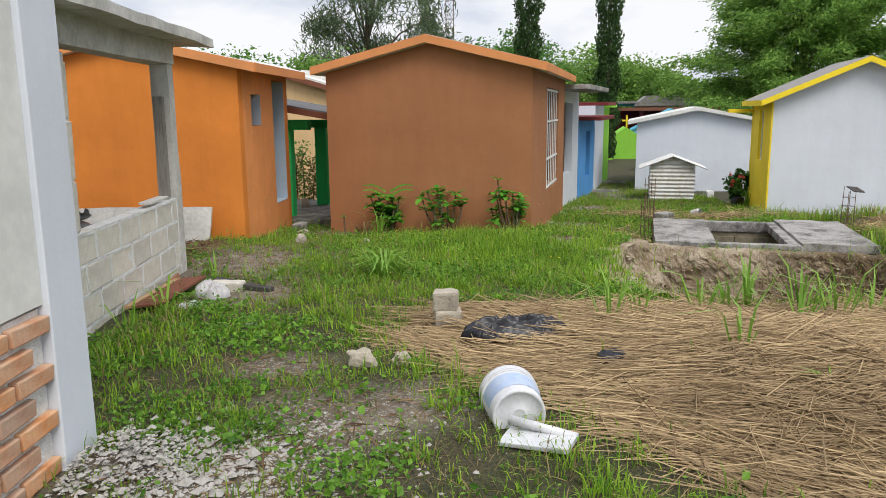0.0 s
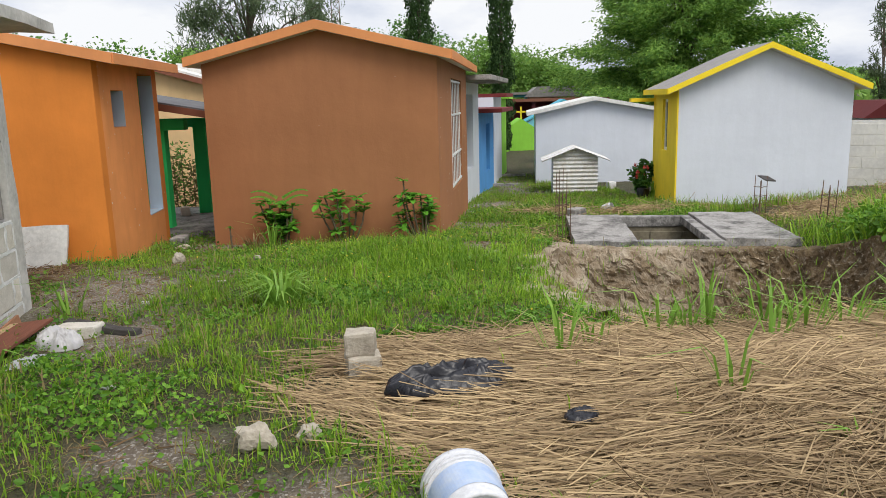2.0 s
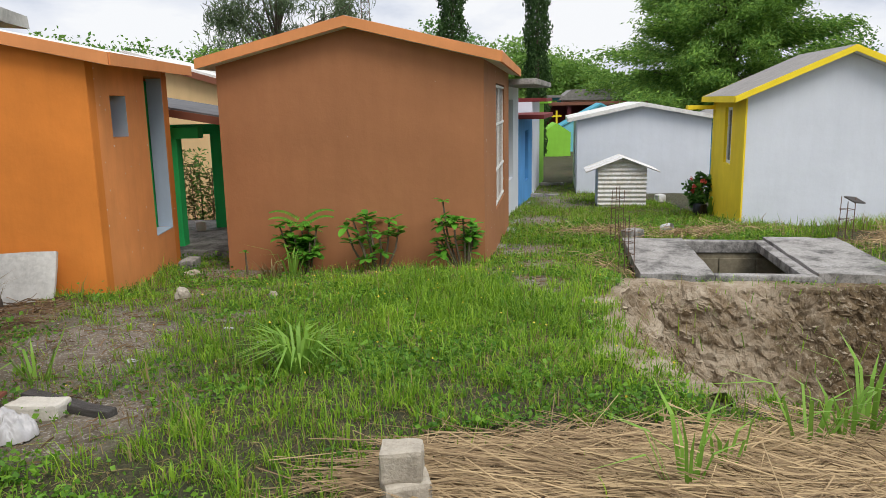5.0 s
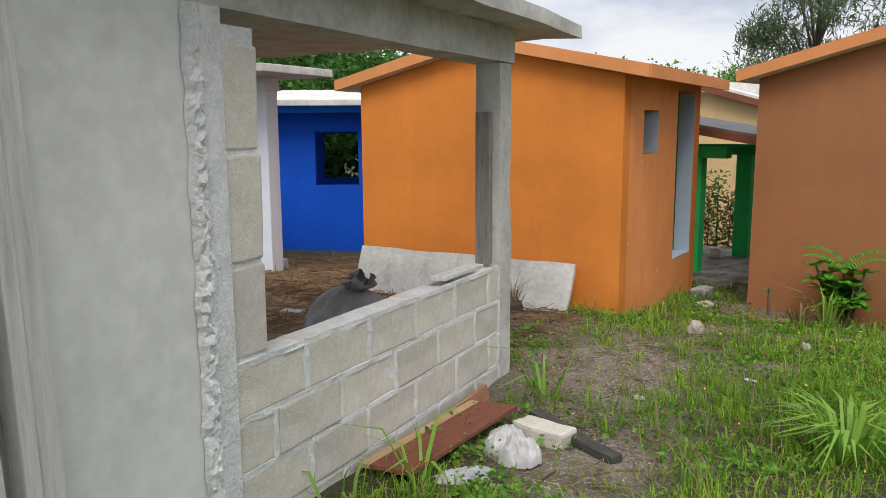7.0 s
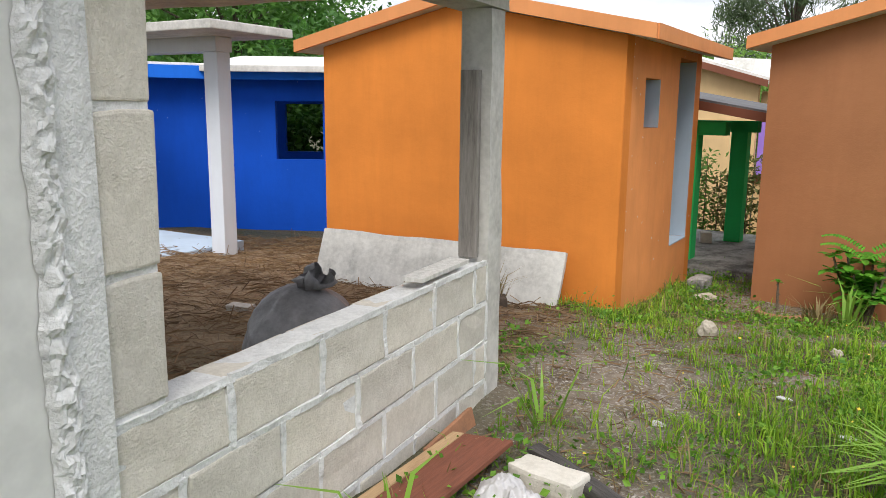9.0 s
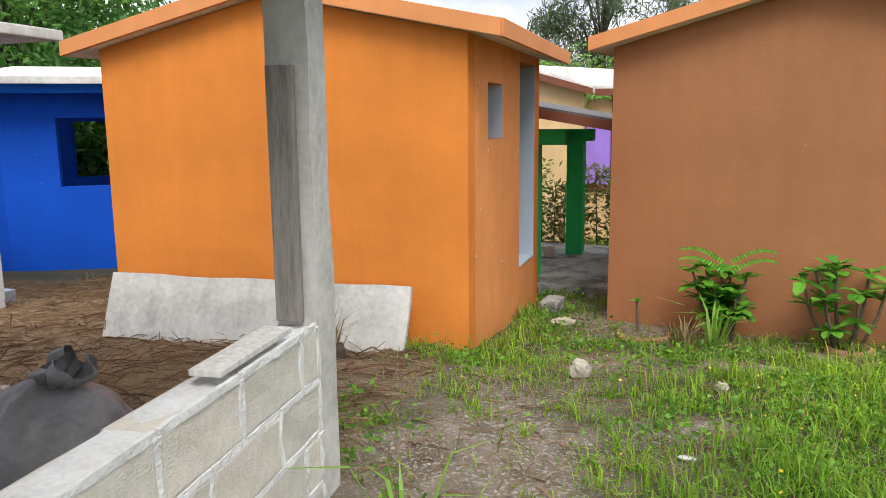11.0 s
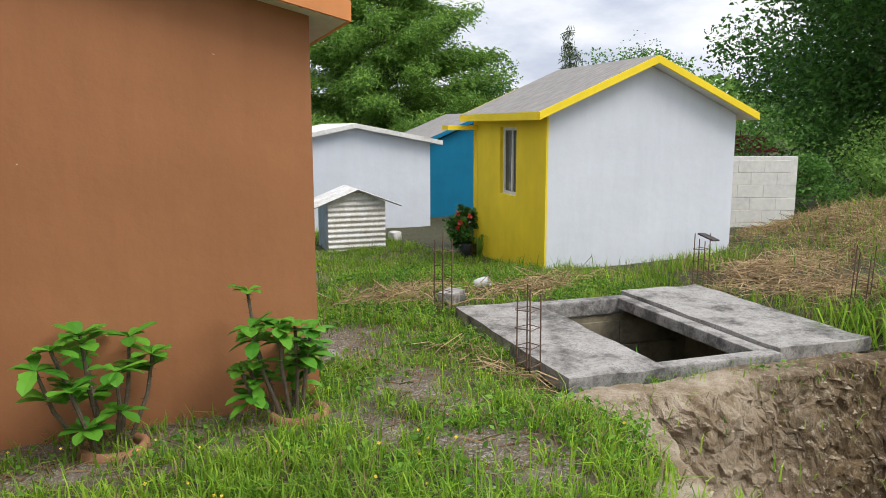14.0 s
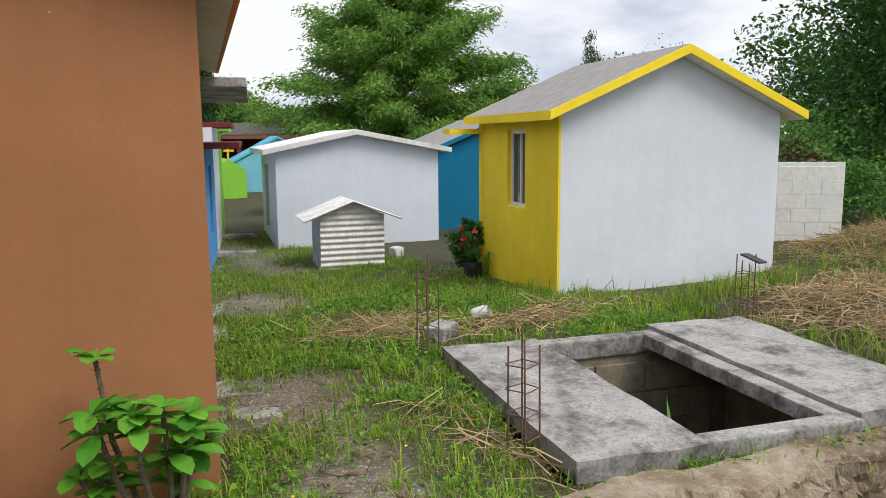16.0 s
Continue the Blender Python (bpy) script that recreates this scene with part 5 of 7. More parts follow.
def thorn_bush(x, y, stems, hh, spread, seed, label, n_leaf=9, leaf=0.1, dense=0, fern=False):
    r = random.Random(seed)
    z0 = gz(x, y)
    p = thing("potted_shrub", label, "plant", pose(x, y, z0), "shrubs along the brown wall")
    lf = bmesh.new()
    for i in range(stems):
        a = r.uniform(0, 6.28)
        d = spread * (0.3 + 0.7 * r.random())
        top = Vector((math.cos(a) * d, math.sin(a) * d * 0.55, hh * r.uniform(0.4, 1.0)))
        mid = Vector((top.x * 0.75 + r.uniform(-0.02, 0.02), top.y * 0.75, top.z * 0.55))
        bm = rod((top.x * 0.3, top.y * 0.3, -0.03), mid, 0.010, 0.009, seg=7)
        rod(mid, top, 0.009, 0.007, bm, 7)
        for j in range(40):
            k = r.random()
            c = Vector((top.x * 0.3, top.y * 0.3, 0)).lerp(mid, k) if r.random() < 0.5 else mid.lerp(top, k)
            t = Vector((r.gauss(0, 1), r.gauss(0, 1), r.gauss(0, 0.5))).normalized()
            rod(c, c + t * 0.024, 0.0022, 0.0004, bm, 4)
        part("stem", bm, STEM, p, "grey-brown thorny stem")
        heads = [top] + [mid.lerp(top, r.uniform(-0.3, 0.9)) for _ in range(dense)]
        for hd in heads:
            for j in range(n_leaf):
                b = j * 2.4 + r.random()
                e = r.uniform(-0.1, 0.75)
                petal_leaf(lf, hd, (math.cos(b) * math.cos(e), math.sin(b) * math.cos(e), math.sin(e)), leaf * r.uniform(0.45, 1.05), leaf * r.uniform(0.36, 0.55), r.uniform(0.1, 0.4))
    if fern:
        for s in (-1, 1):
            for q in range(2):
                for j in range(15):
                    k = j / 14
                    c = Vector((s * 0.02 + s * 0.25 * k, -0.03 - 0.06 * q, hh + 0.02 + 0.07 * math.sin(k * 2.2) - 0.05 * q))
                    for t in (-1, 1):
                        petal_leaf(lf, c, (0.35 * s, t * 0.9, -0.15), 0.055 * (1 - 0.5 * k), 0.02, 0.3)
    part("foliage", lf, LEAF, p, "glossy bright green leaves")
    return p


def clay_ring(x, y, r, turn, sweep=200):
    """A half-buried clay planter rim."""
    z0 = gz(x, y)
    p = thing("planter_ring", "half-buried terracotta planter rim", "planter", pose(x, y, z0 + 0.012, 0, 0, turn), "planters along the brown wall")
    bm = bmesh.new()
    prev = None
    n = 18
    for i in range(n + 1):
        a = radians(-sweep / 2 + sweep * i / n)
        ring = [bm.verts.new(((r + 0.022 * math.cos(b)) * math.cos(a), (r + 0.022 * math.cos(b)) * math.sin(a), 0.028 * math.sin(b))) for b in (k * math.pi / 4 for k in range(8))]
        if prev:
            for k in range(8):
                bm.faces.new((prev[k], prev[(k + 1) % 8], ring[(k + 1) % 8], ring[k]))
        else:
            bm.faces.new(ring)
        prev = ring
    bm.faces.new(prev[::-1])
    rugged(bm, 0.006, 12, x)
    part("rim", bm, CLAY, p, smooth=True)


thorn_bush(-0.68, 8.78, 10, 0.52, 0.25, 3, "dense leafy green shrub with fern fronds by brown wall", 8, 0.135, 3, True)
thorn_bush(-0.01, 8.60, 9, 0.55, 0.36, 5, "sparse thorny shrub with leaf rosettes by brown wall", 8, 0.14, 1)
thorn_bush(0.75, 8.44, 10, 0.60, 0.28, 8, "thorny leafy shrub at the brown corner", 8, 0.125, 2)
thorn_bush(-1.20, 8.84, 1, 0.22, 0.02, 11, "small single-stemmed seedling by brown wall", 9, 0.06, 0)
clay_ring(-0.62, 8.70, 0.17, -70)
clay_ring(-0.01, 8.54, 0.12, -90, 260)
clay_ring(0.75, 8.40, 0.12, -80, 220)
clay_ring(-1.16, 8.70, 0.16, -90)


# ---- loose things in the grass ----
BUCKET = plain("bucket_plastic", (0.66, 0.67, 0.70), (0.52, 0.53, 0.56), rough=0.5, scale=9, bump=0.1)
BUCKETBLUE = plain("faded_blue_print", (0.34, 0.45, 0.66), (0.50, 0.56, 0.66), rough=0.5, scale=18, bump=0.05)
BLACKPLASTIC = plain("black_plastic", (0.008, 0.008, 0.012), (0.014, 0.014, 0.02), rough=0.38, scale=9, bump=0.3, bscale=25, dist=0.01)
WHITECLOTH = plain("white_plastic_bag", (0.48, 0.47, 0.475), (0.37, 0.36, 0.37), rough=0.5, scale=5, bump=0.15, bscale=22, dist=0.01)
GREYFILM = plain("dirty_plastic_film", (0.42, 0.43, 0.45), (0.26, 0.26, 0.27), rough=0.5, scale=14, bump=0.6, bscale=30, dist=0.01)
GREYSACK = plain("grey_sack", (0.23, 0.22, 0.225), (0.12, 0.115, 0.12), rough=0.5, scale=7, bump=0.6, bscale=18, dist=0.015)
REDWOOD = plain("red_plywood", (0.20, 0.065, 0.035), (0.12, 0.04, 0.022), rough=0.8, scale=8, stretch=(10, 0.8, 10), bump=0.3)
RAWEDGE = plain("raw_plywood", (0.46, 0.31, 0.17), (0.33, 0.21, 0.11), rough=0.85, scale=8, stretch=(10, 0.8, 10), bump=0.3)
CHAR = plain("charred_wood", (0.035, 0.03, 0.028), (0.09, 0.085, 0.08), rough=0.95, scale=9, stretch=(0.8, 8, 8), bump=0.8)


def lathe(profile, seg=32):
    """A turned shell from (radius, z) pairs."""
    bm = bmesh.new()
    rings = [[bm.verts.new((r * math.cos(6.2832 * k / seg), r * math.sin(6.2832 * k / seg), z)) for k in range(seg)] for r, z in profile]
    for a, b in zip(rings, rings[1:]):
        for k in range(seg):
            bm.faces.new((a[k], a[(k + 1) % seg], b[(k + 1) % seg], b[k]))
    return bm


def bucket():
    m = pose(0.325, 2.78, 0.36, 0, 0, 0) @ Vector((-0.10, 0.97, -0.02)).to_track_quat("Z", "Y").to_matrix().to_4x4() @ Matrix.Diagonal((0.76, 0.76, 0.74, 1))
    b = thing("bucket", "scuffed white plastic bucket lying on its side", "bucket", m)
    part("body", lathe([(0.003, 0.004), (0.03, 0.004), (0.033, 0.002), (0.036, 0.002), (0.039, 0.004), (0.118, 0.006), (0.122, 0.0), (0.133, 0.0), (0.137, 0.008), (0.152, 0.30), (0.160, 0.30), (0.161, 0.335), (0.153, 0.338), (0.149, 0.325), (0.134, 0.02), (0.004, 0.02)]), BUCKET, b, smooth=True)
    for z in (0.255, 0.285):
        part("rib", lathe([(0.149, z), (0.159, z), (0.159, z + 0.008), (0.150, z + 0.008)]), BUCKET, b)
    bm = lathe([(0.1418, 0.07), (0.1506, 0.235)], 64)
    bmesh.ops.delete(bm, geom=[f for f in bm.faces if not (0.1 < (math.atan2(f.calc_center_median().y, f.calc_center_median().x)) % 6.2832 < 3.0)], context="FACES")
    part("printed_band", bm, BUCKETBLUE, b, "faded pale blue printed band")
    hn = bmesh.new()
    for i in range(14):
        a0, a1 = math.pi * i / 14, math.pi * (i + 1) / 14
        rod((0.163 * math.cos(a0), -0.02 - 0.155 * math.sin(a0), 0.30 - 0.06 * math.sin(a0)), (0.163 * math.cos(a1), -0.02 - 0.155 * math.sin(a1), 0.30 - 0.06 * math.sin(a1)), 0.0025, None, hn, 5)
    part("handle", hn, STEEL, b, "thin wire handle")


def lump(name, label, category, x, y, size, seed, mat, z=None, rough=0.25, turn=0, sub=3, parent_name="stone", freq=2.4):
    z = gz(x, y) + size[2] * 0.42 if z is None else z
    t = thing(name, label, category, pose(x, y, z, 0, 0, turn))
    bm = bmesh.new()
    bmesh.ops.create_icosphere(bm, subdivisions=sub, radius=0.5)
    for v in bm.verts:
        v.co += v.co.normalized() * (noise.noise(v.co * freq + Vector((seed, 0, 0))) * rough + noise.noise(v.co * freq * 3 + Vector((0, seed, 0))) * rough * 0.35)
        v.co = Vector((v.co.x * size[0], v.co.y * size[1], v.co.z * size[2]))
    part(parent_name, bm, mat, t, smooth=sub > 3)
    return t


def rough_block(name, label, x, y, z, sx, sy, sz, seed, mat, turn=0, tilt=0, category="stone"):
    t = thing(name, label, category, pose(x, y, z, tilt, 0, turn))
    bm = box(-sx / 2, -sy / 2, 0, sx / 2, sy / 2, sz, min(sx, sy, sz) * 0.14)
    bmesh.ops.subdivide_edges(bm, edges=bm.edges[:], cuts=2, use_grid_fill=True)
    part("block", rugged(bm, min(sx, sy, sz) * 0.09, 14, seed), mat, t)
    return t


bucket()
zb = gz(0.02, 4.25)
rough_block("rock", "squared limestone block half sunk in straw", 0.04, 4.25, zb + 0.0, 0.16, 0.14, 0.12, 1, ROCK, 8)
rough_block("rock", "rounded limestone block stacked on another", 0.03, 4.25, zb + 0.118, 0.14, 0.12, 0.11, 7, ROCK, -6)
lump("rock", "pale limestone lump in sparse grass", "stone", -0.37, 3.56, (0.14, 0.11, 0.10), 3, ROCK)
lump("rock", "flat grey stone in sparse grass", "stone", -0.18, 3.57, (0.08, 0.08, 0.07), 5, ROCK)
lump("rock", "pale limestone lump in lush grass", "stone", -1.43, 7.38, (0.10, 0.08, 0.10), 8, ROCK)
lump("rock", "small grey stone in lush grass", "stone", -0.78, 7.34, (0.06, 0.05, 0.055), 12, ROCK)
lump("rock", "flat pale stone before the orange house", "stone", -1.7, 8.9, (0.18, 0.1, 0.08), 14, ROCK)


def cloth_heap(name, label, x, y, sx, sy, hh, seed, mat, turn=0, lift=0.0, dip=0.0, nx=64, ny=48, fold=1.0):
    """A crumpled film bag: a dome with sharp folds, a torn edge and real thickness."""
    t = thing(name, label, "bag", pose(x, y, gz(x, y) + lift, 0, 0, turn))
    bm = bmesh.new()
    bmesh.ops.create_grid(bm, x_segments=nx, y_segments=ny, size=1.0)
    for v in bm.verts:
        p = Vector((v.co.x * 2.2, v.co.y * 1.8, seed))
        a = math.atan2(v.co.y, v.co.x)
        q = max(abs(v.co.x), abs(v.co.y))
        rad = math.hypot(v.co.x, v.co.y)
        k = q / rad if rad > 1e-6 else 1.0
        e = 1 + 0.20 * noise.noise(Vector((math.cos(a) * 1.7, math.sin(a) * 1.7, seed)))
        ridge = (0.5 - abs(noise.noise(p * 0.95))) * 0.75 + (0.5 - abs(noise.noise(p * 1.9 + Vector((5, 1, 2))))) * 0.30 + noise.noise(p * 5) * 0.04
        dome = math.sqrt(max(0.0, 1 - q * q))
        z = hh * (dome * (0.55 + 0.2 * (1 - fold) + ridge * 0.9 * fold) - dip * math.exp(-((v.co.x + 0.25) / 0.35) ** 2 - ((v.co.y + 0.15) / 0.3) ** 2))
        v.co = Vector((v.co.x * k * e * sx, v.co.y * k * e * sy, max(z, -0.01) + 0.008 * noise.noise(p * 5)))
    bmesh.ops.solidify(bm, geom=bm.faces[:], thickness=0.003)
    part("film", bm, mat, t, smooth=True)
    return t


cloth_heap("black_plastic_bag", "crumpled torn black plastic bag on the straw", 0.40, 3.84, 0.29, 0.11, 0.115, 3, BLACKPLASTIC, 4, 0.05, 1.0)
cloth_heap("plastic_scrap", "small crumpled scrap of black plastic", 0.78, 3.32, 0.07, 0.05, 0.03, 5, BLACKPLASTIC, 20, 0.06, 0.0, 24, 18)
cloth_heap("white_bag", "crumpled white plastic bag beside the block wall", -1.56, 5.00, 0.145, 0.095, 0.115, 8, WHITECLOTH, -28, fold=0.8)
cloth_heap("plastic_scrap", "thin whitish plastic scrap in the dirt", -1.62, 4.74, 0.12, 0.06, 0.035, 12, GREYFILM, 50, fold=0.6)
cloth_heap("plastic_scrap", "thin whitish plastic scrap against the blocks", -1.86, 4.86, 0.08, 0.13, 0.05, 17, GREYFILM, 5, fold=0.6)
rough_block("rubble_block", "lump of broken concrete block under the bag", -1.53, 5.24, gz(-1.53, 5.24) - 0.03, 0.24, 0.12, 0.10, 4, BLOCK, -12)


def sack():
    t = thing("sack", "tied grey plastic sack standing in the lot", "sack", pose(-2.78, 5.50, gz(-2.78, 5.5) - 0.02, 5, 8, 15))
    bm = bmesh.new()
    bmesh.ops.create_icosphere(bm, subdivisions=5, radius=1.0)
    for v in bm.verts:
        p = v.co.copy()
        a = math.atan2(p.y, p.x)
        pleat = 0.05 * math.sin(a * 11 + 2 * noise.noise(p * 2)) * max(0, p.z) ** 0.6
        r = 1 + pleat + 0.10 * noise.noise(p * 2.1) + 0.07 * (0.5 - abs(noise.noise(p * 4)))
        v.co = Vector((p.x * 0.25 * r, p.y * 0.21 * r, (max(p.z, -0.8) + 0.8) * 0.285))
    part("body", bm, GREYSACK, t, smooth=True)
    bm = bmesh.new()
    rings = []
    for k, (rr, z) in enumerate(((0.10, 0.44), (0.03, 0.49), (0.045, 0.515), (0.075, 0.55), (0.06, 0.575))):
        rings.append([bm.verts.new(((rr * (1 + (0.45 if k > 1 else 0.15) * math.sin(b * 5 + k))) * math.cos(b) + 0.015 * max(0, k - 1), rr * (1 + 0.3 * math.sin(b * 7)) * math.sin(b), z + (0.025 * math.sin(b * 3 + 1) if k > 2 else 0))) for b in (6.2832 * i / 28 for i in range(28))])
    for a, b in zip(rings, rings[1:]):
        for k in range(28):
            bm.faces.new((a[k], a[(k + 1) % 28], b[(k + 1) % 28], b[k]))
    part("knot", bm, GREYSACK, t, "gathered and tied neck", smooth=True)
    cloth_heap("sack", "second slumped grey sack behind the wall", -2.62, 5.12, 0.24, 0.2, 0.26, 21, GREYSACK)


sack()


def plank():
    z0 = gz(-1.8, 5.0)
    m = pose(-1.81, 4.97, z0 + 0.04, 0, -6, -2)
    t = thing("plywood_board", "red-stained plywood board leaning low against blocks", "board", m)
    part("board", box(-0.085, -0.42, 0, 0.105, 0.36, 0.016, 0.002), REDWOOD, t)
    part("bare_edge", box(-0.135, -0.42, 0.0, -0.087, 0.36, 0.017, 0.002), RAWEDGE, t, "bare tan strip along the edge")
    t = thing("charred_log", "charred split log on bare soil", "log", pose(-1.42, 5.28, gz(-1.42, 5.28) + 0.025, 0, 2, -28))
    bm = box(-0.26, -0.03, -0.035, 0.26, 0.03, 0.025, 0.008)
    bmesh.ops.subdivide_edges(bm, edges=bm.edges[:], cuts=3, use_grid_fill=True)
    part("wood", rugged(bm, 0.012, 12, 5), CHAR, t)
    t = thing("clay_tile", "broken orange clay tile against the wall foot", "tile", pose(-1.965, 5.40, gz(-1.9, 5.4) - 0.045, 0, -12, 4))
    part("tile", rugged(box(-0.01, -0.2, 0, 0.01, 0.2, 0.10, 0.004), 0.01, 9, 2), CLAY, t)
    t = thing("white_board", "dirty white plastic board flat in the grass", "board", pose(0.38, 2.62, gz(0.38, 2.62) + 0.012, 2, -4, -24))
    part("panel", rugged(box(-0.13, -0.07, 0, 0.13, 0.07, 0.018, 0.003), 0.006, 9, 1), BUCKET, t)
    t = thing("plastic_pipe", "short white plastic pipe lying on the board", "pipe", pose(0.40, 2.665, gz(0.40, 2.67) + 0.045, 0, 6, -24))
    part("tube", lathe([(0.012, -0.13), (0.017, -0.13), (0.017, 0.13), (0.012, 0.13), (0.012, -0.13)], 16), BUCKET, t, m=pose(0, 0, 0, 0, 90, 0), smooth=True)


plank()


def leaning_panel():
    t = thing("concrete_panel", "weathered pale concrete panel leaning on orange wall", "panel", pose(-3.52, 7.60, gz(-3.5, 7.5) - 0.02, -20, 0, 1.5))
    bm = box(-0.86, 0, 0, 1.10, 0.035, 0.40)
    bmesh.ops.subdivide_edges(bm, edges=bm.edges[:], cuts=10, use_grid_fill=True)
    part("panel", rugged(bm, 0.015, 4, 6), CONCRETE, t)
    rough_block("rubble_block", "small dark stump before the panel", -2.72, 7.32, gz(-2.7, 7.3) - 0.02, 0.16, 0.1, 0.09, 2, BARK, 30)
    rough_block("rubble_block", "broken pale rubble on the lot", -4.0, 6.4, gz(-4, 6.4) - 0.01, 0.16, 0.09, 0.05, 3, PEBBLE, 10)
    rough_block("rubble_block", "broken pale rubble on the lot", -3.3, 6.0, gz(-3.3, 6.0) - 0.01, 0.2, 0.15, 0.09, 5, PEBBLE, 50)
    rough_block("step", "worn concrete step at the orange house", -1.86, 9.45, gz(-1.86, 9.45) - 0.02, 0.14, 0.28, 0.13, 4, DARKCON, -4, category="step")


leaning_panel()


# ---- rebar cages ----
def cage(x, y, hh, plate=False, lean=0):
    t = thing("rebar_cage", "rusty rebar cage with a board on top" if plate else "rusty rebar column cage standing upright", "rebar", pose(x, y, gz(x, y) if not (2.2 < x < 2.4) else 0.0, lean, 0, 14), "rebar cages round the vault")
    s = 0.05
    for i, (a, b) in enumerate(((-s, -s), (s, -s), (s, s), (-s, s))):
        part("bar", rod((a, b, -0.05), (a + 0.004 * i, b, hh * (1 + 0.06 * math.sin(i * 3 + x))), 0.0045, None, seg=6), STEEL, t)
    n = int(hh / 0.11)
    for k in range(n):
        z = 0.06 + k * 0.11
        bm = bmesh.new()
        c = [(-s, -s), (s, -s), (s, s), (-s, s)]
        for p, q in zip(c, c[1:] + c[:1]):
            rod((p[0] * 1.08, p[1] * 1.08, z), (q[0] * 1.08, q[1] * 1.08, z + 0.006), 0.003, None, bm, 5)
        part("tie", bm, STEEL, t)
    if plate:
        part("board", box(-0.085, -0.075, hh, 0.085, 0.075, hh + 0.014, 0.003), CHAR, t, "small dark board", m=pose(0, 0.14, 0.02, 20, 6, 4))


cage(2.70, 10.22, 0.62)
cage(2.27, 8.62, 0.50, lean=-1)
cage(5.05, 9.62, 0.50, True)
cage(4.95, 8.15, 0.52, lean=2)


# ---- corrugated shed ----
def shed():
    z0 = gz(4.3, 15.6) - 0.02
    t = thing("tin_shed", "small shed of white corrugated sheet, rust-streaked", "shed", grid_at(4.02, 15.35, z0, 13))
    w, l, e, ap = 0.86, 0.75, 0.72, 0.90

    def sheet(x0, x1, top):
        bm = bmesh.new()
        n = 90
        prev = None
        for i in range(n + 1):
            z = top * i / n
            x = 0.009 * math.sin(z * 2 * math.pi / 0.078)
            inset = max(0.0, (z - e) / (ap - e)) * w / 2 if top > e else 0.0
            row = [bm.verts.new((x0 + inset, x, z)), bm.verts.new((x1 - inset, x, z)), bm.verts.new((x1 - inset, x + 0.006, z)), bm.verts.new((x0 + inset, x + 0.006, z))]
            if prev:
                for k in range(4):
                    bm.faces.new((prev[k], prev[(k + 1) % 4], row[(k + 1) % 4], row[k]))
            prev = row
        return bm

    part("front_sheet", sheet(0, w, ap - 0.003), ZINC, t)
    part("back_sheet", sheet(0, w, ap - 0.003), ZINC, t, m=pose(0, l, 0))
    part("side_sheet", box(0.0, 0.02, 0, 0.008, l, e), ZINC, t)
    part("side_sheet", box(w - 0.008, 0.02, 0, w, l, e), ZINC, t)
    for s in (0, 1):
        bm = bmesh.new()
        rows = []
        n = 60
        for i in range(n + 1):
            y = -0.12 + (l + 0.2) * i / n
            dz = 0.009 * math.sin(y * 2 * math.pi / 0.078)
            x_out = -0.22 if s == 0 else w + 0.22
            z_out = ap - (ap - e) / (w / 2) * (abs(x_out - w / 2)) * 0.92
            rows.append([bm.verts.new((w / 2, y, ap + 0.012 + dz)), bm.verts.new((x_out, y, z_out + 0.012 + dz)), bm.verts.new((x_out, y, z_out + 0.006 + dz)), bm.verts.new((w / 2, y, ap + 0.006 + dz))])
        for a, b in zip(rows, rows[1:]):
            for k in range(4):
                bm.faces.new((a[k], a[(k + 1) % 4], b[(k + 1) % 4], b[k]))
        part("roof_sheet", bm, ZINC, t)


shed()


# ---- blue house, porch column, green pavilion, cream house ----
def wall_between(parent, a, b, z0, z1, thick, mat, holes=(), name="wall", apex=None):
    d = Vector((b[0] - a[0], b[1] - a[1], 0))
    part(name, wall_panel(d.length, z0, z1, thick, holes, apex, pose(a[0], a[1], 0, 0, 0, math.degrees(math.atan2(d.y, d.x)))), mat, parent)


def blue_house():
    h = thing("tomb_house", "cobalt blue tomb house with open window and white roof", "tomb")
    a, b = (-7.75, 10.15), (-5.6, 11.5)
    wall_between(h, a, b, -0.3, 1.80, 0.14, BLUE, ((0.55, 0.80, 1.14, 1.53),))
    wall_between(h, (-8.6, 8.9), a, -0.3, 1.80, 0.14, BLUE)
    n = Vector((-0.53, 0.85, 0)) * 1.7
    wall_between(h, (a[0] + n.x, a[1] + n.y), (b[0] + n.x, b[1] + n.y), -0.3, 1.80, 0.14, BLUE, ((0.4, 0.8, 1.8, 1.5),))
    m = pose(a[0], a[1], 0, 0, 0, 32.1)
    part("roof", box(-0.25, -0.25, 1.90, 2.8, 2.1, 1.98, 0.01), ROOFWHITE, h, m=m @ pose(0, 0, 0, 6, 0, 0))
    part("fascia", box(-0.25, -0.27, 1.78, 2.8, -0.251, 1.90), BLUE_TRIM, h, m=m)
    m2 = pose(-8.6, 8.9, 0, 0, 0, 55.8)
    part("roof", box(-0.4, -0.25, 1.88, 1.5, 1.2, 1.96, 0.01), ROOFWHITE, h, m=m2)
    part("fascia", box(-0.4, -0.27, 1.78, 1.5, -0.251, 1.93), BLUE_TRIM, h, m=m2)


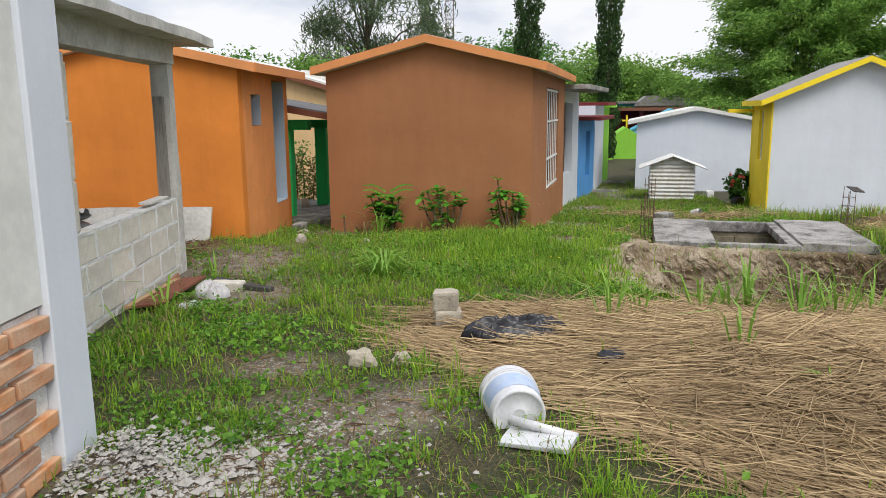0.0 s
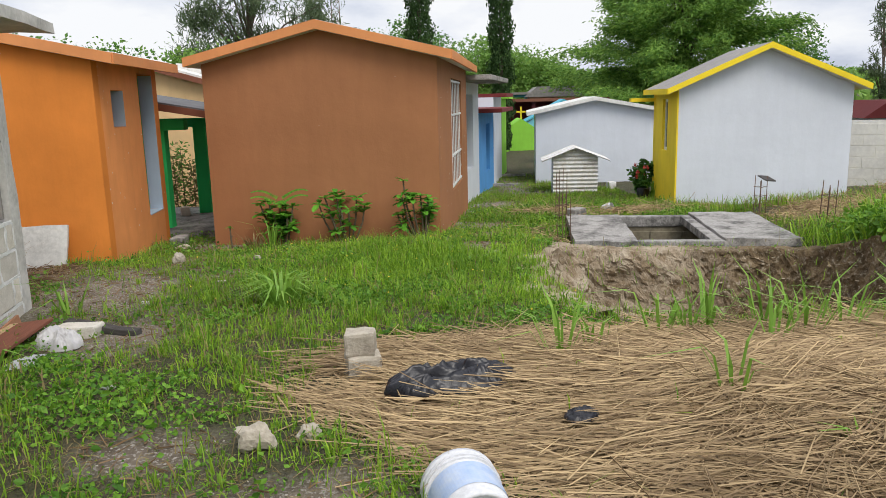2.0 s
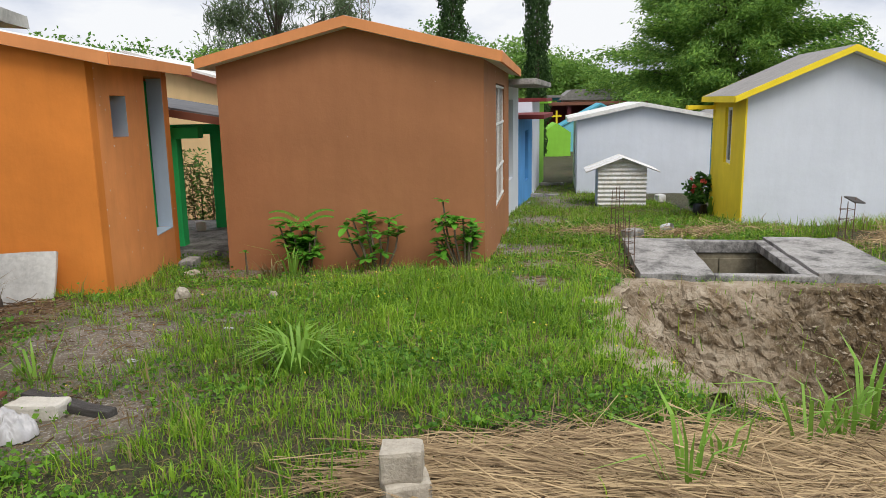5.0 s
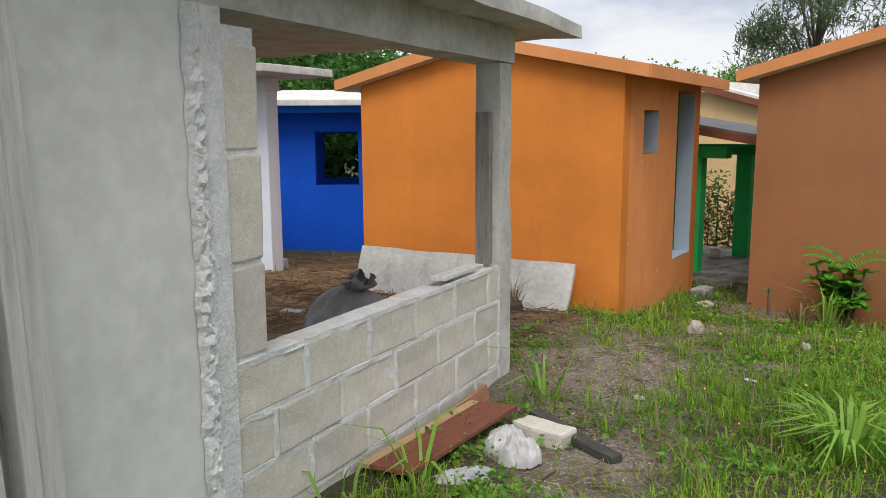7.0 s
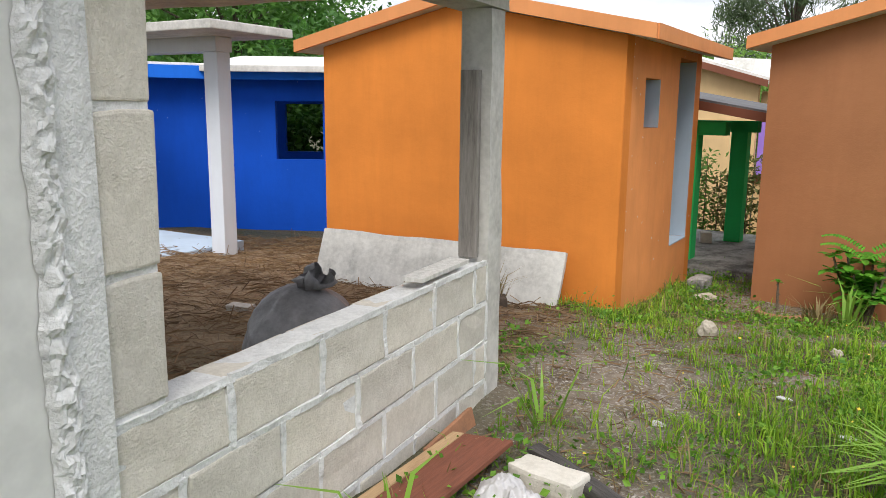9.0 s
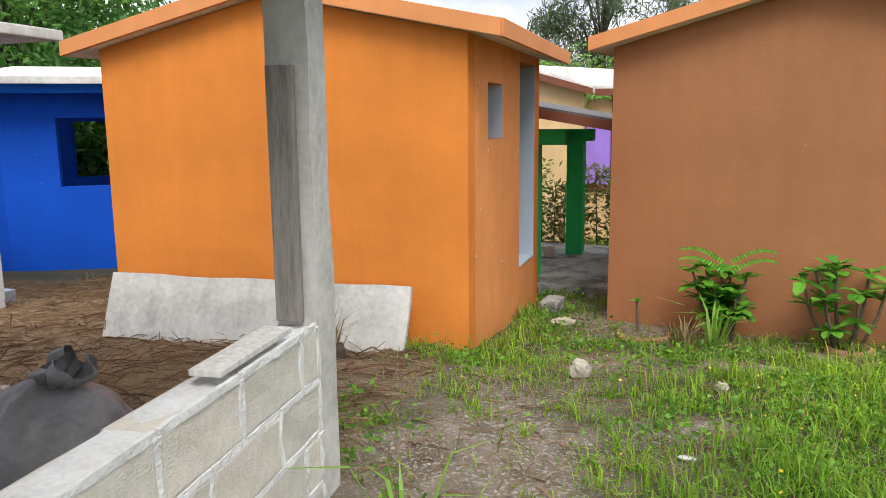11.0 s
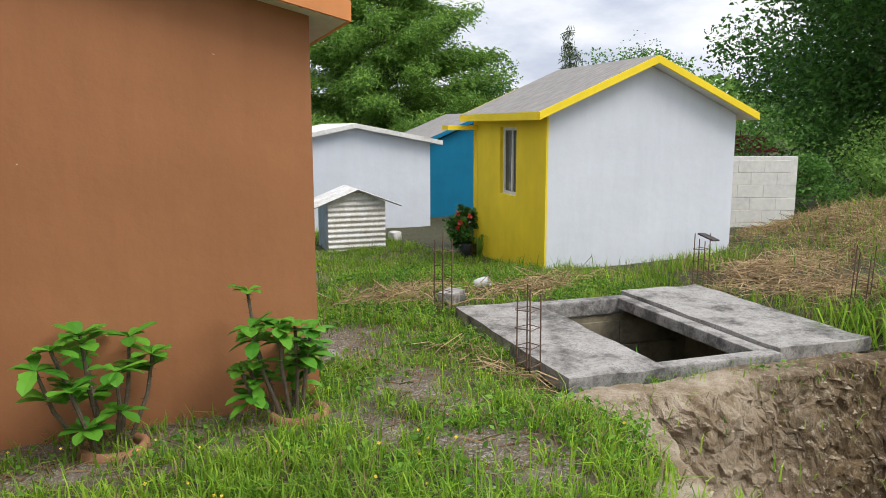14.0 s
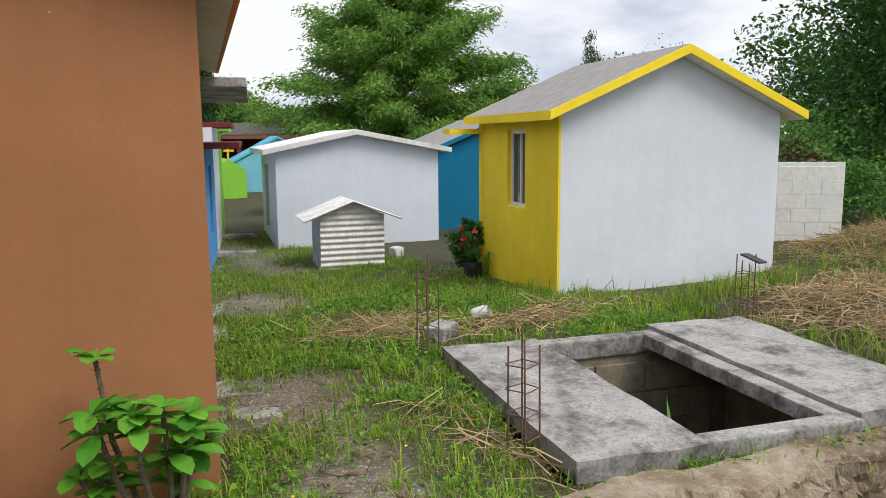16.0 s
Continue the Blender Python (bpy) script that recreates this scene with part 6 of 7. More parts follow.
def porch():
    h = thing("porch", "white porch column under a grey concrete slab", "porch")
    zc = gz(-5.95, 8.2)
    bm = box(-6.04, 8.12, zc - 0.05, -5.87, 8.28, 1.94, 0.008)
    part("column", bm, WHITE, h)
    part("beam", box(-8.4, 8.10, 1.94, -5.86, 8.30, 2.07, 0.006), WHITE, h)
    part("roof_slab", rugged(box(-8.6, 7.6, 2.072, -5.40, 8.6, 2.15, 0.01), 0.01, 6, 2), CONCRETE, h)
    part("floor_slab", box(-8.4, 7.0, zc - 0.1, -6.1, 8.6, zc + 0.06, 0.01), BLUE_GREY, h)
    for dx in (-0.35, -0.3, -0.22):
        part("rebar", rod((-6.3 + dx, 7.6, zc), (-6.3 + dx, 7.6, zc + 0.45), 0.006, None, seg=5), STEEL, h)


def pavilion():
    h = thing("pavilion", "open pavilion with green posts and dark sloping roof", "pavilion", grid_at(-2.21, 10.62, 0, 5))
    for x, y in ((-0.03, 0.0), (0.12, 1.3), (-2.2, 0.0), (-2.2, 1.3)):
        part("post", box(x - 0.085, y - 0.085, -0.1, x + 0.085, y + 0.085, 1.34, 0.005), GREEN, h)
    part("beam", box(-2.3, -0.085, 1.24, 0.30, 0.085, 1.36), GREEN, h)
    part("beam", box(-2.3, 1.215, 1.24, 0.30, 1.385, 1.36), GREEN, h)
    bm = prism([(-2.6, 1.98), (0.80, 1.38), (0.80, 1.45), (-2.6, 2.06)], -0.30, 1.7)
    part("roof", bm, ROOFDARK, h)
    part("fascia", prism([(-2.6, 1.95), (0.81, 1.35), (0.81, 1.43), (-2.6, 2.03)], -0.325, -0.302), TRIMBROWN, h)
    part("fascia", box(0.802, -0.32, 1.35, 0.822, 1.7, 1.44), TRIMBROWN, h)
    part("floor_slab", box(-2.7, -0.35, -0.2, 0.9, 1.9, 0.045, 0.01), DARKCON, h)
    rough_block("rubble_block", "grey block on the pavilion floor", -2.22, 11.62, 0.045, 0.12, 0.1, 0.12, 3, BLOCK, 20)


TRIMBROWN = painted("brown_trim_paint", (0.20, 0.075, 0.045))
ROOFDARK = plain("dark_roof_felt", (0.085, 0.085, 0.09), (0.14, 0.14, 0.145), rough=0.9, scale=4)


def cream_house():
    h = thing("tomb_house", "cream tomb house with lilac panel and white roof", "tomb", grid_at(-5.2, 15.3, 0, 3))
    part("wall", wall_panel(2.95, -0.5, 1.95, 0.14, apex=(1.2, 2.25)), CREAM, h)
    part("wall", wall_panel(2.6, -0.5, 1.75, 0.14, m=pose(2.95, 0.25, 0)), CREAM, h)
    part("wall", box(-0.002, 0.142, -0.5, 0.14, 3.0, 1.9), CREAM, h)
    part("wall", box(5.4, 0.4, -0.5, 5.55, 3.0, 1.75), CREAM, h)
    part("roof", prism([(-0.2, 2.0), (1.2, 2.40), (1.2, 2.50), (-0.2, 2.1)], -0.16, 3.2), ROOFWHITE, h)
    part("roof", prism([(1.2, 2.40), (3.1, 1.84), (3.1, 1.94), (1.2, 2.50)], -0.16, 3.2), ROOFWHITE, h)
    part("roof", prism([(3.102, 1.84), (5.7, 1.80), (5.7, 1.90), (3.102, 1.94)], 0.09, 3.2), ROOFWHITE, h)
    part("roof", prism([(2.0, 2.0), (5.4, 1.905), (5.4, 2.06), (2.0, 2.34)], 1.2, 3.19), ROOFWHITE, h)
    part("fascia", prism([(-0.2, 1.97), (1.2, 2.36), (1.2, 2.46), (-0.2, 2.06)], -0.19, -0.162), TRIMBROWN, h)
    part("fascia", prism([(1.202, 2.36), (3.1, 1.80), (3.1, 1.90), (1.202, 2.46)], -0.19, -0.162), TRIMBROWN, h)
    part("fascia", prism([(3.104, 1.80), (5.7, 1.76), (5.7, 1.85), (3.104, 1.90)], 0.06, 0.088), TRIMBROWN, h)
    part("panel", box(2.96, 0.225, 0.5, 3.33, 0.247, 1.42), PURPLE, h, "lilac painted panel")
    part("frame", box(3.33, 0.20, 0.4, 3.42, 0.248, 1.95), MAROON, h)
    part("frame", box(2.90, 0.20, 0.42, 3.33, 0.246, 0.5), TRIMBROWN, h)


blue_house()
porch()
pavilion()
cream_house()


def hedge():
    r = np.random.default_rng(14)
    for i in range(16):
        x, y = -3.35 + i * 0.135 + r.uniform(-0.04, 0.04), 13.3 + r.uniform(-0.15, 0.15)
        z0 = gz(x, y)
        hh = r.uniform(0.75, 1.25)
        t = thing("shrub", "tall thin leafy shrub with bronze-green leaves", "shrub", pose(x, y, z0), "shrubs behind the pavilion")
        part("stem", rod((0, 0, -0.03), (r.uniform(-0.05, 0.05), 0, hh), 0.012, 0.004, seg=5), BARK, t)
        k = r.random(280)
        C = np.stack([r.normal(0, 0.07, 280), r.normal(0, 0.07, 280), 0.1 + k * (hh - 0.05)], -1)
        V, F = leaves_at(C, 0.085, r, 0.6, 0.35)
        f = new("foliage", mesh("foliage", V, F, BRONZE if i % 3 else BROAD))
        f.parent = t


BRONZE = leafy("bronze_leaf", (0.22, 0.27, 0.07), (0.13, 0.11, 0.045), 0.5, 0.25)
hedge()


# ---- houses further off ----
def far_houses():
    h = thing("tomb_house", "teal tomb house with grey felt roof", "tomb", grid_at(7.75, 19.0, 0, 14))
    part("wall", wall_panel(3.0, -0.8, 0.98, 0.14, apex=(1.5, 1.62)), TEAL, h)
    part("wall", box(0.0, 0.142, -0.8, 0.14, 2.5, 0.98), TEAL, h)
    gable_roof(h, 3.0, 2.6, 1.08, 1.74, 0.12, 0.12, 0.05, 0.08, ROOFGREY, TEAL, PLASTER)
    h = thing("tomb", "lime green gabled tomb with cross", "tomb", grid_at(6.05, 28.9, gz(6.5, 29), 8))
    part("body", prism([(0, -0.1), (1.0, -0.1), (1.0, 0.85), (0.5, 1.18), (0, 0.85)], 0, 1.8), LIME, h)
    part("base", box(-0.4, -0.5, -0.1, -0.02, 0.6, 0.35, 0.01), LIME, h)
    c = part("cross", box(0.47, 0.05, 1.12, 0.53, 0.11, 1.62), YELLOW, h, "yellow cross")
    part("arm", box(0.33, 0.045, 1.40, 0.67, 0.115, 1.46), YELLOW, c)
    h = thing("house", "dark red open-fronted building", "house", grid_at(6.6, 33.5, -0.4, 6))
    part("wall", box(0, 1.2, 0, 4.5, 1.4, 1.75), MAROON, h)
    for x in (0.0, 1.5, 3.0, 4.3):
        part("post", box(x, 0, 0, x + 0.16, 0.16, 1.75), MAROON, h)
    part("roof", box(-0.2, -0.2, 1.75, 4.8, 1.6, 1.88), TRIMBROWN, h)
    h = thing("house", "pink house with grey hipped roof and blue porch", "house", grid_at(10.1, 42.0, -0.4, 10))
    part("wall", wall_panel(3.4, 0, 1.95, 0.15, ((1.1, 0.8, 1.8, 1.6),)), PINK, h)
    part("wall", box(0, 0.15, 0, 0.15, 3.0, 1.95), PINK, h)
    part("roof", prism([(-0.3, 1.95), (3.0, 1.95), (2.6, 2.5), (0.4, 2.5)], -0.3, 3.2), ROOFGREY, h)
    part("porch", wall_panel(1.5, 0, 2.1, 0.15, ((0.2, 1.0, 1.3, 1.95),), m=pose(-1.6, 0.2, 0)), painted("aqua_paint", (0.10, 0.42, 0.52)), h)
    part("porch_roof", box(-1.75, -0.1, 2.1, -0.05, 2.0, 2.22), ROOFGREY, h)
    h = thing("tomb_house", "pale blue gabled tomb house", "tomb", grid_at(7.3, 31.0, -0.4, 12))
    part("wall", wall_panel(2.9, 0, 0.95, 0.15, apex=(1.45, 1.75)), painted("pale_aqua_paint", (0.20, 0.52, 0.66)), h)
    part("roof", prism([(-0.1, 0.93), (1.45, 1.76), (3.0, 0.93), (3.0, 1.0), (1.45, 1.84), (-0.1, 1.0)], -0.05, 2.5), painted("aqua_trim_paint", (0.12, 0.45, 0.60)), h)
    h = thing("tomb", "yellow tomb with arched top", "tomb", grid_at(5.86, 23.2, gz(5.86, 23.2), 13))
    prof = [(0, 0), (0.95, 0)] + [(0.475 + 0.475 * math.cos(a), 0.98 + 0.32 * math.sin(a)) for a in (math.pi * i / 10 for i in range(11))]
    part("body", prism(prof, 0, 0.25), YELLOW, h)
    part("chamber", box(0.1, 0.255, 0, 0.9, 1.6, 0.95, 0.01), SKYBLUE, h)
    part("door", box(0.30, -0.012, 0.02, 0.86, -0.002, 0.86, 0.004), SKYBLUE, h, "pale blue door")
    h = thing("tomb", "whitewashed tomb with small cross", "tomb", grid_at(4.9, 26.6, gz(4.9, 26.6), 10))
    part("body", box(0, 0, 0, 0.5, 0.9, 0.28, 0.01), WHITE, h)
    c = part("cross", box(0.22, 0.02, 0.28, 0.28, 0.08, 0.8), WHITE, h)
    part("arm", box(0.1, 0.015, 0.56, 0.40, 0.085, 0.62), WHITE, c)
    h = thing("house", "low white house with red tiled roof", "house", grid_at(11.6, 16.6, -0.1, 20))
    part("wall", wall_panel(3.2, -0.3, 1.0, 0.14, ((0.8, 0.2, 1.3, 0.8),)), WHITE, h)
    part("wall", box(0, 0.142, -0.3, 0.14, 2.4, 1.0), WHITE, h)
    part("roof", prism([(-0.2, 0.98), (3.4, 0.98), (2.9, 1.35), (0.3, 1.35)], -0.2, 2.6), MAROON, h)
    # block boundary wall
    h = thing("boundary_wall", "grey concrete block boundary wall", "wall", pose(8.9, 13.75, 0, 0, 0, -38))
    wl_core = part("wall", box(0, 0.0, -0.3, 2.30, 0.13, 0.97), PLASTER, h)
    for r in range(6):
        for j in range(7):
            x = j * 0.4 - (0.2 if r % 2 else 0)
            x0, x1 = max(0.0, x), min(2.30, x + 0.39)
            if x1 - x0 > 0.1:
                part("block", box(x0, -0.006, -0.28 + r * 0.2, x1, 0.128, -0.088 + r * 0.2, 0.004), PLASTER, wl_core)
    # water tank on the white row house
    h = thing("water_tank", "white plastic water tank on a flat roof", "tank", grid_at(1.68, 12.55, 1.88, 17) @ pose(-0.75, 2.0, 0))
    part("body", lathe([(0.0, 0.0), (0.2, 0.0), (0.18, 0.3), (0.19, 0.31), (0.19, 0.33), (0.10, 0.36), (0.0, 0.37)], 24), WHITEMETAL, h, smooth=True)


far_houses()


def lattice_tower():
    t = thing("radio_tower", "slender steel lattice mast", "mast", pose(-0.3, 85, -1))
    w = 0.42
    for a, b in ((-w, -w), (w, -w), (w, w), (-w, w)):
        part("leg", rod((a, b, 0), (a, b, 26), 0.045, None, seg=5), STEEL, t)
    bm = bmesh.new()
    for k in range(26):
        for a, b in (((-w, -w), (w, -w)), ((w, -w), (w, w)), ((w, w), (-w, w)), ((-w, w), (-w, -w))):
            rod((a[0], a[1], k), (b[0], b[1], k), 0.025, None, bm, 4)
            rod((a[0], a[1], k), (b[0], b[1], k + 1), 0.018, None, bm, 4)
    part("bracing", bm, STEEL, t)


lattice_tower()


# ---- trees ----
def ball(r, n):
    """Points spread through a ball, denser to the outside."""
    g = r.normal(size=(n, 3))
    return g / np.linalg.norm(g, axis=1)[:, None] * (1.75 * r.random(n) ** 0.45)[:, None]


def tree(name, label, x, y, hh, radius, mat, n, leaf, seed, trunk_r=0.16, shape="broad", trunk=True, group=""):
    r = np.random.default_rng(seed)
    z0 = gz(x, y)
    t = thing(name, label, "tree", pose(x, y, z0), group)
    lo = {"broad": 0.28, "cypress": 0.04, "conifer": 0.06, "feather": 0.3, "bush": 0.05}[shape]
    bm = rod((0, 0, -0.2), (0.05 * radius, 0, hh * (0.92 if shape in ("cypress", "conifer") else 0.6)), trunk_r, trunk_r * 0.35, seg=9)
    limbs = {"broad": 24, "cypress": 0, "conifer": 156, "feather": 22, "bush": 14}[shape]
    C, along = [], []
    for i in range(limbs):
        a = r.uniform(0, 6.28)
        if shape == "conifer":
            k = ((i // 6) + 0.5 + r.uniform(-0.35, 0.35)) / (limbs // 6)
            a = (i % 6) * 1.047 + (i // 6) * 0.7 + r.uniform(-0.35, 0.35)
            zz = hh * (lo + (0.97 - lo) * k)
            rad = radius * max(0.05, 1 - k) ** 0.8 * r.uniform(0.6, 1.2)
            tip = np.array([math.cos(a) * rad, math.sin(a) * rad, zz + rad * r.uniform(0.05, 0.35)])
            base = np.array([0.05 * radius, 0, zz - 0.02 * hh])
            out = (tip - base) / (np.linalg.norm(tip - base) + 1e-9)
            sw = np.array([-out[1], out[0], 0.0])
            sprays = max(5, int(20 * (1 - k) + 4))
            m = max(24, int(n / limbs / sprays * (0.5 + 1.0 * (1 - k))))
            for c in range(sprays):
                f = 0.30 + 0.75 * (c + r.random()) / sprays
                side = r.uniform(-1, 1) * 0.34 * rad * (1.2 - f)
                q = base + (tip - base) * f + sw * side
                dd = out * 0.8 + sw * side / (rad + 0.2) * 1.3 + np.array([0, 0, -0.45])
                t_ = r.random(m)[:, None] * (0.35 + 0.11 * rad)
                C.append(q + dd * t_ + r.normal(size=(m, 3)) * np.array([0.24, 0.24, 0.15]))
                along.append(np.repeat(dd[None], m, 0))
        else:
            k = r.uniform(lo, 0.97)
            rad = radius * r.uniform(0.45, 1.0) * math.sqrt(max(0.08, 1 - (2 * (k - lo) / (1 - lo) - 0.9) ** 2 * 0.75))
            tip = np.array([math.cos(a) * rad, math.sin(a) * rad, hh * k])
            base = np.array([0, 0, hh * min(0.55, k * 0.6)])
            m = int(n / limbs)
            for c in range(5):
                f = r.uniform(0.45, 1.08)
                q = base + (tip - base) * f + r.normal(size=3) * radius * 0.10
                s = radius * r.uniform(0.15, 0.28) * (0.75 if shape == "feather" else 1.0)
                C.append(q + ball(r, m // 5) * s * np.array([1, 1, 0.7]))
        if i % (3 if shape == "conifer" else 1) == 0:
            mid = base + (tip - base) * 0.5 + np.array([0, 0, 0.05 * hh * (0 if shape == "conifer" else 1)])
            rod(base.tolist(), mid.tolist(), trunk_r * 0.4, trunk_r * 0.25, bm, 5)
            rod(mid.tolist(), tip.tolist(), trunk_r * 0.25, trunk_r * 0.06, bm, 5)
    if shape == "cypress":
        k = r.random(n)
        rad = radius * np.minimum(1, (1 - k) * 3.0) ** 0.6 * np.minimum(1, 0.72 + k * 2) * (0.82 + 0.16 * np.sin(k * 40 + r.uniform(0, 6.28, n) * 0.3))
        a = r.uniform(0, 6.28, n)
        f = 1 - 0.5 * r.random(n) ** 2
        lump_ = 1 + 0.14 * np.sin(a * 5 + k * 31) + 0.08 * np.sin(a * 3 - k * 57)
        C.append(np.stack([np.cos(a) * rad * f * lump_, np.sin(a) * rad * f * lump_, hh * (0.02 + 0.97 * k)], -1))
    part("trunk", bm, BARK, t)
    C = np.concatenate(C)
    V, F = leaves_at(C, leaf, r, {"cypress": 2.2, "conifer": 0.8, "feather": 1.6}.get(shape, 0.7), {"cypress": 0.35, "conifer": 0.30, "feather": 0.14}.get(shape, 0.55), np.concatenate(along) if along else None)
    cr = new("crown", mesh("crown", V, F, mat))
    cr.parent = t
    return t


tree("conifer_tree", "large dense dark green conifer behind white tomb", 15.8, 35.5, 11.8, 5.6, CONIFER, 160000, 0.22, 1, 0.3, "conifer")
tree("cypress_tree", "tall slim dark green column cypress", 2.7, 27.5, 8.5, 0.50, CYPRESS, 12000, 0.15, 2, 0.1, "cypress", group="column cypresses")
tree("cypress_tree", "tall slim dark green column cypress", 5.5, 27.4, 8.5, 0.46, CYPRESS, 12000, 0.15, 3, 0.1, "cypress", group="column cypresses")
tree("feathery_tree", "sparse feathery grey-green tree behind houses", -3.4, 31, 8.5, 3.0, FEATHER, 17000, 0.30, 4, 0.13, "feather")
tree("feathery_tree", "small sparse feathery tree behind houses", -0.9, 33, 7.5, 1.4, FEATHER, 6000, 0.28, 5, 0.08, "feather")
tree("feathery_tree", "wispy young casuarina beyond the yellow tomb", 21.5, 29.5, 5.9, 0.8, FEATHER, 2600, 0.26, 6, 0.06, "feather")
for i, (x, y, hh, rr, mt, nn) in enumerate(((-9.5, 27, 3.9, 2.6, BROADLIGHT, 4200), (-6.6, 25, 3.5, 2.2, BROAD, 4200), (-5.0, 27, 3.7, 2.4, BROADLIGHT, 4200), (-2.2, 24.5, 3.4, 2.0, BROADLIGHT, 3600), (1.2, 33, 5.0, 2.0, BROAD, 4200), (3.4, 36, 5.6, 2.0, BROAD, 4200), (9.2, 52, 5.4, 3.5, BROADLIGHT, 4600), (13.0, 54, 5.2, 3.6, BROADLIGHT, 4600), (6.2, 50, 4.6, 3.0, BROADLIGHT, 3600), (-8.0, 16.0, 3.3, 2.2, DARKLEAF, 5600), (-11.4, 14.0, 5.4, 2.8, BROAD, 6500), (-13.5, 17, 6.5, 3.2, DARKLEAF, 5200), (-6.4, 19.5, 3.0, 2.0, BROADLIGHT, 4200), (24.0, 27, 4.4, 2.6, BROAD, 4200), (27.0, 31, 5.6, 3.0, BROAD, 4200), (19.5, 33, 4.4, 2.2, BROAD, 3000))):
    tree("broadleaf_tree", "leafy green broadleaf tree behind the houses" if y < 40 else "light green broadleaf tree in the distance", x, y, hh, rr, mt, int(nn * 2.9), 0.15 if y < 40 else 0.26, 40 + i, 0.12, "broad", group="background trees")
for bx, by in ((-9.4, 12.9), (-8.2, 13.8), (-10.6, 11.6)):
    tree("bush", "dense dark green bush behind the blue house", bx, by, 3.0, 1.5, DARKLEAF, 5000, 0.16, int(100 - bx * 3), 0.05, "bush", group="bushes behind the blue house")
BIG_TREE = tree("broadleaf_tree", "large spreading dark green tree with a bare limb", 17.4, 13.6, 9.0, 4.6, DARKLEAF, 52000, 0.16, 71, 0.28, "broad")
tree("broadleaf_tree", "large spreading dark green tree by the wall", 19.4, 9.6, 9.2, 4.6, DARKLEAF, 34000, 0.13, 72, 0.26, "broad")
tree("broadleaf_tree", "shaded dark green tree behind the wall", 22.0, 17.4, 6.5, 3.8, DARKLEAF, 20000, 0.17, 73, 0.22, "bush")
wood = bmesh.new()
for p0, p1, r0, r1 in (((0.3, 0, 2.3), (-0.9, -1.6, 3.1), 0.13, 0.10), ((-0.9, -1.6, 3.1), (-2.2, -2.5, 3.45), 0.10, 0.06), ((-2.2, -2.5, 3.45), (-3.0, -2.6, 3.4), 0.06, 0.02), ((-0.9, -1.6, 3.1), (-1.5, -2.9, 2.5), 0.06, 0.02)):
    rod(p0, p1, r0, r1, wood, 8)
part("limb", wood, plain("pale_bark", (0.30, 0.27, 0.23), (0.18, 0.16, 0.14), rough=0.95, scale=14), BIG_TREE, "pale bare limb")
for i, (x, y, hh, rr) in enumerate(((12.2, 13.4, 1.1, 0.9), (13.4, 12.6, 1.2, 1.0), (11.6, 15.0, 1.3, 0.9), (14.6, 12.8, 1.6, 1.2), (13.0, 15.0, 2.2, 1.6))):
    tree("bush", "low leafy green bush under the trees", x, y, hh, rr, BROADLIGHT if i % 2 else BROAD, 3000, 0.085, 80 + i, 0.04, "bush", group="bushes under the trees")


def flower_bush():
    t = tree("flowering_bush", "dark-leaved bush with red flowers by yellow wall", 5.10, 13.42, 0.66, 0.25, DARKLEAF, 900, 0.10, 91, 0.02, "bush")
    r = np.random.default_rng(5)
    for i in range(9):
        c = np.array([r.normal(-0.12, 0.08), r.normal(-0.1, 0.07), r.uniform(0.32, 0.62)])
        V, F = leaves_at(np.repeat(c[None], 14, 0) + r.normal(0, 0.012, (14, 3)), 0.05, r, 1.0, 0.6)
        f = new("flower", mesh("flower", V, F, PETAL))
        f.parent = t
        tagged(f, "red flower head")
    clump("palm_seedling", "arching light green palm leaves", 5.15, 13.2, 16, 0.6, 0.04, 0.05, REED, (0.5, 1.0), seed=93)
    rough_block("flower_pot", "dark plastic flower pot by the bush", 4.98, 13.15, gz(4.98, 13.15), 0.16, 0.16, 0.18, 3, BLACKPLASTIC, 20, category="pot")


flower_bush()


def far_woods():
    """The tree line that closes the place all round."""
    r = np.random.default_rng(77)
    n = 42000
    a = r.uniform(0, 6.283, n)
    d = r.uniform(62, 95, n)
    top = 4.2 + 1.6 * np.sin(a * 9) + 1.0 * np.sin(a * 23 + 1) + 0.7 * np.sin(a * 51 + 2)
    C = np.stack([np.sin(a) * d, np.cos(a) * d, -0.5 + top * r.random(n) ** 0.7 * (0.75 + 0.25 * (d - 62) / 33)], -1)
    V, F = leaves_at(C, 0.95, r, 0.8, 0.6)
    tagged(new("far_woods", mesh("far_woods", V, F, BROADLIGHT)), "line of distant green woodland", "woods", kind="stuff")


far_woods()


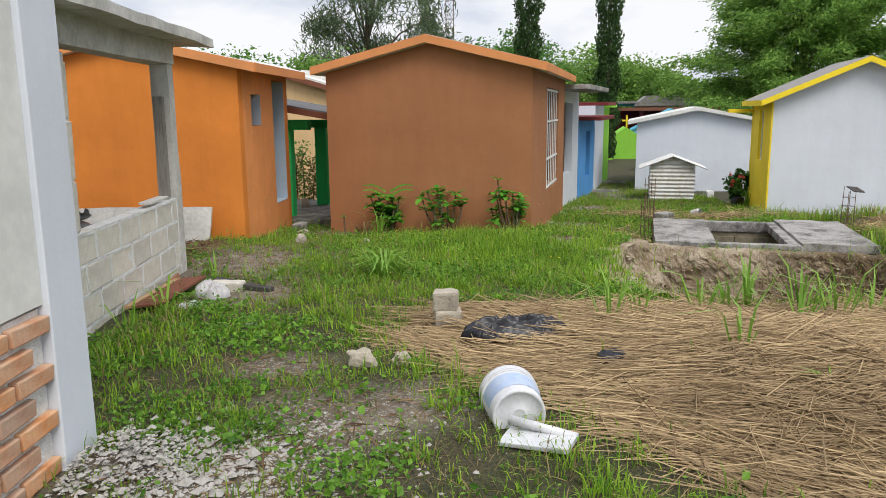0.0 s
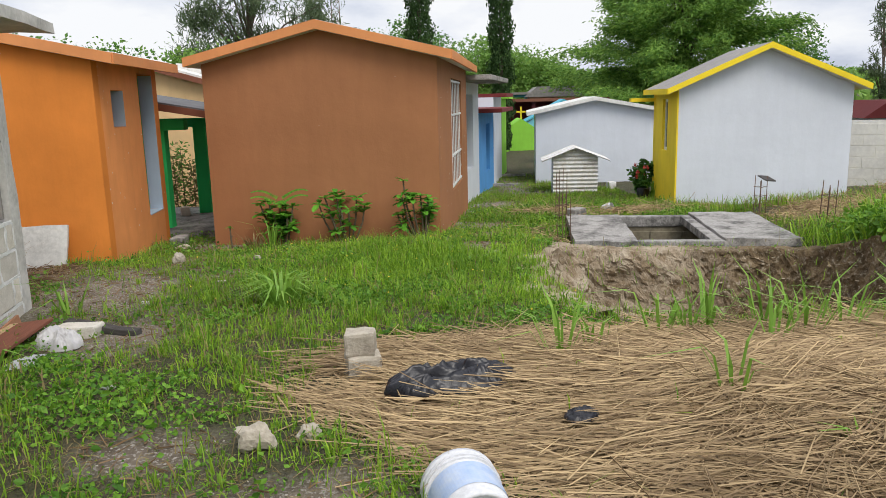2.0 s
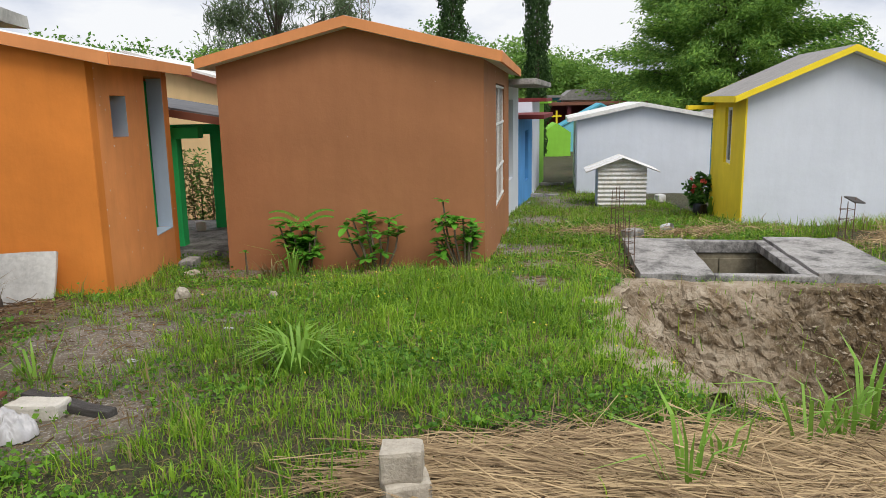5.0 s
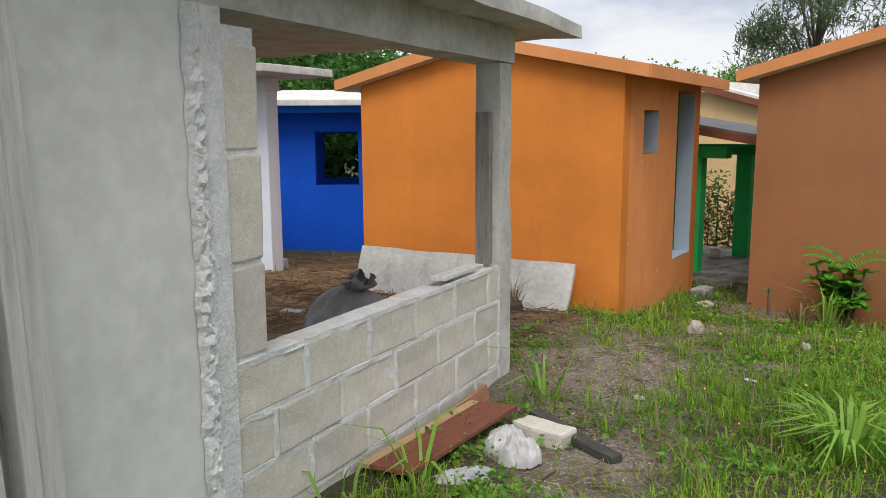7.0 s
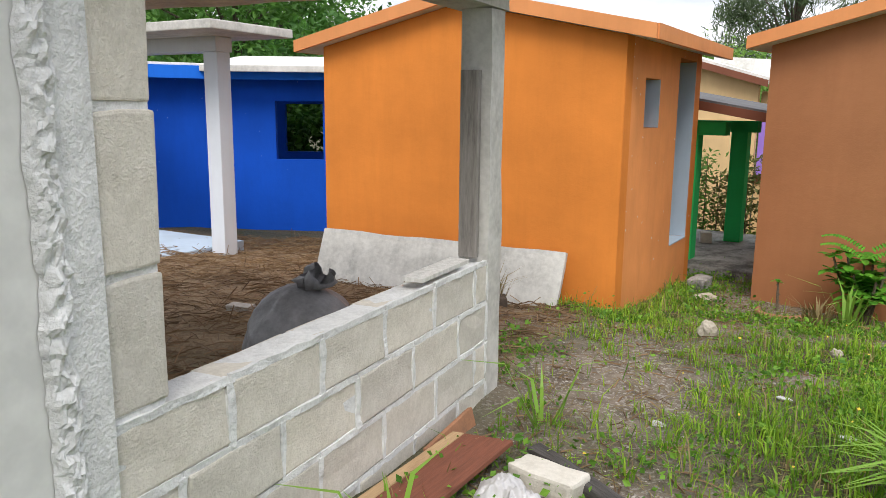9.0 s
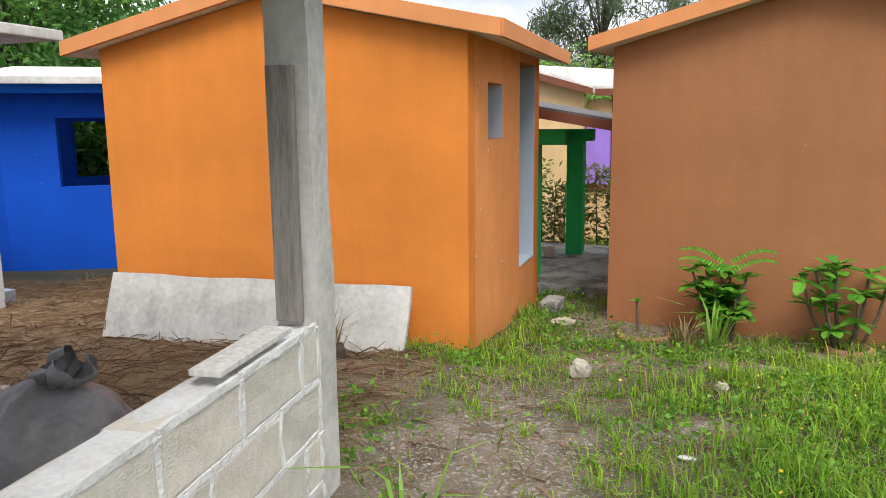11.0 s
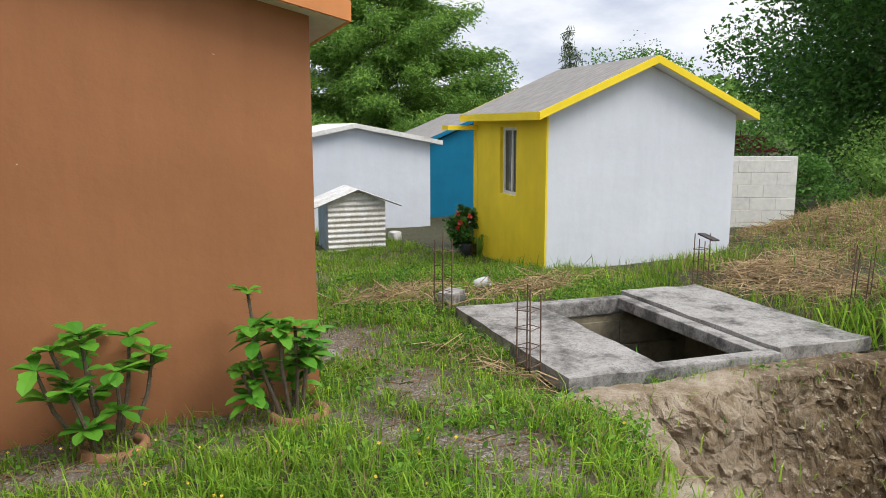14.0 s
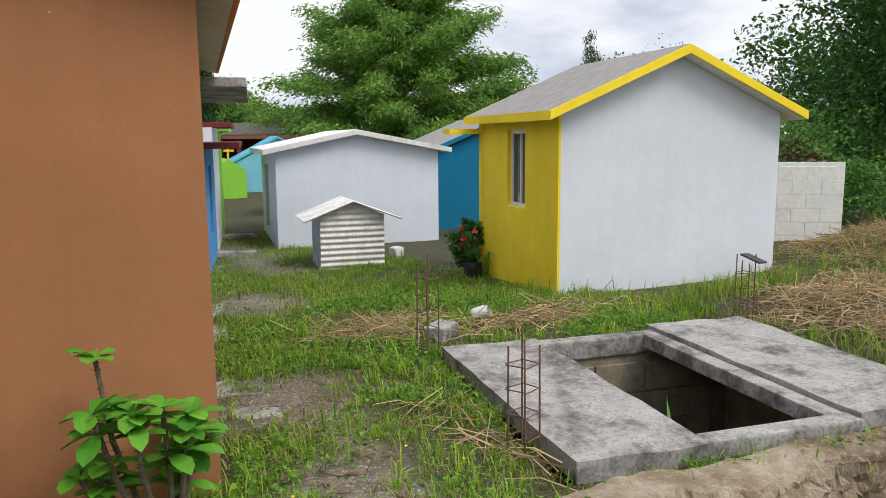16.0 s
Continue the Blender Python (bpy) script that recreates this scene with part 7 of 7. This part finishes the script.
# ---- path slabs and small litter ----
def path_slabs():
    r = random.Random(12)
    for i, (x, y, sx, sy, rot) in enumerate(((1.28, 9.55, 0.42, 0.5, -13), (1.48, 10.35, 0.32, 0.6, -14), (1.62, 11.1, 0.32, 0.55, -12), (1.85, 12.0, 0.34, 0.6, -13), (2.15, 13.1, 0.36, 0.7, -15), (2.42, 14.1, 0.34, 0.6, -15), (2.72, 15.1, 0.38, 0.7, -15), (3.05, 16.3, 0.4, 0.8, -15), (3.75, 18.6, 0.7, 1.6, -15), (4.3, 20.8, 0.7, 1.6, -15))):
        t = thing("paving_slab", "worn grey concrete path slab sunk in grass", "paving", pose(x, y, gz(x, y) - 0.034, -3 + r.uniform(-2, 2), r.uniform(-2, 2), rot + r.uniform(-14, 14)), "slabs of the path")
        bm = box(-sx / 2, -sy / 2, -0.03, sx / 2, sy / 2, 0.028)
        bmesh.ops.subdivide_edges(bm, edges=bm.edges[:], cuts=7, use_grid_fill=True)
        part("slab", rugged(rugged(bm, 0.02, 6, i), 0.010, 21, i), DARKCON, t)
    rough_block("pipe_end", "grey pipe stub by the shed", 5.35, 15.75, gz(5.3, 15.7), 0.16, 0.16, 0.14, 3, ZINC, 10, category="pipe")
    rough_block("rubble_block", "broken grey rubble by the rebar", 3.0, 10.55, gz(3, 10.5), 0.24, 0.16, 0.1, 5, DARKCON, 33)
    t = thing("glass_jar", "small clear jar tipped in the grass", "jar", pose(3.5, 10.9, gz(3.5, 10.9) + 0.05, 70, 0, 40))
    part("jar", lathe([(0.0, 0.0), (0.05, 0.0), (0.055, 0.02), (0.055, 0.10), (0.045, 0.12), (0.045, 0.14)], 18), BUCKET, t, smooth=True)
    for i, (x, y) in enumerate(((-0.95, 6.55), (-0.7, 6.2), (-1.35, 5.95), (-1.1, 4.3))):
        lump("litter_scrap", "small scrap of clear plastic in grass", "litter", x, y, (0.06, 0.035, 0.02), 30 + i, WHITECLOTH, parent_name="film")
    clump("vault_weed", "broad green weed growing inside the vault", 3.50, 8.72, 16, 1.12, 0.11, 0.08, LEAF, (0.1, 0.5), seed=95)


path_slabs()

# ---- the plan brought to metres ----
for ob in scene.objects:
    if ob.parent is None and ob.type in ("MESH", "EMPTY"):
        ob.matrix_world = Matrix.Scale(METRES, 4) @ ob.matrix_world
